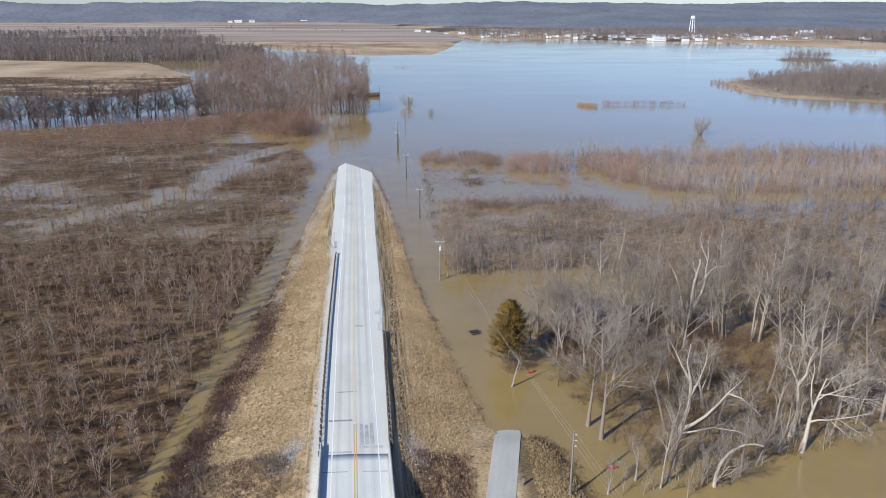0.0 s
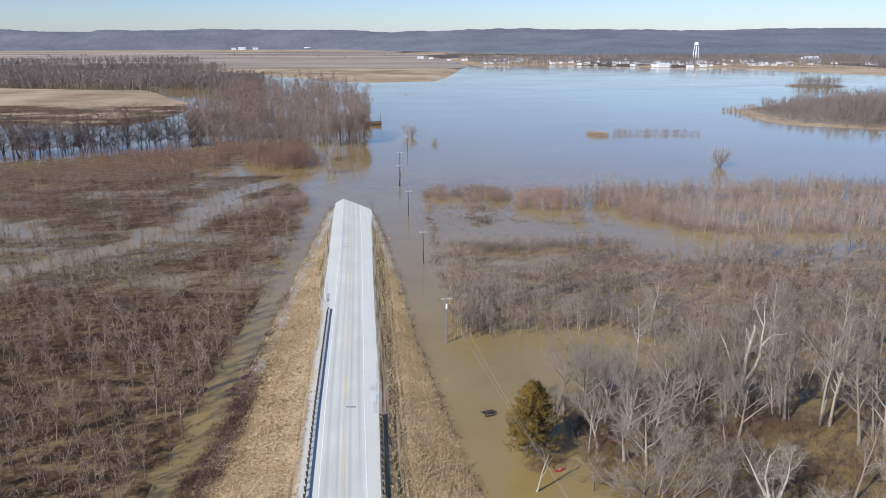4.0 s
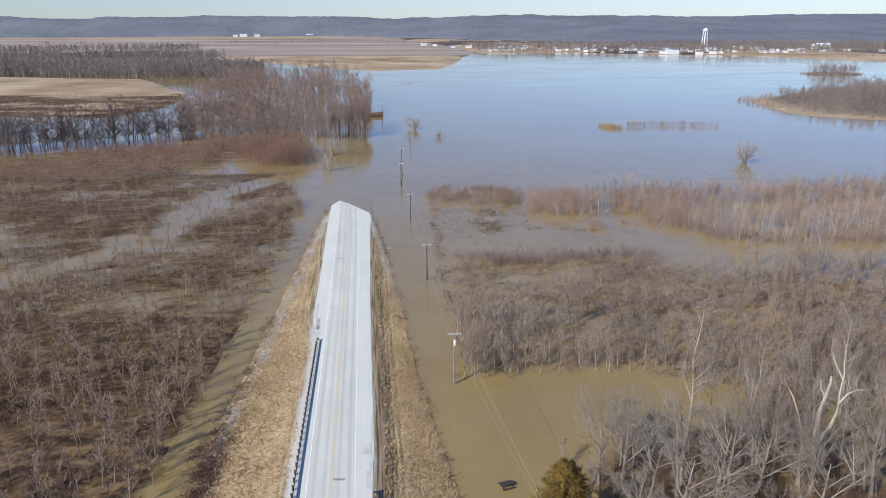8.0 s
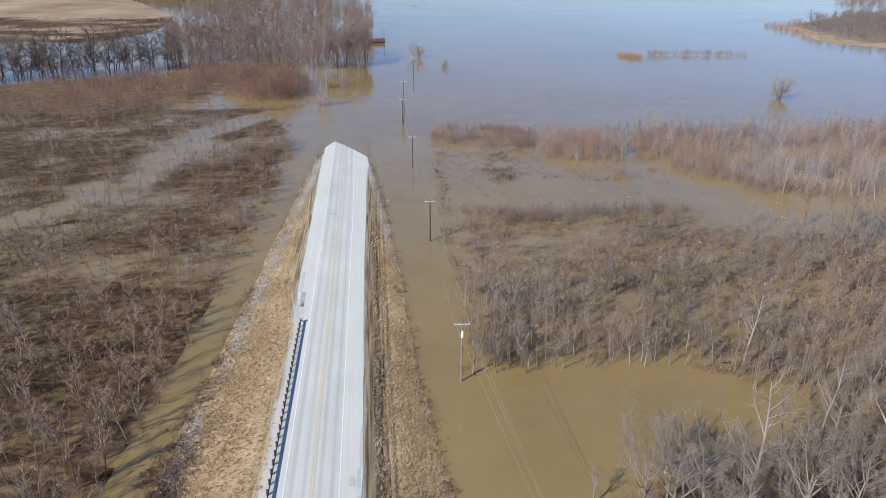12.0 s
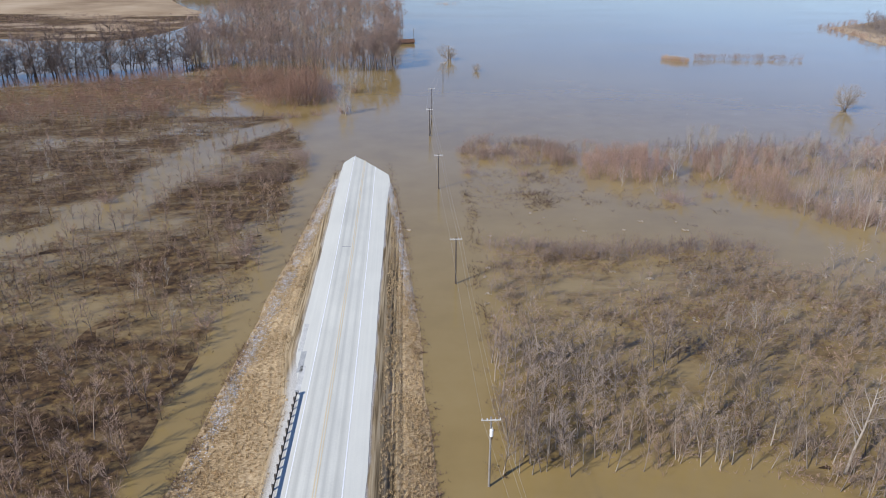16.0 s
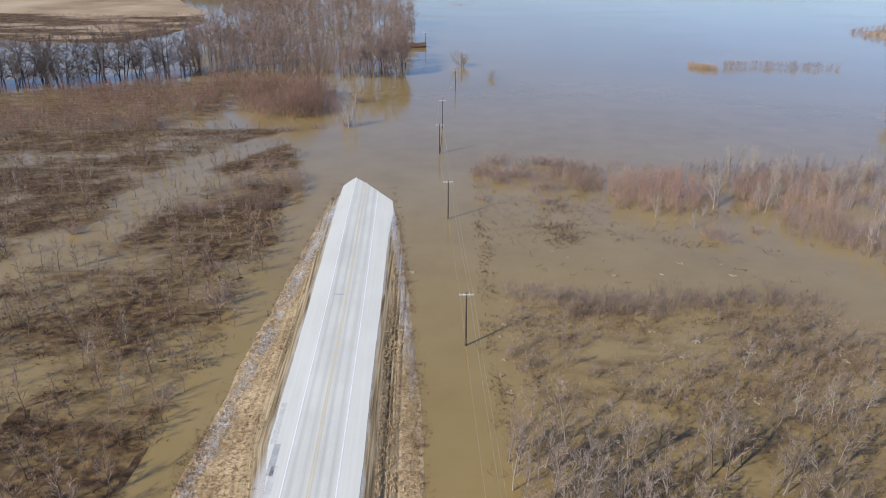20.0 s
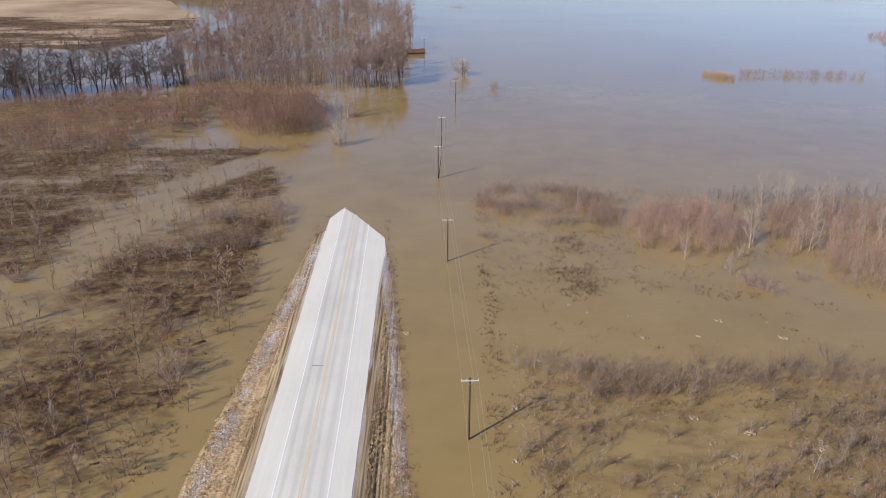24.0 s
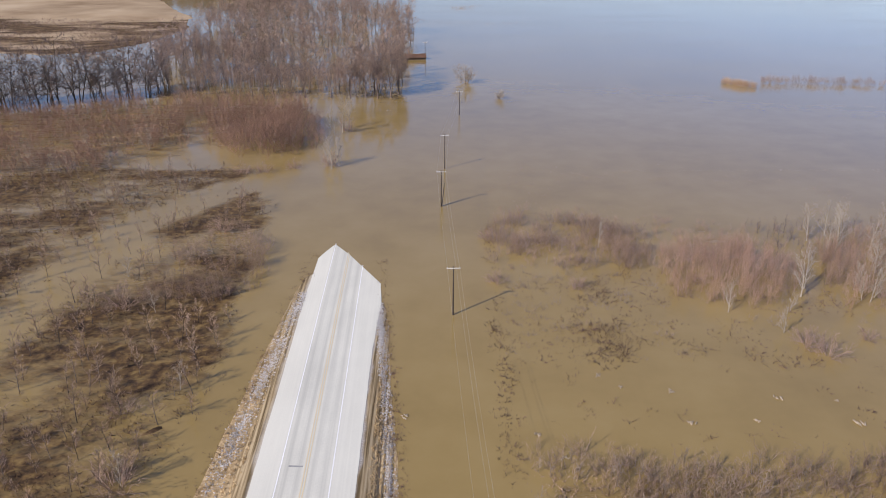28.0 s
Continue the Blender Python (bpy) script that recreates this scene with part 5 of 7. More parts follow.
# broken lines of drowned stubble that break the open lake's surface
for i, spit in enumerate((((-48, 810), (-19, 777), (5, 770), (36, 780)), ((-41, 894), (-22, 909), (10, 932)))):
    x, y, r = seeds(-52, 40, 760, 940, 2.0, lambda a, b: 0.8 * np.exp(-(near_line(spit, a, b) / 2.2) ** 2) * smooth(fbm(a, b, 12, 31 + i), 0.38, 0.52), 670 + i)
    spread_out("spit_stubble", low_bush, x, y, np.full(len(x), -0.25), r.uniform(0.6, 1.3, len(x)), 672 + i, M_TAN_WILLOW, "thin line of drowned tan stubble out in the lake", "stubble")

# ---- grass, stones and brush on the banks ----
blade_r = rng_of(500)
tuft_shapes = []
for i in range(6):
    tv, tf = [], []
    for b in range(8):
        a, q = blade_r.uniform(0, 2 * np.pi), blade_r.uniform(0.15, 0.7)
        p = blade_r.normal(0, 0.12, 2)
        h = blade_r.uniform(0.22, 0.6)
        c, d = math.cos(a), math.sin(a)
        tv += [(p[0] - 0.05 * d, p[1] + 0.05 * c, -0.05), (p[0] + 0.05 * d, p[1] - 0.05 * c, -0.05), (p[0] + q * h * c, p[1] + q * h * d, h)]
        tf.append((3 * b, 3 * b + 1, 3 * b + 2))
    tuft_shapes.append((np.array(tv), np.array(tf)))


def on_bank(side, count, seed, weight):
    """Random places on a bank, weighed by distance down the slope and along the road."""
    X, Y, Z, d = bank_at[side]
    w = (weight(X, Y, Z, d) * np.gradient(d, axis=1)).ravel()
    r = rng_of(seed)
    s = r.choice(w.size, count, p=w / w.sum())
    jx, jy = r.uniform(-0.18, 0.18, count), r.uniform(-0.6, 0.6, count)
    return X.ravel()[s] + jx, Y.ravel()[s] + jy, Z.ravel()[s], r


for side, count in ((-1, 11000), (1, 14000)):
    x, y, z, r = on_bank(side, count, 510 + side, lambda X, Y, Z, d: (Z > 0.03) * (Y > 80) * (0.5 + 0.5 * smooth(d, 4.6, 6.5)) * (d > 1.6) * (0.25 + fbm(X, Y, 5, 95)) * ~((X > 8.8) & (X < 17.5) & (Y < 106)))
    spread_out("dry_grass", tuft_shapes, x, y, z, r.uniform(0.4, 1.0, len(x)), 512 + side, M_STRAW, "tufts of dry straw-coloured grass on the road bank", "grass")

stone_shapes = []
for i in range(7):
    bm = bmesh.new()
    bmesh.ops.create_cube(bm, size=0.72)
    rr = rng_of(530 + i)
    for v in bm.verts:
        v.co *= rr.uniform(0.7, 1.2)
        v.co.z *= 0.7
    bmesh.ops.triangulate(bm, faces=bm.faces)
    bm.verts.index_update()
    stone_shapes.append((np.array([v.co[:] for v in bm.verts]), np.array([[v.index for v in f.verts] for f in bm.faces])))
    bm.free()


def to_toe(X, Y, side):
    return np.abs(X - (on(LEFT_TOE, Y) if side < 0 else on(RIGHT_TOE, Y)))


x, y, z, r = on_bank(-1, 7000, 540, lambda X, Y, Z, d: (Z > -0.12) * np.exp(-((to_toe(X, Y, -1) - 2.0 - 0.8 * (fbm(X, Y, 12, 96) - 0.5)) / 0.95) ** 2) * np.where(Y < 150, 0.3, 1.0) * np.where((Y > 92) & (Y < 302), 1, 0) * (0.25 + smooth(fbm(X, Y, 6, 97), 0.35, 0.55)))
spread_out("riprap", stone_shapes, x, y, z, r.uniform(0.12, 0.32, len(x)), 541, M_STONE, "band of pale broken limestone riprap along the water's edge", "stones")
x, y, z, r = on_bank(1, 5200, 542, lambda X, Y, Z, d: (Z > -0.12) * np.exp(-((to_toe(X, Y, 1) - 1.2) / 0.55) ** 2) * smooth(Y, 212, 235) * (Y < 300))
spread_out("riprap", stone_shapes, x, y, z, r.uniform(0.11, 0.29, len(x)), 543, M_STONE, "narrow band of pale riprap at the foot of the bank", "stones")
for side, cx in ((-1, -19.0), (1, 0.2)):
    x, y, z, r = on_bank(side, 700, 546 + side, lambda X, Y, Z, d: np.exp(-((X - cx - 0.2 * side * (96 - Y)) / 1.3) ** 2 - ((Y - 95) / 3.2) ** 2))
    spread_out("riprap", stone_shapes, x, y, z, r.uniform(0.15, 0.34, len(x)), 548 + side, M_STONE, "pale riprap beside the bridge abutment", "stones")

x, y, z, r = on_bank(-1, 2200, 550, lambda X, Y, Z, d: np.exp(-((to_toe(X, Y, -1) - np.where(Y < 150, 1.5, 0.5)) / np.where(Y < 150, 1.7, 0.7)) ** 2) * (0.25 + smooth(fbm(X, Y, 5, 63), 0.36, 0.56)) * (Y > 74) * (Y < 322) * np.where(Y < 150, 1.2, np.where(Y < 210, 0.9, 0.25)) + (Y < 96) * (Y > 72) * (Z > -0.5) * 1.3 * (X < -19))
spread_out("bank_brush", low_bush, x, y, np.maximum(z, -0.15), r.uniform(0.45, 0.95, len(x)), 551, M_BRAMBLE, "dark red-brown brambles along the foot of the bank", "brush")
x, y, z, r = on_bank(-1, 1900, 557, lambda X, Y, Z, d: np.exp(-((to_toe(X, Y, -1) - 1.7) / 1.9) ** 2) * (Y > 82) * (1 - smooth(Y, 138, 165)) * (0.3 + smooth(fbm(X, Y, 6, 47), 0.36, 0.56)))
spread_out("bank_brush", low_bush, x, y, np.maximum(z, -0.15), r.uniform(0.6, 1.25, len(x)), 558, M_BRAMBLE, "wide belt of dark red-brown brambles at the foot of the bank", "brush")
x, y, z, r = on_bank(1, 1100, 552, lambda X, Y, Z, d: np.exp(-((to_toe(X, Y, 1) - 0.3) / 0.5) ** 2) * (Y > 106) * (Y < 318) * 0.6 + (Y < 96) * (Y > 74) * (X < 8.0) * (d > 3.4) * 2.5 + 0.02 * (Y > 106) * (Y < 215) * (d > 6) * (fbm(X, Y, 8, 98) > 0.55))
spread_out("bank_brush", low_bush, x, y, np.maximum(z, -0.15), r.uniform(0.5, 1.15, len(x)), 553, M_BRAMBLE, "brown weeds and brambles low on the bank", "brush")
x, y, z, r = on_bank(1, 420, 559, lambda X, Y, Z, d: np.exp(-((to_toe(X, Y, 1) - 0.7) / 0.6) ** 2) * (Y < 101.5) * (Y > 80) * (X > 17))
spread_out("bank_brush", low_bush, x, y, np.maximum(z, -0.15), r.uniform(0.4, 0.9, len(x)), 560, M_UNDER, "dark weeds at the wet edge of the bank by the lane", "brush")
x, y, z, r = on_bank(-1, 26, 554, lambda X, Y, Z, d: (Y > 80) * (Y < 96) * (X > -34) * (X < -17) * (Z > -0.3) * 1.0)
spread_out("bank_shrubs", bush_shapes, x, y, z, r.uniform(0.8, 1.5, len(x)), 555, M_TRUNK, "bare shrubs on the bank beside the bridge", "shrubs")


# ---- tubes along a line ----
def runs(rows):
    """Splits rows of segments where one limb ends and the next begins."""
    out = []
    for row in rows:
        if out and max(abs(a - b) for a, b in zip(out[-1][-1][3:6], row[:3])) < 1e-6:
            out[-1].append(row)
        else:
            out.append([row])
    return out


def pipe(run, k):
    """One unbroken tapered tube along a limb."""
    pts = np.array([run[0][:3]] + [row[3:6] for row in run])
    rad = np.array([run[0][6]] + [max(row[7], 0.01) for row in run])
    rad[0] *= 1.25
    way = np.gradient(pts, axis=0)
    way /= np.linalg.norm(way, axis=1)[:, None]
    ref = np.array([1.0, 0, 0]) if abs(way[0][2]) > 0.9 else np.array([0, 0, 1.0])
    u = np.cross(way, ref)
    u /= np.linalg.norm(u, axis=1)[:, None]
    w = np.cross(way, u)
    a = np.arange(k) * 2 * np.pi / k
    v = pts[:, None] + rad[:, None, None] * (np.cos(a)[None, :, None] * u[:, None] + np.sin(a)[None, :, None] * w[:, None])
    i, j = np.arange(k), (np.arange(k) + 1) % k
    f = np.concatenate([np.stack([i + s * k, j + s * k, j + (s + 1) * k, i + (s + 1) * k], 1) for s in range(len(pts) - 1)])
    return v.reshape(-1, 3), f


# ---- guard rails ----
def guard_rail(name, y0, y1, side, offs, label):
    top = tagged(empty(name, float(on(CENTRE, y0)) + side * on(offs, y0), y0, float(on(GRADE, y0))), label, "guard rail")
    ys = np.arange(y0, y1 + 0.1, 1.0)
    o = on(offs, ys) * side
    xs, zs = on(CENTRE, ys) + o, road_height(ys, o)
    prof = ((0.0, 0.36), (0.05, 0.43), (0.08, 0.49), (0.0, 0.57), (0.08, 0.65), (0.05, 0.71), (0.0, 0.78))
    rows = [np.stack([xs - side * a, ys, zs + b], -1) for a, b in prof]
    back = [np.stack([xs - side * (a - 0.006), ys, zs + b], -1) for a, b in prof[::-1]]
    v = np.stack(rows + back, 1).reshape(-1, 3)
    fixed(part_np("beam", v, sheet(np.arange(14), ys), M_CORTEN), top)
    bm = bmesh.new()
    box(bm, 0, 0, 0.30, 0.24, 0.22, 1.0, 0, 0.012)
    me = bpy.data.meshes.new("post")
    bm.to_mesh(me)
    bm.free()
    me.materials.append(M_POSTWOOD)
    for y in np.arange(y0 + 0.4, y1, 1.905):
        o = side * on(offs, y)
        post = new("post", me)
        post.matrix_world = pose(float(on(CENTRE, y)) + o + side * 0.16, y, float(road_height(y, o)), 0, 0, 4.3)
        fixed(post, top)
    bm = bmesh.new()
    o = side * on(offs, y1)
    box(bm, float(on(CENTRE, y1)) + o, y1 + 0.2, float(road_height(y1, o)) + 0.56, 0.5, 0.45, 0.42, 4, 0.04)
    fixed(part("end_terminal", bm, M_TAR), top, )
    return top


guard_rail("guard_rail", 92.5, 191.5, -1, ((90, 5.15), (110, 5.3), (192, 4.95)), "dark weathering-steel guard rail on posts along the highway shoulder")
guard_rail("guard_rail", 95.0, 137.0, 1, ((90, 5.15), (104, 5.4), (137, 6.1)), "short dark weathering-steel guard rail on posts near the bridge")


# ---- utility poles and wires ----


def utility_pole(x, y, height, turn, label, material=M_POLE, arm=1, can=False, brace=False, z0=-0.6):
    top = tagged(empty("utility_pole", x, y, 0, turn), label, "utility pole", "poles of the power line")
    bm = bmesh.new()
    rod(bm, (0, 0, z0), (0, 0, height), 0.17, 0.115, 12)
    part("pole", bm, material, top)
    for i in range(arm):
        z = height - 0.35 - 1.1 * i
        bm = bmesh.new()
        box(bm, 0, -0.17, z, 2.5, 0.11, 0.13, 0, 0.012)
        a = part("crossarm", bm, M_ARM, top, "bleached timber crossarm")
        for px in (-1.12, -0.5, 0.5, 1.12):
            bm = bmesh.new()
            rod(bm, (px, -0.17, z + 0.05), (px, -0.17, z + 0.13), 0.035, 0.035, 8)
            rod(bm, (px, -0.17, z + 0.13), (px, -0.17, z + 0.29), 0.07, 0.045, 8)
            part("insulator", bm, M_PORCELAIN, a, "white porcelain insulator")
        for px in (-0.7, 0.7):
            bm = bmesh.new()
            rod(bm, (px, -0.17, z - 0.04), (0, -0.15, z - 0.62), 0.018, 0.018, 6)
            part("arm_brace", bm, M_STEEL, top)
    if not arm:
        for dz in (0.25, 1.15, 2.05):
            bm = bmesh.new()
            rod(bm, (0.1, -0.05, height - dz), (0.34, -0.05, height - dz), 0.03, 0.03, 8)
            rod(bm, (0.30, -0.05, height - dz), (0.46, -0.05, height - dz), 0.085, 0.055, 8)
            part("insulator", bm, M_PORCELAIN, top, "white porcelain insulator")
    if can:
        bm = bmesh.new()
        rod(bm, (0.05, -0.42, height - 2.5), (0.05, -0.42, height - 1.6), 0.24, 0.24, 16)
        rod(bm, (0.05, -0.42, height - 1.6), (0.05, -0.42, height - 1.5), 0.24, 0.10, 16)
        c = part("transformer", bm, M_PORCELAIN, top, "pale grey transformer can")
        bm = bmesh.new()
        rod(bm, (0.12, -0.42, height - 1.5), (0.12, -0.42, height - 1.2), 0.05, 0.035, 8)
        part("bushing", bm, M_PORCELAIN, c)
    if brace:
        bm = bmesh.new()
        rod(bm, (0.1, 0.2, z0), (0.9, 1.4, height * 0.62), 0.13, 0.10, 10)
        part("push_brace", bm, material, top)
    return top


LINE = ((22.0, 86.0, 10.6, 0.6), (7.1, 174.2, 10.8, 0), (2.9, 233.4, 10.2, 0), (-1.8, 294.0, 10.0, 0), (-6.2, 352.6, 9.8, 0), (-6.4, 386.0, 10.6, 0), (-3.0, 457.0, 9.5, 0), (-0.8, 520.5, 8.5, 0))
for i, (x, y, h, g) in enumerate(LINE):
    utility_pole(x, y, h, 4, ("weathered pale utility pole with a white transformer, standing in flood water" if i == 1 else "dark timber utility pole with a braced crossarm, standing in flood water" if i == 4 else "dark timber utility pole with a bleached crossarm in flood water" if i else "timber utility pole on the grassy bank by the lane"),
                 M_POLE_PALE if i < 2 else M_POLE, arm=1 if i else 0, can=i == 1, brace=i == 4)
def wire_span(line, p, q, sag):
    """One sagging span of wire, a tube from insulator to insulator."""
    k = np.linspace(0, 1, 13)
    c = np.array(p)[None] * (1 - k[:, None]) + np.array(q)[None] * k[:, None]
    c[:, 2] -= 4 * sag * k * (1 - k)
    span = part_np("span", *pipe([(*a, *b, 0.013, 0.013) for a, b in zip(c, c[1:])], 4), M_WIRE)
    fixed(span, line)


for i, px in enumerate((-1.12, 0.5, 1.12)):
    line = tagged(empty("power_line", 7.1 + px, 174.2, 10.6), "thin bare wire sagging between utility poles", "wire", "wires of the power line")
    side_pin = (22.45, 85.95, 10.35 - 0.9 * i)
    wire_span(line, side_pin, (7.1 + px, 174.03, 10.74), 1.2)
    for (x0, y0, h0, _), (x1, y1, h1, _) in zip(LINE[1:], LINE[2:7]):
        wire_span(line, (x0 + px, y0 - 0.17, h0 - 0.06), (x1 + px, y1 - 0.17, h1 - 0.06), 1.1)
    wire_span(line, side_pin, (36.5 + 0.3 * i, 16.0, 10.3 - 0.9 * i), 1.0)


# ---- single trees ----
BIG = ((4, 9, 0.80, 1.05, 0.04, 0.02, 0.50), (5, 9, 0.62, 0.42, 0.11, 0.06, 0.22), (2, 8, 0.65, 0.5, 0.14, 0.05, 0.15), (1, 7, 0.65, 0.6, 0.12, 0.03, 0.1), (1, 0, 0, 0, 0.1, 0.0, 0))
TALL = ((6, 12, 0.80, 0.46, 0.05, 0.02, 0.30), (4, 8, 0.65, 0.46, 0.12, 0.05, 0.2), (2, 7, 0.65, 0.5, 0.13, 0.05, 0.15), (1, 6, 0.6, 0.6, 0.1, 0.02, 0.1), (1, 0, 0, 0, 0.1, 0.0, 0))
FORKED = ((3, 5, 0.55, 1.05, 0.08, 0.03, 0.42), (6, 9, 0.68, 0.40, 0.15, 0.05, 0.25), (2, 8, 0.7, 0.5, 0.15, 0.03, 0.15), (1, 7, 0.7, 0.6, 0.12, 0.0, 0.1), (1, 0, 0, 0, 0.1, 0.0, 0))
SLIM = ((6, 14, 0.72, 0.32, 0.05, 0.04, 0.32), (3, 9, 0.62, 0.5, 0.12, 0.08, 0.2), (1, 9, 0.65, 0.55, 0.1, 0.03, 0.1), (1, 0, 0, 0, 0.1, 0.0, 0))
TWIGGY = ((4, 13, 0.68, 0.36, 0.05, 0.05, 0.20), (2, 8, 0.6, 0.5, 0.08, 0.07, 0.2), (1, 7, 0.6, 0.55, 0.1, 0.03, 0.1), (1, 0, 0, 0, 0.1, 0.0, 0))
SNAG = ((5, 4, 0.5, 0.55, 0.13, 0.04, 0.35), (3, 4, 0.7, 0.4, 0.2, 0.05, 0.4), (2, 5, 0.7, 0.5, 0.2, 0.0, 0.3), (1, 0, 0, 0, 0.1, 0.0, 0))


def tree(name, seed, height, radius, spec, bark, crown, label, category="tree", stems=1, fan=0.0, lean=0.08, group="trees in the flooded grove", thin=0.015):
    """A bare tree: trunk and boughs in one part, the fine crown in another."""
    levels = grow(seed, height, radius, spec, stems, lean, fan, thin)
    top = tagged(empty(name, 0, 0, 0), label, category, group)
    cut = 2 if len(spec) > 3 else 1
    for name, rows, sides in (("trunk", levels[0], 8), ("bough", levels[1] if cut == 2 else [], 5)):
        for run in runs(rows):
            part_np(name, *pipe(run, sides), bark, top, soft=True)
    part_np("crown", *skin(levels[cut:], (4, 3, 1) if len(spec) > 4 else (3, 1) if len(spec) > 3 else (3, 1)), crown, top)
    return top


def placed(ob, x, y, z, turn, size):
    ob.matrix_world = pose(x, y, z, 0, 0, turn) @ Matrix.Scale(size, 4)
    return ob


tree_a = placed(tree("tree", 601, 15.0, 0.36, BIG, M_TRUNK, M_CROWN, "tall bare grey tree with a wide fine crown in flood water", lean=0.02), 29.0, 104.6, -0.3, 0, 1.0)
tree_b = placed(tree("tree", 602, 15.5, 0.38, BIG, M_TRUNK, M_CROWN, "tall bare tree with a straight pale trunk in flood water", lean=0.02), 30.2, 100.6, -0.3, 40, 1.0)
tree_c = placed(tree("tree", 603, 10.5, 0.36, FORKED, M_PALE, M_CROWN, "pale forked tree with crooked bare boughs", lean=0.12), 50.5, 109.5, -0.3, 0, 1.0)
tree_d = placed(tree("sycamore", 608, 16, 0.42, ((4, 6, 0.72, 1.0, 0.10, 0.03, 0.42), (6, 9, 0.75, 0.42, 0.17, 0.04, 0.25), (2, 8, 0.75, 0.5, 0.16, 0.02, 0.15), (1, 7, 0.7, 0.6, 0.12, 0, 0.1), (1, 0, 0, 0, 0.1, 0, 0)), M_SYCAMORE, M_SYCAMORE, "large white-barked sycamore leaning over the river", lean=0.05), 60.8, 95.6, -0.3, 20, 1.0)
tree_d.matrix_world = pose(60.8, 95.6, -0.3, 2, 17, 20)


def boughs_tree(name, x, y, turn, bark, crown, label, lines, tips, spec=None, seed=605):
    """A bare tree with each bough laid along a line of its own; fine twigs grow from the tips."""
    ob = tagged(empty(name, x, y, -0.3, turn), label, "tree", "trees in the flooded grove")
    for line, r0, r1 in lines:
        n = len(line) - 1
        run = [(*line[i], *line[i + 1], r0 + (r1 - r0) * i / n, r0 + (r1 - r0) * (i + 1) / n) for i in range(n)]
        part_np("bough", *pipe(run, 8), bark, ob, soft=True)
    rs, fine = rng_of(seed), [[], [], []]
    for p, d, long in tips:
        limb(rs, fine, np.array(p), np.array(d) / np.linalg.norm(d), rs.uniform(0.7, 1.3) * long, 0.05, 0, spec or ((3, 6, 0.6, 0.6, 0.15, 0.05, 0.2), (1, 5, 0.6, 0.6, 0.1, 0.0, 0.1), (1, 0, 0, 0, 0.1, 0, 0)), 0.015)
    part_np("crown", *skin(fine, (3, 3, 1)), crown, ob)
    return ob


def sprays(lines, seed, per=5, long=3.2):
    """Twigs that leave the outer half of every bough, mostly upwards."""
    rs, tips = rng_of(seed), []
    for line, r0, r1 in lines:
        for k in range(per * (len(line) - 1)):
            u = rs.uniform(0.35, 1.0) * (len(line) - 1)
            i = min(int(u), len(line) - 2)
            p = np.array(line[i]) + (u - i) * (np.array(line[i + 1]) - np.array(line[i]))
            tips.append((p, (rs.normal() * 0.6, rs.normal() * 0.6, 0.75), long * rs.uniform(0.5, 1.1)))
    return tips


tree_e = boughs_tree("snag", 62.2, 147.2, -24, M_SYCAMORE, M_SYCAMORE, "bleached dead snag with two broken white boughs",
                     ((((0, 0, -0.4), (0.1, 0, 3.0), (0.0, 0.2, 5.6), (0.1, 0.4, 8.4), (0.5, 0.3, 11.2), (0.9, 0.2, 13.6), (0.8, 0.2, 14.6)), 0.46, 0.17),
                      (((0.05, 0, 2.6), (1.0, -0.2, 4.6), (1.8, -0.3, 6.8), (2.3, -0.5, 9.2), (2.2, -0.4, 12.4), (2.4, -0.2, 15.4), (2.1, 0.1, 17.6)), 0.36, 0.07),
                      (((2.25, -0.5, 10.6), (3.2, -0.8, 12.6), (4.2, -1.0, 13.6), (5.6, -1.3, 14.0)), 0.18, 0.05),
                      (((2.35, -0.3, 14.6), (1.3, 0.4, 16.4), (0.4, 0.8, 18.4)), 0.12, 0.04),
                      (((0.5, 0.3, 11.0), (-0.3, 0.1, 12.4), (-0.5, 0.0, 13.8)), 0.17, 0.12),
                      (((-1.4, -0.8, -0.4), (-1.9, -0.8, 4.0), (-2.8, -0.7, 7.6), (-3.9, -0.6, 10.4), (-4.6, -0.5, 11.6)), 0.24, 0.08)),
                     (((5.6, -1.3, 14.0), (0.8, 0, 0.4), 2.3), ((2.1, 0.1, 17.6), (0, 0, 1), 2.3), ((0.4, 0.8, 18.4), (-0.4, 0, 0.8), 2.3), ((-4.6, -0.5, 11.6), (-0.6, 0, 0.7), 2.3), ((3.2, -0.8, 12.6), (0.2, 0, 1), 2.3), ((2.2, -0.4, 12.4), (-0.5, 0, 0.8), 2.3), ((4.2, -1.0, 13.6), (0.3, 0.3, 0.8), 2.3), ((1.3, 0.4, 16.4), (-0.5, 0.3, 0.6), 2.3)))
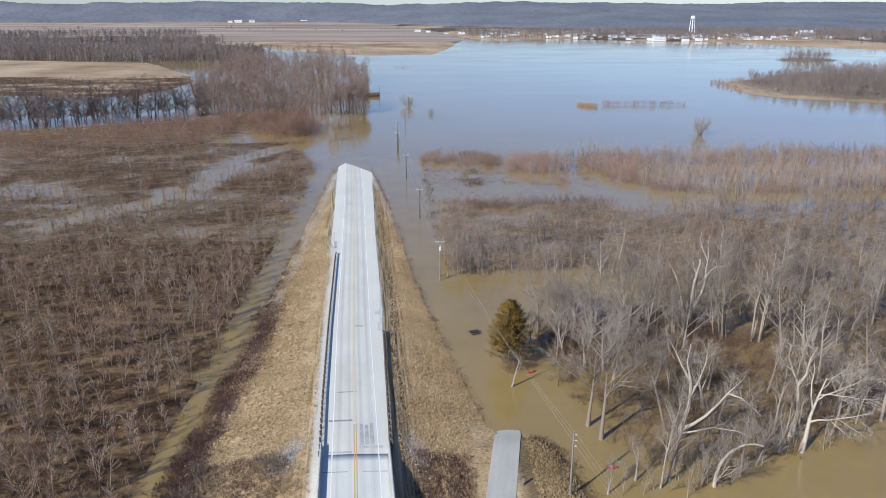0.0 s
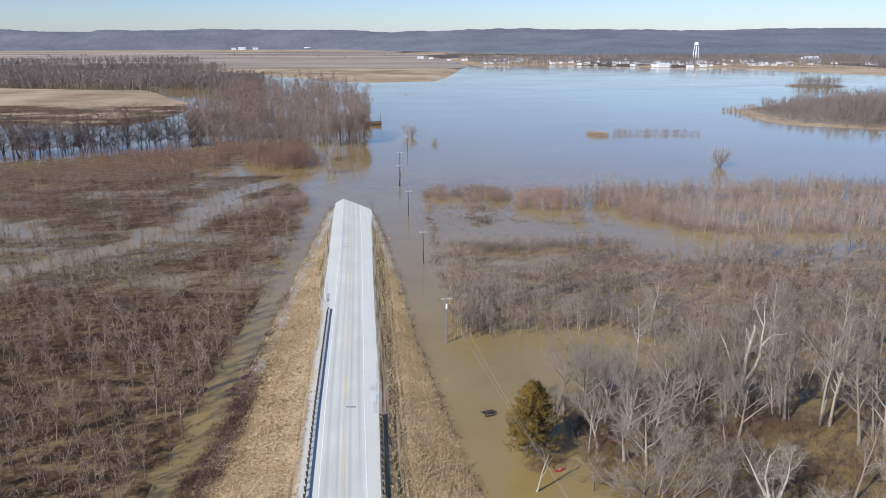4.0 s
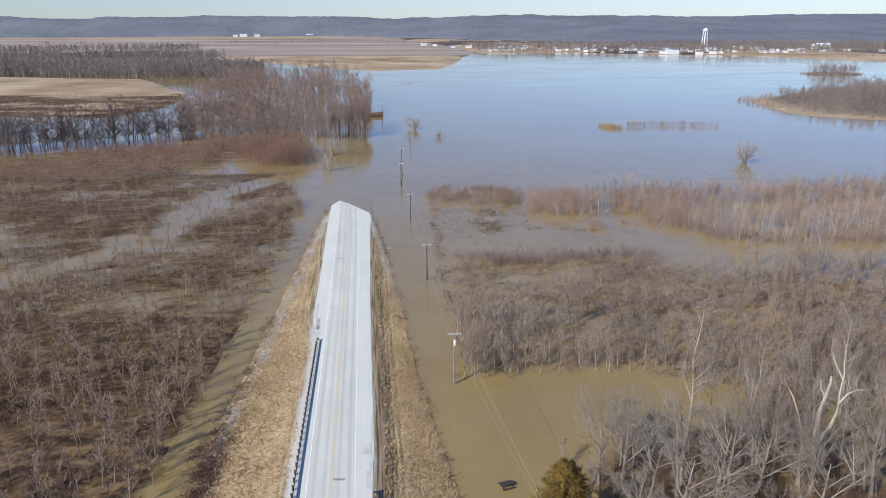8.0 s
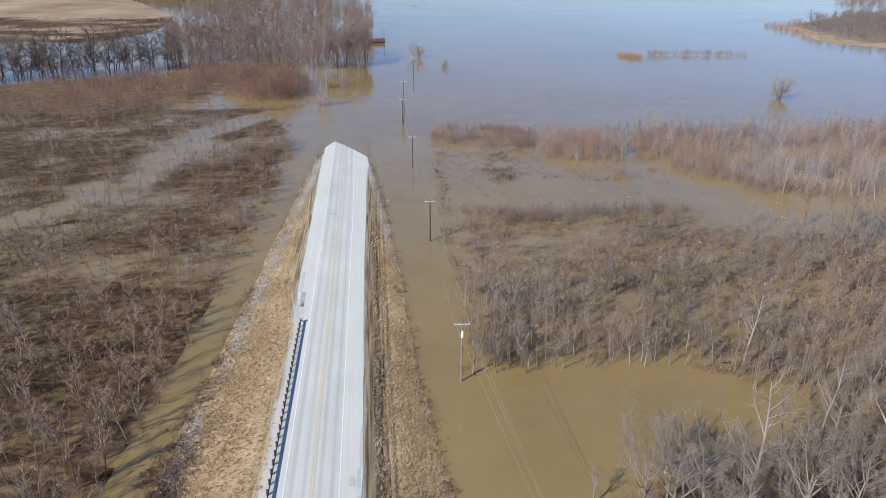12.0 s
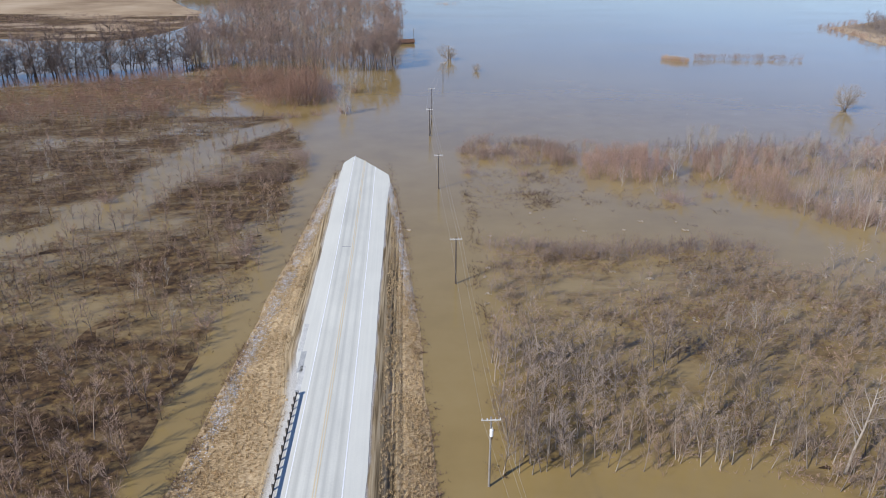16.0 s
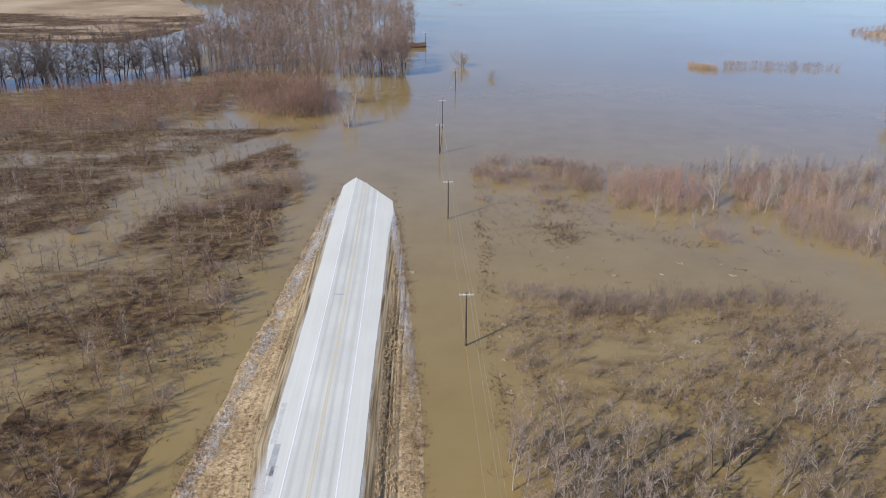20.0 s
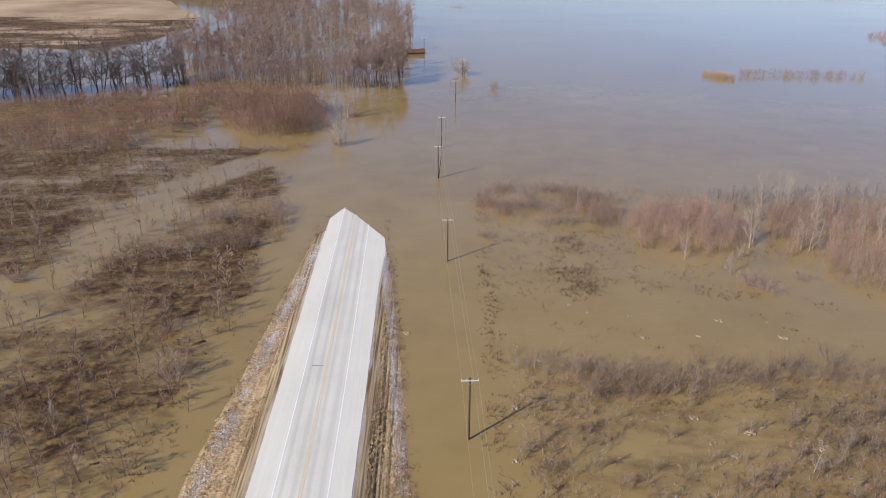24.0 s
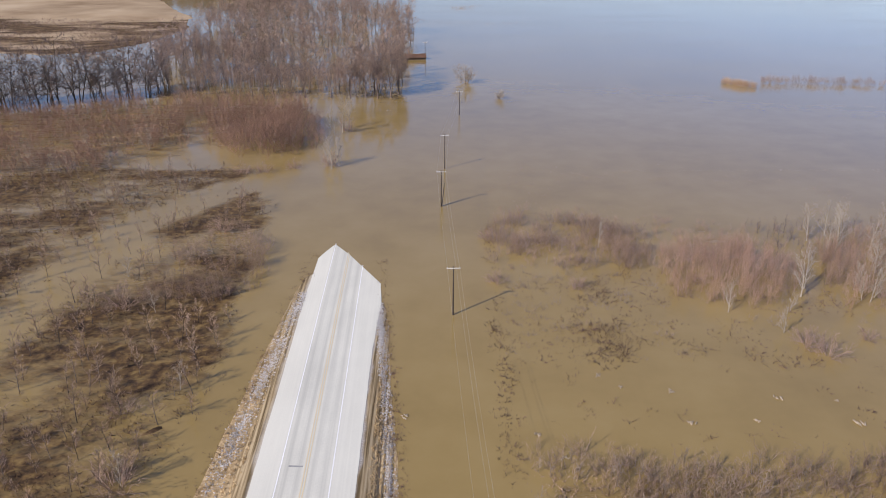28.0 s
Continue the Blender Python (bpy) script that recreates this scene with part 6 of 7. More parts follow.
SPREADING = ((((0, 0, -0.4), (0.6, 0.2, 2.6), (1.2, 0.2, 5.6), (1.3, 0.4, 8.0), (1.1, 0.3, 10.4), (0.3, 0.5, 13.4), (0.5, 0.4, 16.6)), 0.44, 0.07),
             (((0.5, 0, 1.6), (2.2, -0.6, 3.2), (3.8, -1.0, 5.0), (5.6, -1.2, 7.8), (6.8, -1.0, 9.6), (8.4, -1.2, 11.8)), 0.32, 0.06),
             (((6.6, -1.0, 9.3), (8.4, -1.6, 9.0), (9.9, -1.8, 8.0), (11.6, -2.0, 6.4)), 0.14, 0.04),
             (((1.1, 0.3, 10.2), (-0.4, 0.8, 12.6), (-1.5, 1.0, 14.8), (-2.8, 1.2, 17.0)), 0.20, 0.04),
             (((0.6, -0.1, 0.9), (2.8, -1.0, 2.2), (4.9, -1.6, 3.4), (8.6, -2.0, 3.3), (11.0, -2.2, 2.4)), 0.15, 0.04),
             (((1.3, 0.3, 7.6), (2.6, 1.4, 10.0), (3.4, 2.0, 12.6), (3.6, 2.4, 15.0)), 0.2, 0.05))
boughs_tree("sycamore", 42.9, 100.9, -12, M_SYCAMORE, M_PALE, "low-forked white-barked tree with wide crooked boughs", SPREADING, sprays(SPREADING, 615, 4))
LEANING = ((((0, 0, -0.4), (-0.6, 0, 2.2), (-1.3, 0.1, 4.6), (-2.0, 0, 7.0), (-2.7, 0.2, 9.3), (-4.0, 0.2, 12.8), (-5.2, 0.4, 15.8)), 0.26, 0.06),
           (((-2.6, 0.2, 9.1), (-1.9, 0.6, 12.0), (-2.0, 0.8, 14.0), (-2.6, 0.8, 16.6)), 0.16, 0.04),
           (((-3.3, 0.2, 10.8), (-5.0, -0.6, 12.2), (-6.4, -0.8, 14.0)), 0.12, 0.03))
boughs_tree("tree", 41.3, 101.6, -12, M_TRUNK, M_CROWN, "slender grey tree leaning away from its forked neighbour", LEANING, sprays(LEANING, 616, 6))
Y_FORK = ((((0, 0, -0.4), (0.4, 0.1, 2.4), (0.6, 0, 5.0), (0.3, 0.1, 7.4), (0.0, 0.2, 9.7), (-1.2, 0.2, 12.2), (-2.0, 0.4, 14.3), (-1.8, 0.5, 16.2)), 0.38, 0.07),
          (((0.0, 0.2, 9.5), (0.9, 0, 11.6), (1.1, 0.2, 14.0), (1.9, 0.3, 16.4)), 0.24, 0.05),
          (((-1.1, 0.2, 12.0), (-2.4, -0.5, 13.0), (-3.6, -0.8, 14.8)), 0.12, 0.03))
boughs_tree("tree", 61.2, 100.1, -18, M_SYCAMORE, M_PALE, "white-barked tree whose trunk parts into two upright boughs", Y_FORK, sprays(Y_FORK, 617, 4))
tree_f = placed(tree("tree", 606, 19, 0.26, SLIM, M_TRUNK, M_CROWN, "slim bare tree with upright twigs"), 37.7, 139.0, -0.3, 0, 1.0)
tree_g = placed(tree("tree", 607, 18, 0.24, SLIM, M_PALE, M_CROWN, "slim pale-barked bare tree"), 70.8, 135.2, -0.3, 0, 1.0)
placed(tree("dead_tree", 611, 8.5, 0.2, SNAG, M_PALE, M_CROWN, "small pale dead tree leaning in muddy water", lean=0.2), 17.9, 118.5, -0.3, 0, 1.0)
placed(tree("tree", 612, 9, 0.28, FORKED, M_PALE, M_CROWN, "bent bare tree at the river's edge", lean=0.5), 43.4, 88.2, -0.3, -30, 0.7)
tree_j = placed(tree("tree", 613, 12, 0.32, ((3, 8, 0.7, 0.95, 0.06, 0.04, 0.30), (5, 9, 0.6, 0.40, 0.12, 0.06, 0.22), (2, 8, 0.6, 0.5, 0.12, 0.05, 0.15), (1, 7, 0.6, 0.6, 0.1, 0.02, 0.1), (1, 0, 0, 0, 0.1, 0.0, 0)), M_PALE, M_CROWN, "wide bare tree whose pale boughs fan upwards"), 43.0, 138.5, -0.3, 0, 1.0)
kinds = (tree_a, tree_b, tree_c, tree_f, tree_j, tree_g)
GROVE_RIVER = ((57.1, 95.8, 2, 0.85), (64.8, 103.8, 5, 0.6), (41.8, 88.2, 2, 0.5), (27.6, 86.6, 2, 0.45), (35.7, 87.7, 5, 0.75), (37.0, 89.0, 3, 1.0), (32.5, 89.5, 2, 0.55), (48.5, 90.0, 5, 0.6), (52.0, 92.5, 3, 0.65), (54.5, 98.0, 3, 0.8), (59.0, 101.0, 5, 0.8), (40.0, 97.0, 5, 0.7), (50.0, 103.0, 3, 0.75))
GROVE_FRONT = ((26.9, 141.6, 0, 0.78), (24.5, 136.5, 4, 0.6), (31.0, 143.5, 4, 0.8), (33.5, 138.0, 0, 0.7), (36.0, 145.0, 4, 0.85), (30.0, 134.5, 3, 0.6), (22.0, 146.0, 2, 0.42), (28.4, 128.6, 5, 0.62), (39.2, 141.5, 5, 1.2), (33.5, 146.0, 3, 0.8), (36.2, 117.0, 2, 0.55))
GROVE_HEART = ((47.0, 143.0, 4, 0.95), (52.5, 141.0, 0, 0.75), (41.0, 134.0, 4, 0.75), (55.5, 133.0, 4, 0.8), (49.5, 139.0, 4, 0.85), (53.5, 145.0, 0, 0.72), (46.5, 147.5, 3, 0.95), (57.5, 139.0, 4, 0.8), (46.8, 116.0, 2, 0.6), (53.8, 115.6, 2, 0.68), (57.0, 158.0, 5, 0.85))
GROVE_EAST = ((65.2, 136.6, 1, 0.9), (66.4, 137.6, 2, 1.15), (72.4, 135.0, 5, 1.15), (73.4, 136.4, 5, 1.05), (74.0, 128.8, 3, 1.15), (84.4, 140.3, 2, 0.9), (80.0, 131.0, 4, 1.0), (90.0, 136.0, 0, 0.8), (68.0, 100.0, 3, 1.0), (72.0, 106.0, 4, 0.9), (79.0, 104.0, 5, 1.1), (84.0, 116.0, 3, 1.05), (64.0, 114.0, 3, 0.9), (75.0, 117.0, 5, 1.0), (92.0, 110.0, 0, 0.8), (98.0, 122.0, 4, 1.0), (104.0, 146.0, 3, 1.1), (66.0, 156.0, 3, 1.0), (74.0, 160.0, 5, 1.05), (82.0, 152.0, 4, 0.9), (96.0, 158.0, 0, 0.7), (112.0, 164.0, 3, 1.1))
# x, y, kind of tree and size of the trees that can be told apart
rt = rng_of(620)
for x, y, k, s in GROVE_RIVER + GROVE_FRONT + GROVE_HEART + GROVE_EAST:
    copy_thing(kinds[k], pose(x, y, -0.3, rt.uniform(-3, 3), rt.uniform(-3, 3), rt.uniform(0, 360)) @ Matrix.Scale(s / kinds[k].scale[0], 4))

for i in range(90):
    x, y = rt.uniform(30, 132), rt.uniform(100, 178)
    if y > (124 if x < 62 else 96 + 0.25 * (x - 62)) and abs(x) < 0.64 * y + 30 and not (x < 52 and y > 152):
        k = int(rt.choice((2, 3, 3, 5, 5, 4)))
        copy_thing(kinds[k], pose(x, y, -0.3, rt.uniform(-4, 4), rt.uniform(-4, 4), rt.uniform(0, 360)) @ Matrix.Scale(rt.uniform(0.5, 0.95) / kinds[k].scale[0], 4))

# tree bent into an arch over the water
arch = tagged(empty("arched_tree", 43.6, 87.6, -0.3, 12), "pale bare tree bent over into an arch above muddy water", "tree", "trees in the flooded grove")
bow = [(5.2 * (1 - math.cos(a)), 0.5 * math.sin(2 * a), 6.6 * math.sin(a)) for a in np.linspace(0, 1.95, 12)]
ring = [(*bow[i], *bow[i + 1], 0.27 - 0.015 * i, 0.255 - 0.015 * i) for i in range(11)]
part_np("trunk", *pipe(ring, 8), M_SYCAMORE, arch, soft=True)
ra, twigs_of = rng_of(626), [[], [], []]
for i in range(34):
    p = np.array(bow[int(ra.integers(2, 12))])
    limb(ra, twigs_of, p, np.array([ra.normal() * 0.6, ra.normal() * 0.6, 0.8]), ra.uniform(1.2, 3.4), 0.05, 0, ((2, 6, 0.6, 0.6, 0.15, 0.05, 0.2), (1, 5, 0.6, 0.6, 0.1, 0.0, 0.1), (1, 0, 0, 0, 0.1, 0, 0)), 0.018)
part_np("crown", *skin(twigs_of, (3, 3, 1)), M_CROWN, arch)

# oak that keeps its dead leaves
oak = placed(tree("oak", 631, 9, 0.16, SLIM, M_TRUNK, M_CROWN, "young oak holding rusty dead leaves"), 58.8, 151.0, -0.3, 0, 1.25)
ro = rng_of(632)
q = ro.normal(size=(900, 3)) * [1.5, 1.5, 1.7] + [0, 0, 6.0]
e = ro.normal(size=(900, 3)) * 0.13
part_np("leaves", *tubes(np.concatenate([q, q + e, np.full((900, 1), 0.07), np.zeros((900, 1))], 1), 3), M_OAKLEAF, oak, "rusty dead leaves")


def cedar(x, y, height, width):
    top = tagged(empty("cedar", x, y, 0), "dense olive-green cedar standing in muddy flood water", "evergreen tree")
    r = rng_of(640)
    bm = bmesh.new()
    rod(bm, (0, 0, -0.5), (0, 0, height * 0.9), 0.22, 0.04, 8)
    part("trunk", bm, M_TRUNK, top)
    S, sprays = [], []
    for i in range(330):
        k = r.random() ** 0.8
        z = 1.3 + (height - 1.5) * k
        reach = width / 2 * (1 - k) ** 0.6 * r.uniform(0.55, 1.15) + 0.3
        a = r.uniform(0, 2 * np.pi)
        b = np.array([math.cos(a), math.sin(a), 0.45])
        p0, p1 = np.array([0, 0, z - 0.3 * reach]), np.array([0, 0, z - 0.3 * reach]) + b * reach
        S.append((*p0, *p1, 0.035, 0.01))
        for j in range(26):
            c = p0 + (p1 - p0) * r.uniform(0.35, 1.05) + r.normal(size=3) * 0.17
            d = b * 0.35 + r.normal(size=3) * 0.28 + np.array([0, 0, 0.16])
            sprays.append((*c, *(c + d * r.uniform(0.7, 1.2)), r.uniform(0.05, 0.10), 0))
    part_np("bough", *tubes(S, 3), M_TRUNK, top)
    part_np("foliage", *tubes(sprays, 3), M_CEDAR, top, "olive-green scaly sprays")
    return top


cedar(18.8, 128.2, 12.8, 9.6)
x, y, r = seeds(18.0, 22.5, 123.5, 127.5, 1.1, lambda a, b: 0.6 + 0 * a, 645)
spread_out("cedar_brambles", bush_shapes, x, y, np.full(len(x), -0.3), r.uniform(0.7, 1.25, len(x)), 646, M_BRAMBLE, "tangle of purplish brambles at the cedar's foot", "brambles")

# undergrowth of the grove
x, y, r = seeds(18, 135, 86, 185, 2.5, lambda a, b: in_view(a, b) * (inside([(24, 118), (33, 92), (38, 84), (46, 87), (64, 96), (80, 103), (140, 130), (140, 195), (95, 190), (62, 172), (50, 158), (26, 152)], a, b) > 0) * (0.2 + 0.45 * smooth(a, 34, 50)) * smooth(fbm(a, b, 16, 99), 0.34, 0.54), 650)
spread_out("grove_undergrowth", sapling_shapes, x, y, stand_z(x, y), r.uniform(0.6, 1.35, len(x)), 651, M_ROWTREE, "bare saplings crowding between the taller flooded trees", "saplings")
x, y, r = seeds(20, 120, 86, 165, 2.4, lambda a, b: (inside([(26, 118), (34, 92), (39, 85), (46, 88), (64, 97), (80, 105), (120, 130), (120, 170), (50, 155), (28, 146)], a, b) > 0) * np.clip(0.2 + 0.35 * (b < 101) + 0.6 * smooth(fbm(a, b, 12, 66), 0.4, 0.55) + 0.45 * smooth(b, 130, 136) * (1 - smooth(b, 148, 156)), 0, 1), 652)
spread_out("grove_brush", bush_shapes, x, y, stand_z(x, y), r.uniform(0.8, 1.6, len(x)), 653, M_UNDER, "dark brush under the flooded trees", "brush")

x, y, r = seeds(25, 66, 124, 151, 1.9, lambda a, b: 0.8 * smooth(a - 25, 0, 4) * smooth(b, 124, 132) * (1 - smooth(b, 145, 151)) * (0.35 + 0.65 * smooth(fbm(a, b, 8, 37), 0.36, 0.54)), 657)
spread_out("grove_brush", bush_shapes, x, y, stand_z(x, y), r.uniform(0.8, 1.7, len(x)), 658, M_BRAMBLE, "dark tangled brush crowding round the grove's trunks", "brush")
x, y, r = seeds(38, 90, 98, 126, 2.3, lambda a, b: 0.6 * in_view(a, b) * smooth(b - on(((38, 101), (62, 100), (90, 110)), a), 0, 3) * (0.25 + 0.75 * smooth(fbm(a, b, 8, 55), 0.38, 0.54)), 659)
spread_out("grove_brush", bush_shapes, x, y, stand_z(x, y), r.uniform(0.7, 1.6, len(x)), 660, M_BRAMBLE, "dark tangled brush between the flooded grove's white trunks", "brush")
# tangle along the river's edge
x, y, r = seeds(29, 70, 84, 104, 1.9, lambda a, b: 0.75 * smooth(b - on(((29, 84), (40, 85), (50, 89), (62, 94), (70, 97)), a), 0, 1.5) * (1 - smooth(b - on(((29, 92), (40, 97), (50, 101), (62, 103), (70, 104)), a), -3, 1)) * (0.3 + smooth(fbm(a, b, 7, 48), 0.38, 0.55)), 655)
spread_out("river_edge_tangle", sapling_shapes, x, y, np.full(len(x), -0.4), r.uniform(0.5, 1.25, len(x)), 656, M_CROWN, "pale tangle of bare saplings hanging over the river's edge", "saplings", None, M_PALE, 18)

# trees that stand alone
lone = placed(tree("lone_tree", 661, 9.5, 0.13, ((3, 12, 0.75, 0.42, 0.08, 0.02, 0.18), (2, 9, 0.7, 0.55, 0.12, 0.02, 0.12), (1, 8, 0.7, 0.6, 0.1, 0, 0.05), (1, 0, 0, 0, 0.1, 0, 0)), M_TRUNK, M_PALE, "small bare tree alone in the flood water", stems=7, fan=0.6, group="", thin=0.013), -0.2, 524.5, -0.2, 0, 1.0)
copy_thing(lone, pose(161.7, 397.2, -0.3, 0, 0, 80) @ Matrix.Scale(1.22, 4))["label"] = "bare round tree alone at the edge of open water"
copy_thing(lone, pose(13.9, 489.0, -0.4, 0, 0, 140) @ Matrix.Scale(0.5, 4))["label"] = "low bare shrub alone in open water"
edge = placed(tree("edge_tree", 664, 21.0, 0.30, TALL, M_ROWTREE, M_WOODS, "tall bare tan tree at the corner of the flooded woods", group="trees at the woods' edge", thin=0.04), -33.0, 489.0, -0.2, 0, 1.0)
for x, y, s in ((-38.5, 486.5, 0.85), (-44.0, 487.5, 0.95), (-30.5, 497.0, 0.9), (-31.5, 507.0, 0.95), (-50.5, 486.0, 0.8), (-32.5, 518.0, 1.0), (-41.0, 494.0, 1.0), (-59.0, 487.0, 0.9), (-33.5, 530.0, 0.95), (-70.0, 486.5, 0.85), (-35.0, 545.0, 1.0), (-84.0, 487.0, 0.95)):
    copy_thing(edge, pose(x, y, -0.2, 0, 0, 47 * x) @ Matrix.Scale(s, 4))
birch = placed(tree("young_birch", 671, 6.0, 0.075, TWIGGY, M_PALE, M_PALE, "young pale-barked tree standing out from the flooded scrub", group="pale young trees", thin=0.012), -43.6, 246.6, -0.3, 0, 1.0)
birch2 = placed(tree("young_birch", 674, 6.4, 0.08, TWIGGY, M_PALE, M_PALE, "slender pale young tree with upright twigs in flood water", group="pale young trees", thin=0.012), -43.8, 268.0, -0.3, 0, 0.9)
rb = rng_of(675)
spots = [(-44.5, 428.0, 2.2), (-43.0, 434.0, 1.8), (-46.5, 424.0, 1.7), (-40.5, 384.5, 1.8), (-38.8, 387.0, 1.5), (-42.2, 386.5, 1.4), (57.6, 289.6, 0.9), (66.5, 304.0, 1.7), (68.5, 307.5, 1.5), (50.0, 297.0, 1.1), (30.5, 327.0, 1.0), (62.0, 298.0, 0.8), (-48.0, 214.0, 0.9), (-52.0, 160.0, 1.0), (-46.0, 128.0, 1.05), (-60.0, 118.0, 1.1), (-55.5, 232.0, 0.9), (-70.0, 190.0, 1.0), (-88.0, 205.0, 1.1), (-66.0, 146.0, 1.0), (-64.5, 410.0, 1.1), (-120.0, 395.0, 1.3), (-104.0, 402.0, 1.2)]
for i in range(26):
    spots.append((rb.uniform(-120, -44), rb.uniform(95, 330), rb.uniform(0.7, 1.05)))
for i in range(6):
    spots.append((rb.uniform(12, 75), rb.uniform(178, 240), rb.uniform(0.65, 1.0)))
for i in range(80):
    x = rb.uniform(74, 190)
    spots.append((x, rb.uniform(298, 340) + (x - 74) * 0.05, rb.uniform(0.9, 1.5)))
for i, (x, y, s) in enumerate(spots):
    copy_thing((birch, birch2)[i % 2], pose(x, y, -0.25, 0, 0, rb.uniform(0, 360)) @ Matrix.Scale(s / (birch, birch2)[i % 2].scale[0], 4))
shrub = placed(tree("round_shrub", 681, 4.2, 0.05, ((2, 8, 0.6, 0.55, 0.12, 0.02, 0.15), (1, 10, 0.6, 0.55, 0.12, 0, 0.15), (1, 0, 0, 0, 0.1, 0, 0)), M_TAN_WILLOW, M_TAN_WILLOW, "rounded bare shrub standing in muddy water", "shrub", 14, 0.9, 0.2, "round shrubs in the water"), 62.3, 282.4, -0.3, 0, 1.0)
for x, y, s in ((-43.9, 246.0, 1.35), (-42.6, 215.0, 0.9), (-64.5, 294.5, 1.25), (-58.0, 333.0, 1.1), (-43.4, 431.0, 1.1), (-41.8, 388.0, 1.05), (60.0, 285.5, 0.9), (71.5, 288.0, 0.6), (5.5, 331.0, 0.75), (6.8, 308.0, 0.7), (-52.0, 384.0, 0.8), (-60.0, 380.0, 0.9), (-66.0, 378.0, 0.9), (17.0, 330.0, 0.8), (23.0, 306.0, 0.7), (-50.0, 262.0, 0.8), (-47.0, 300.0, 0.8), (-90.0, 281.0, 1.0)):
    copy_thing(shrub, pose(x, y, -0.3, 0, 0, rb.uniform(0, 360)) @ Matrix.Scale(s, 4))


# ---- things in the water and on the bank ----
def drift(seed, size, x, y, label):
    """A small raft of bleached branches."""
    r = rng_of(seed)
    top = tagged(empty("driftwood", x, y, 0), label, "driftwood", "drift in the flood")
    for i in range(8):
        a = r.uniform(0, np.pi)
        c = r.normal(size=2) * 0.32 * size
        h = np.array([math.cos(a), math.sin(a)]) * r.uniform(0.14, 0.34) * size
        run = [(c[0] - h[0], c[1] - h[1], r.uniform(-0.05, 0.1), c[0], c[1], r.uniform(0.05, 0.2), r.uniform(0.06, 0.14) * size, 0.09 * size)]
        run.append((*run[0][3:6], c[0] + h[0], c[1] + h[1] + 0.1 * size, r.uniform(0.0, 0.3), 0.09 * size, 0.03 * size))
        part_np("branch", *pipe(run, 6), M_DEBRIS, top)
    return top


for i, (x, y, s) in enumerate(((14.4, 254.2, 0.8), (25.0, 271.4, 0.5), (32.8, 270.4, 0.8), (33.8, 262.6, 0.9), (48.9, 269.4, 0.9), (58.0, 263.6, 1.2), (57.6, 269.0, 0.5), (11.1, 259.0, 0.6), (9.4, 229.0, 0.9), (8.9, 224.5, 0.6), (10.6, 196.0, 0.6), (39.0, 231.0, 1.0), (47.0, 219.0, 1.0), (29.0, 223.0, 0.8), (-31.7, 463.4, 0.9), (9.0, 236.5, 0.7), (-8.2, 262.5, 0.8), (9.6, 241.0, 1.2), (9.9, 219.5, 0.8), (43.0, 236.0, 1.2), (51.0, 233.0, 1.0), (36.0, 239.5, 0.9), (66.0, 231.0, 1.1), (80.0, 238.0, 1.3), (93.0, 246.0, 1.2), (73.0, 224.0, 0.9), (22.0, 274.5, 0.6), (43.5, 263.5, 0.7))):
    drift(700 + i, s, x, y, "bleached driftwood and foam caught in the flood")
x, y, r = seeds(45, 190, 382, 396, 1.0, lambda a, b: 0.6 * np.exp(-((b - on(((60, 386), (100, 389), (150, 392)), a)) / 0.7) ** 2), 720)
spread_out("drift_line", low_bush, x, y, np.full(len(x), -0.1), r.uniform(0.3, 0.7, len(x)), 721, M_DEBRIS, "thin line of pale drift along open water", "drift")


def kayak(x, y, turn, label):
    bm = bmesh.new()
    bmesh.ops.create_uvsphere(bm, u_segments=20, v_segments=12, radius=1.0)
    for v in bm.verts:
        v.co = (v.co.x * 1.05, v.co.y * 0.30 * (1 - 0.25 * abs(v.co.x)), v.co.z * 0.24 + 0.10 * v.co.x ** 2)
    hull = part("red_boat", bm, M_RED)
    hull.matrix_world = pose(x, y, 0.12, 8, 0, turn)
    bm = bmesh.new()
    bmesh.ops.create_cone(bm, cap_ends=True, segments=16, radius1=0.26, radius2=0.24, depth=0.05, matrix=pose(-0.1, 0, 0.245) @ Matrix.Diagonal((1.2, 0.85, 1, 1)))
    part("cockpit", bm, M_TAR, hull, "dark open cockpit")
    return tagged(hull, label, "boat", "red boats adrift")


kayak(22.6, 123.6, 25, "small red plastic boat adrift beside a dead tree")
kayak(29.8, 92.8, -10, "small red and white boat caught among flooded trees")
kayak(33.5, 131.5, 15, "faded red boat half hidden under bare trees")

table = tagged(empty("picnic_table", 13.2, 141.9, -0.25, 20), "dark wet picnic table half under flood water", "table")
for i in range(4):
    bm = bmesh.new()
    box(bm, 0, -0.36 + 0.24 * i, 0.78, 2.1, 0.22, 0.05, 0, 0.008)
    part("tabletop_board", bm, M_DARKWOOD, table)
for s in (-1, 1):
    bm = bmesh.new()
    box(bm, 0, s * 0.85, 0.46, 2.1, 0.28, 0.05, 0, 0.008)
    part("seat_board", bm, M_DARKWOOD, table)
    bm = bmesh.new()
    rod(bm, (s * 0.75, -0.8, -0.3), (s * 0.75, -0.2, 0.77), 0.06, 0.06, 6)
    rod(bm, (s * 0.75, 0.8, -0.3), (s * 0.75, 0.2, 0.77), 0.06, 0.06, 6)
    box(bm, s * 0.75, 0, 0.42, 0.05, 1.9, 0.1)
    part("leg_frame", bm, M_DARKWOOD, table)

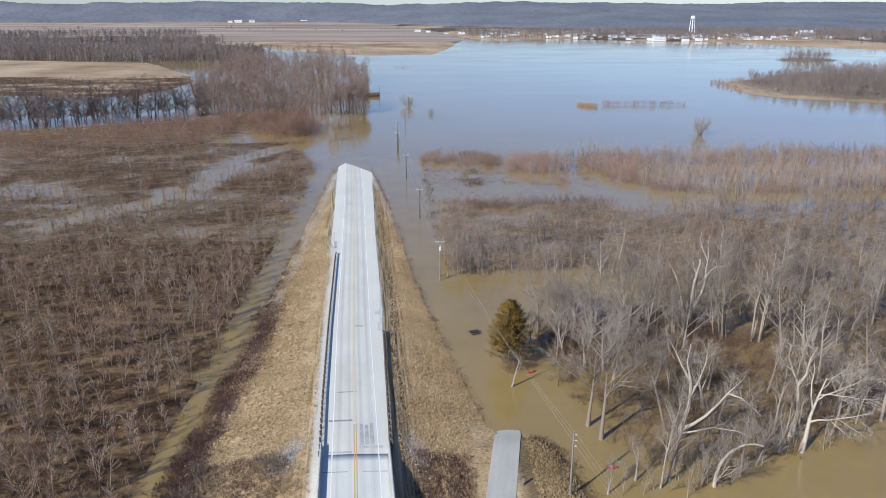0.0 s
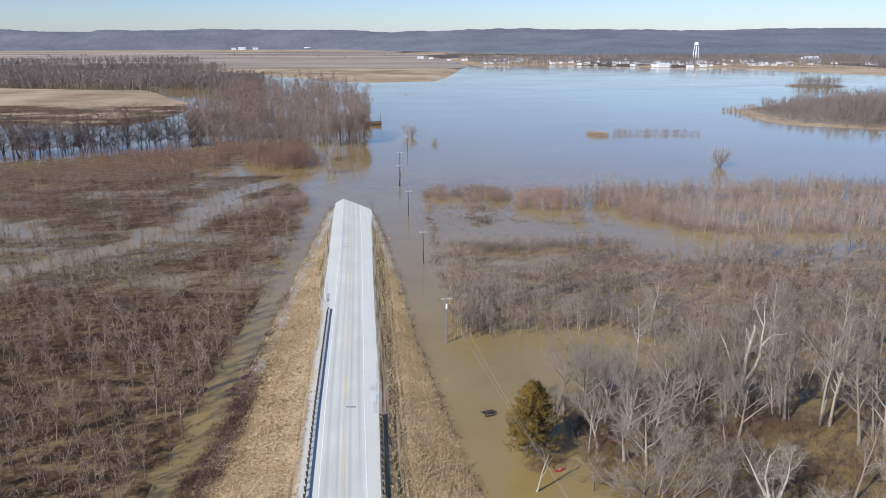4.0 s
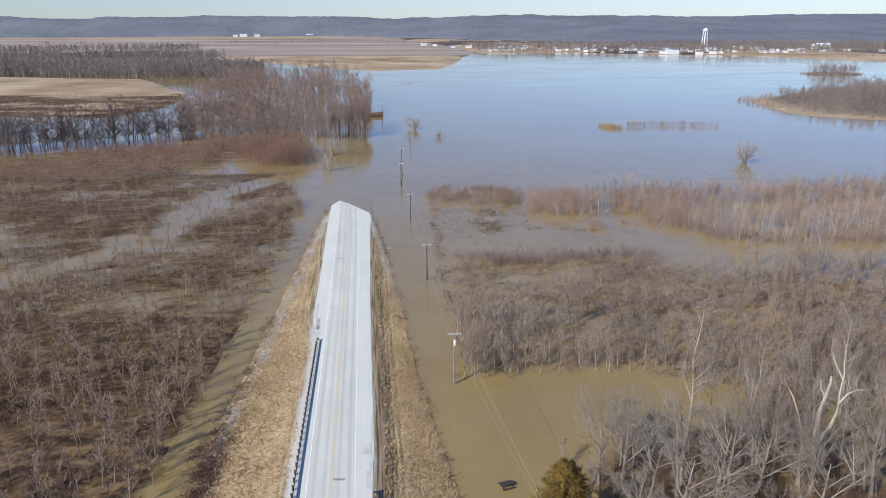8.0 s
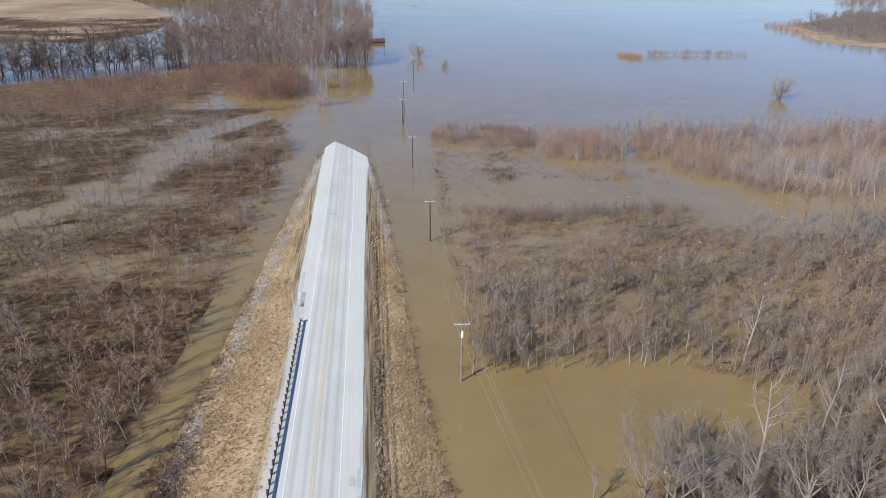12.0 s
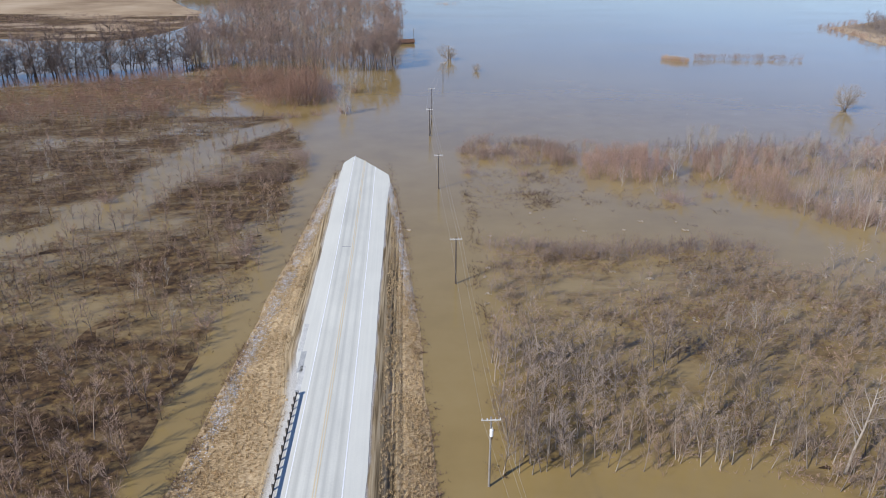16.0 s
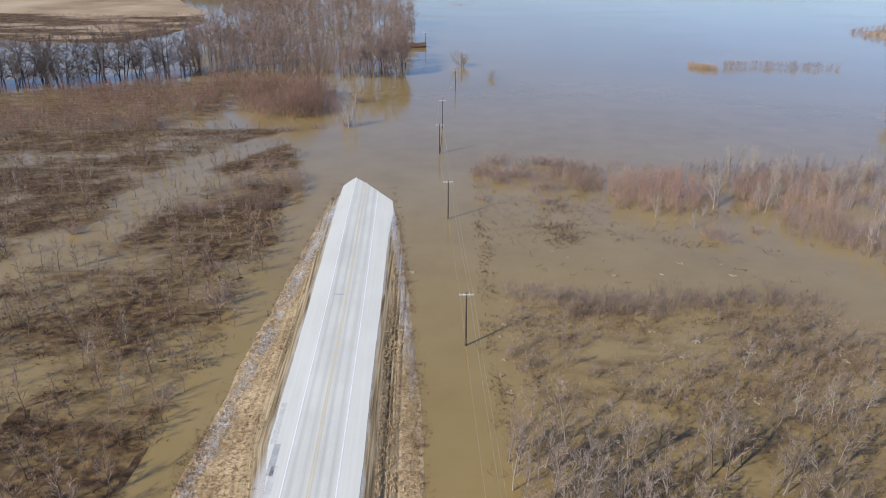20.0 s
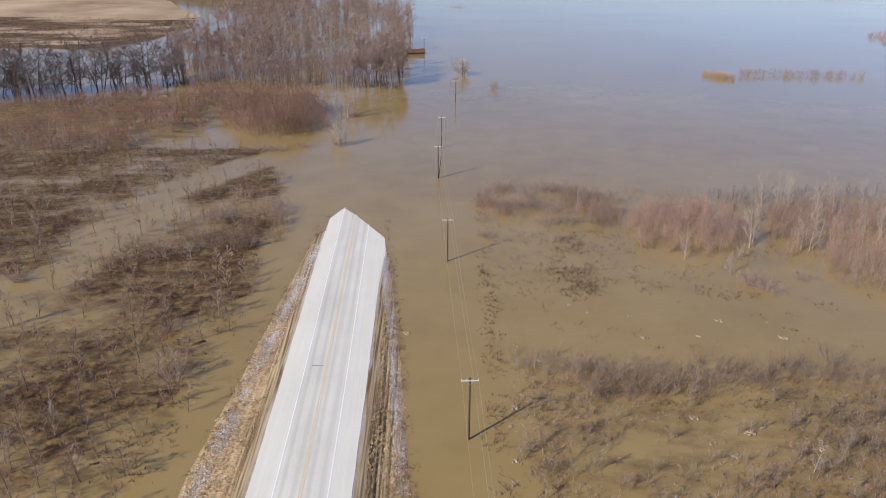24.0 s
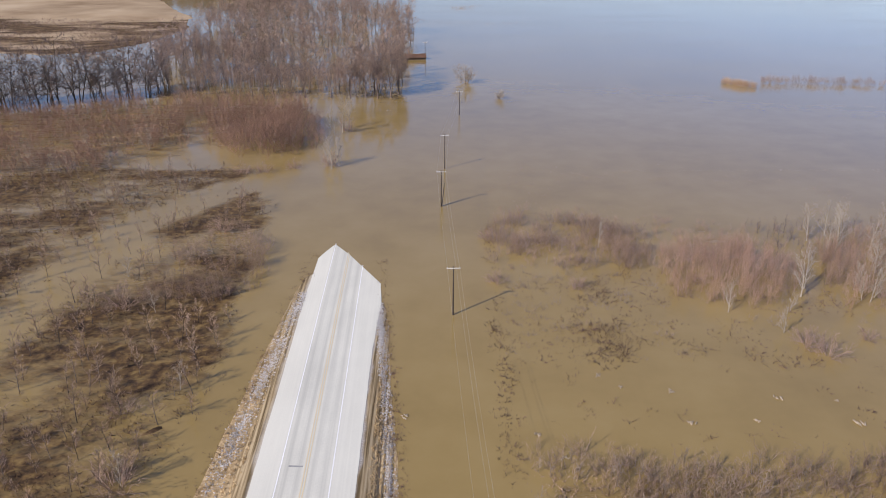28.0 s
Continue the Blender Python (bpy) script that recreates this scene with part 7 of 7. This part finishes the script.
bm = bmesh.new()
box(bm, 0, 0, 0.75, 0.28, 0.28, 1.7, 0, 0.03)
marker = part("marker_post", bm, M_POLE_PALE)
marker.location = (15.6, 88.3, 0.45)
tagged(marker, "short weathered timber post on the grass by the lane", "post")
bm = bmesh.new()
box(bm, 0, 0, 1.62, 0.34, 0.34, 0.05, 0, 0.015)
part("cap", bm, M_DARKWOOD, marker)

# drowned shed whose roof still shows
shed = tagged(empty("drowned_shed", -30.0, 595.0, 0, 12), "rusty shed roof showing above the flood beside the woods", "shed")
for s in (-1, 1):
    for i in range(12):
        sag = 0.28 * math.sin(math.pi * (i + 0.5) / 12)
        bm = bmesh.new()
        bmesh.ops.create_cube(bm, size=1, matrix=pose(-5.5 + i, s * 1.75, 2.15 - sag + 0.03 * (i % 2), -s * 28) @ Matrix.Diagonal((0.99, 4.0, 0.06, 1)))
        part("roof_sheet", bm, M_RUST, shed, "sagging rusted roof sheet")
bm = bmesh.new()
box(bm, 0, 0, 0.1, 11.2, 6.2, 2.6, 0, 0.05)
part("wall", bm, M_DARKWOOD, shed)
bm = bmesh.new()
box(bm, 5.9, -0.4, 0.9, 0.12, 1.5, 1.6, 0, 0.02)
part("yellow_panel", bm, M_SIGNYEL, shed, "bright yellow panel")
utility_pole(-24.4, 596.0, 9.5, 4, "dark timber utility pole beside the drowned shed", arm=1)


# ---- far town ----
def house(w, d, h, roof_h, wall, roof):
    top = tagged(empty("house", 0, 0, 0), "small white gabled house in the far town", "house", "houses of the far town")
    bm = bmesh.new()
    box(bm, 0, 0, h / 2, w, d, h)
    body = part("wall", bm, wall, top)
    bm = bmesh.new()
    a, b = w / 2 + 0.4, d / 2 + 0.5
    vs = [bm.verts.new(c) for c in ((-a, -b, h), (a, -b, h), (a, b, h), (-a, b, h), (-a, 0, h + roof_h), (a, 0, h + roof_h))]
    for f in ((0, 1, 5, 4), (2, 3, 4, 5), (0, 4, 3), (1, 2, 5), (3, 2, 1, 0)):
        bm.faces.new([vs[i] for i in f])
    part("roof", bm, roof, top)
    for i in range(max(2, int(w / 4))):
        bm = bmesh.new()
        box(bm, -w / 2 + w * (i + 0.5) / max(2, int(w / 4)), -d / 2, h * 0.55, 1.1, 0.12, 1.5)
        part("window", bm, M_TAR, body)
    return top


shapes = [house(11, 8, 4.2, 2.6, M_HOUSE, M_ROOF), house(14, 9, 5.5, 3.0, M_HOUSE, M_ROOF), house(20, 12, 5.0, 2.2, M_HOUSE, M_METALROOF), house(9, 8, 3.6, 2.2, M_CONCRETE, M_ROOF)]
for i, ob in enumerate(shapes):
    ob.location = (430 + 90 * i, 1840 - 20 * i, float(ground_height(430 + 90 * i, 1840 - 20 * i)))
tagged(shapes[2], "long white building with a metal roof in the far town")
tagged(shapes[3], "low grey house in the far town")
rh = rng_of(800)
count = 0
while count < 170:
    x, y = rh.uniform(170, 1080), rh.uniform(1640, 2260)
    d = float(inside(TOWN_LAND, np.array([x]), np.array([y]))[0])
    if d < 14 or rh.random() > math.exp(-d / 260):
        continue
    copy_thing(shapes[int(rh.choice(4, p=(0.34, 0.22, 0.10, 0.34)))], pose(x, y, float(ground_height(x, y)) - 0.1, 0, 0, rh.choice((0, 90)) + rh.uniform(-12, 12)))
    count += 1
for x, y, k, s in ((560, 1665, 2, 1.3), (1010, 1880, 2, 2.0), (985, 1850, 2, 1.6), (-860, 3880, 2, 1.8), (-800, 3920, 1, 2.0), (-905, 3900, 1, 1.6), (-540, 3960, 2, 1.6), (-500, 3980, 2, 1.4), (28, 2350, 2, 0.9), (60, 2300, 1, 0.9), (150, 2130, 2, 0.9), (110, 2200, 0, 1.0), (-1050, 4000, 1, 1.6)):
    copy_thing(shapes[k], pose(x, y, float(ground_height(x, y)) - 0.1, 0, 0, rh.uniform(-15, 15)) @ Matrix.Scale(s, 4))

# water tower
tw = tagged(empty("water_tower", 762, 2005, float(ground_height(762, 2005))), "white water tower on tall legs above the far town", "water tower")
bm = bmesh.new()
bmesh.ops.create_uvsphere(bm, u_segments=24, v_segments=14, radius=6.0, matrix=pose(0, 0, 44) @ Matrix.Diagonal((1, 1, 0.86, 1)))
part("tank", bm, M_TANK, tw)
for i in range(6):
    a = math.pi / 3 * i + 0.3
    bm = bmesh.new()
    rod(bm, (8.5 * math.cos(a), 8.5 * math.sin(a), -1), (5.4 * math.cos(a), 5.4 * math.sin(a), 43), 0.5, 0.45, 8)
    part("leg", bm, M_TANK, tw)
bm = bmesh.new()
rod(bm, (0, 0, -1), (0, 0, 40), 1.0, 1.0, 12)
part("riser", bm, M_TANK, tw)
bm = bmesh.new()
bmesh.ops.create_cone(bm, cap_ends=False, segments=24, radius1=6.5, radius2=6.5, depth=0.9, matrix=pose(0, 0, 42.5))
part("balcony", bm, M_TANK, tw)
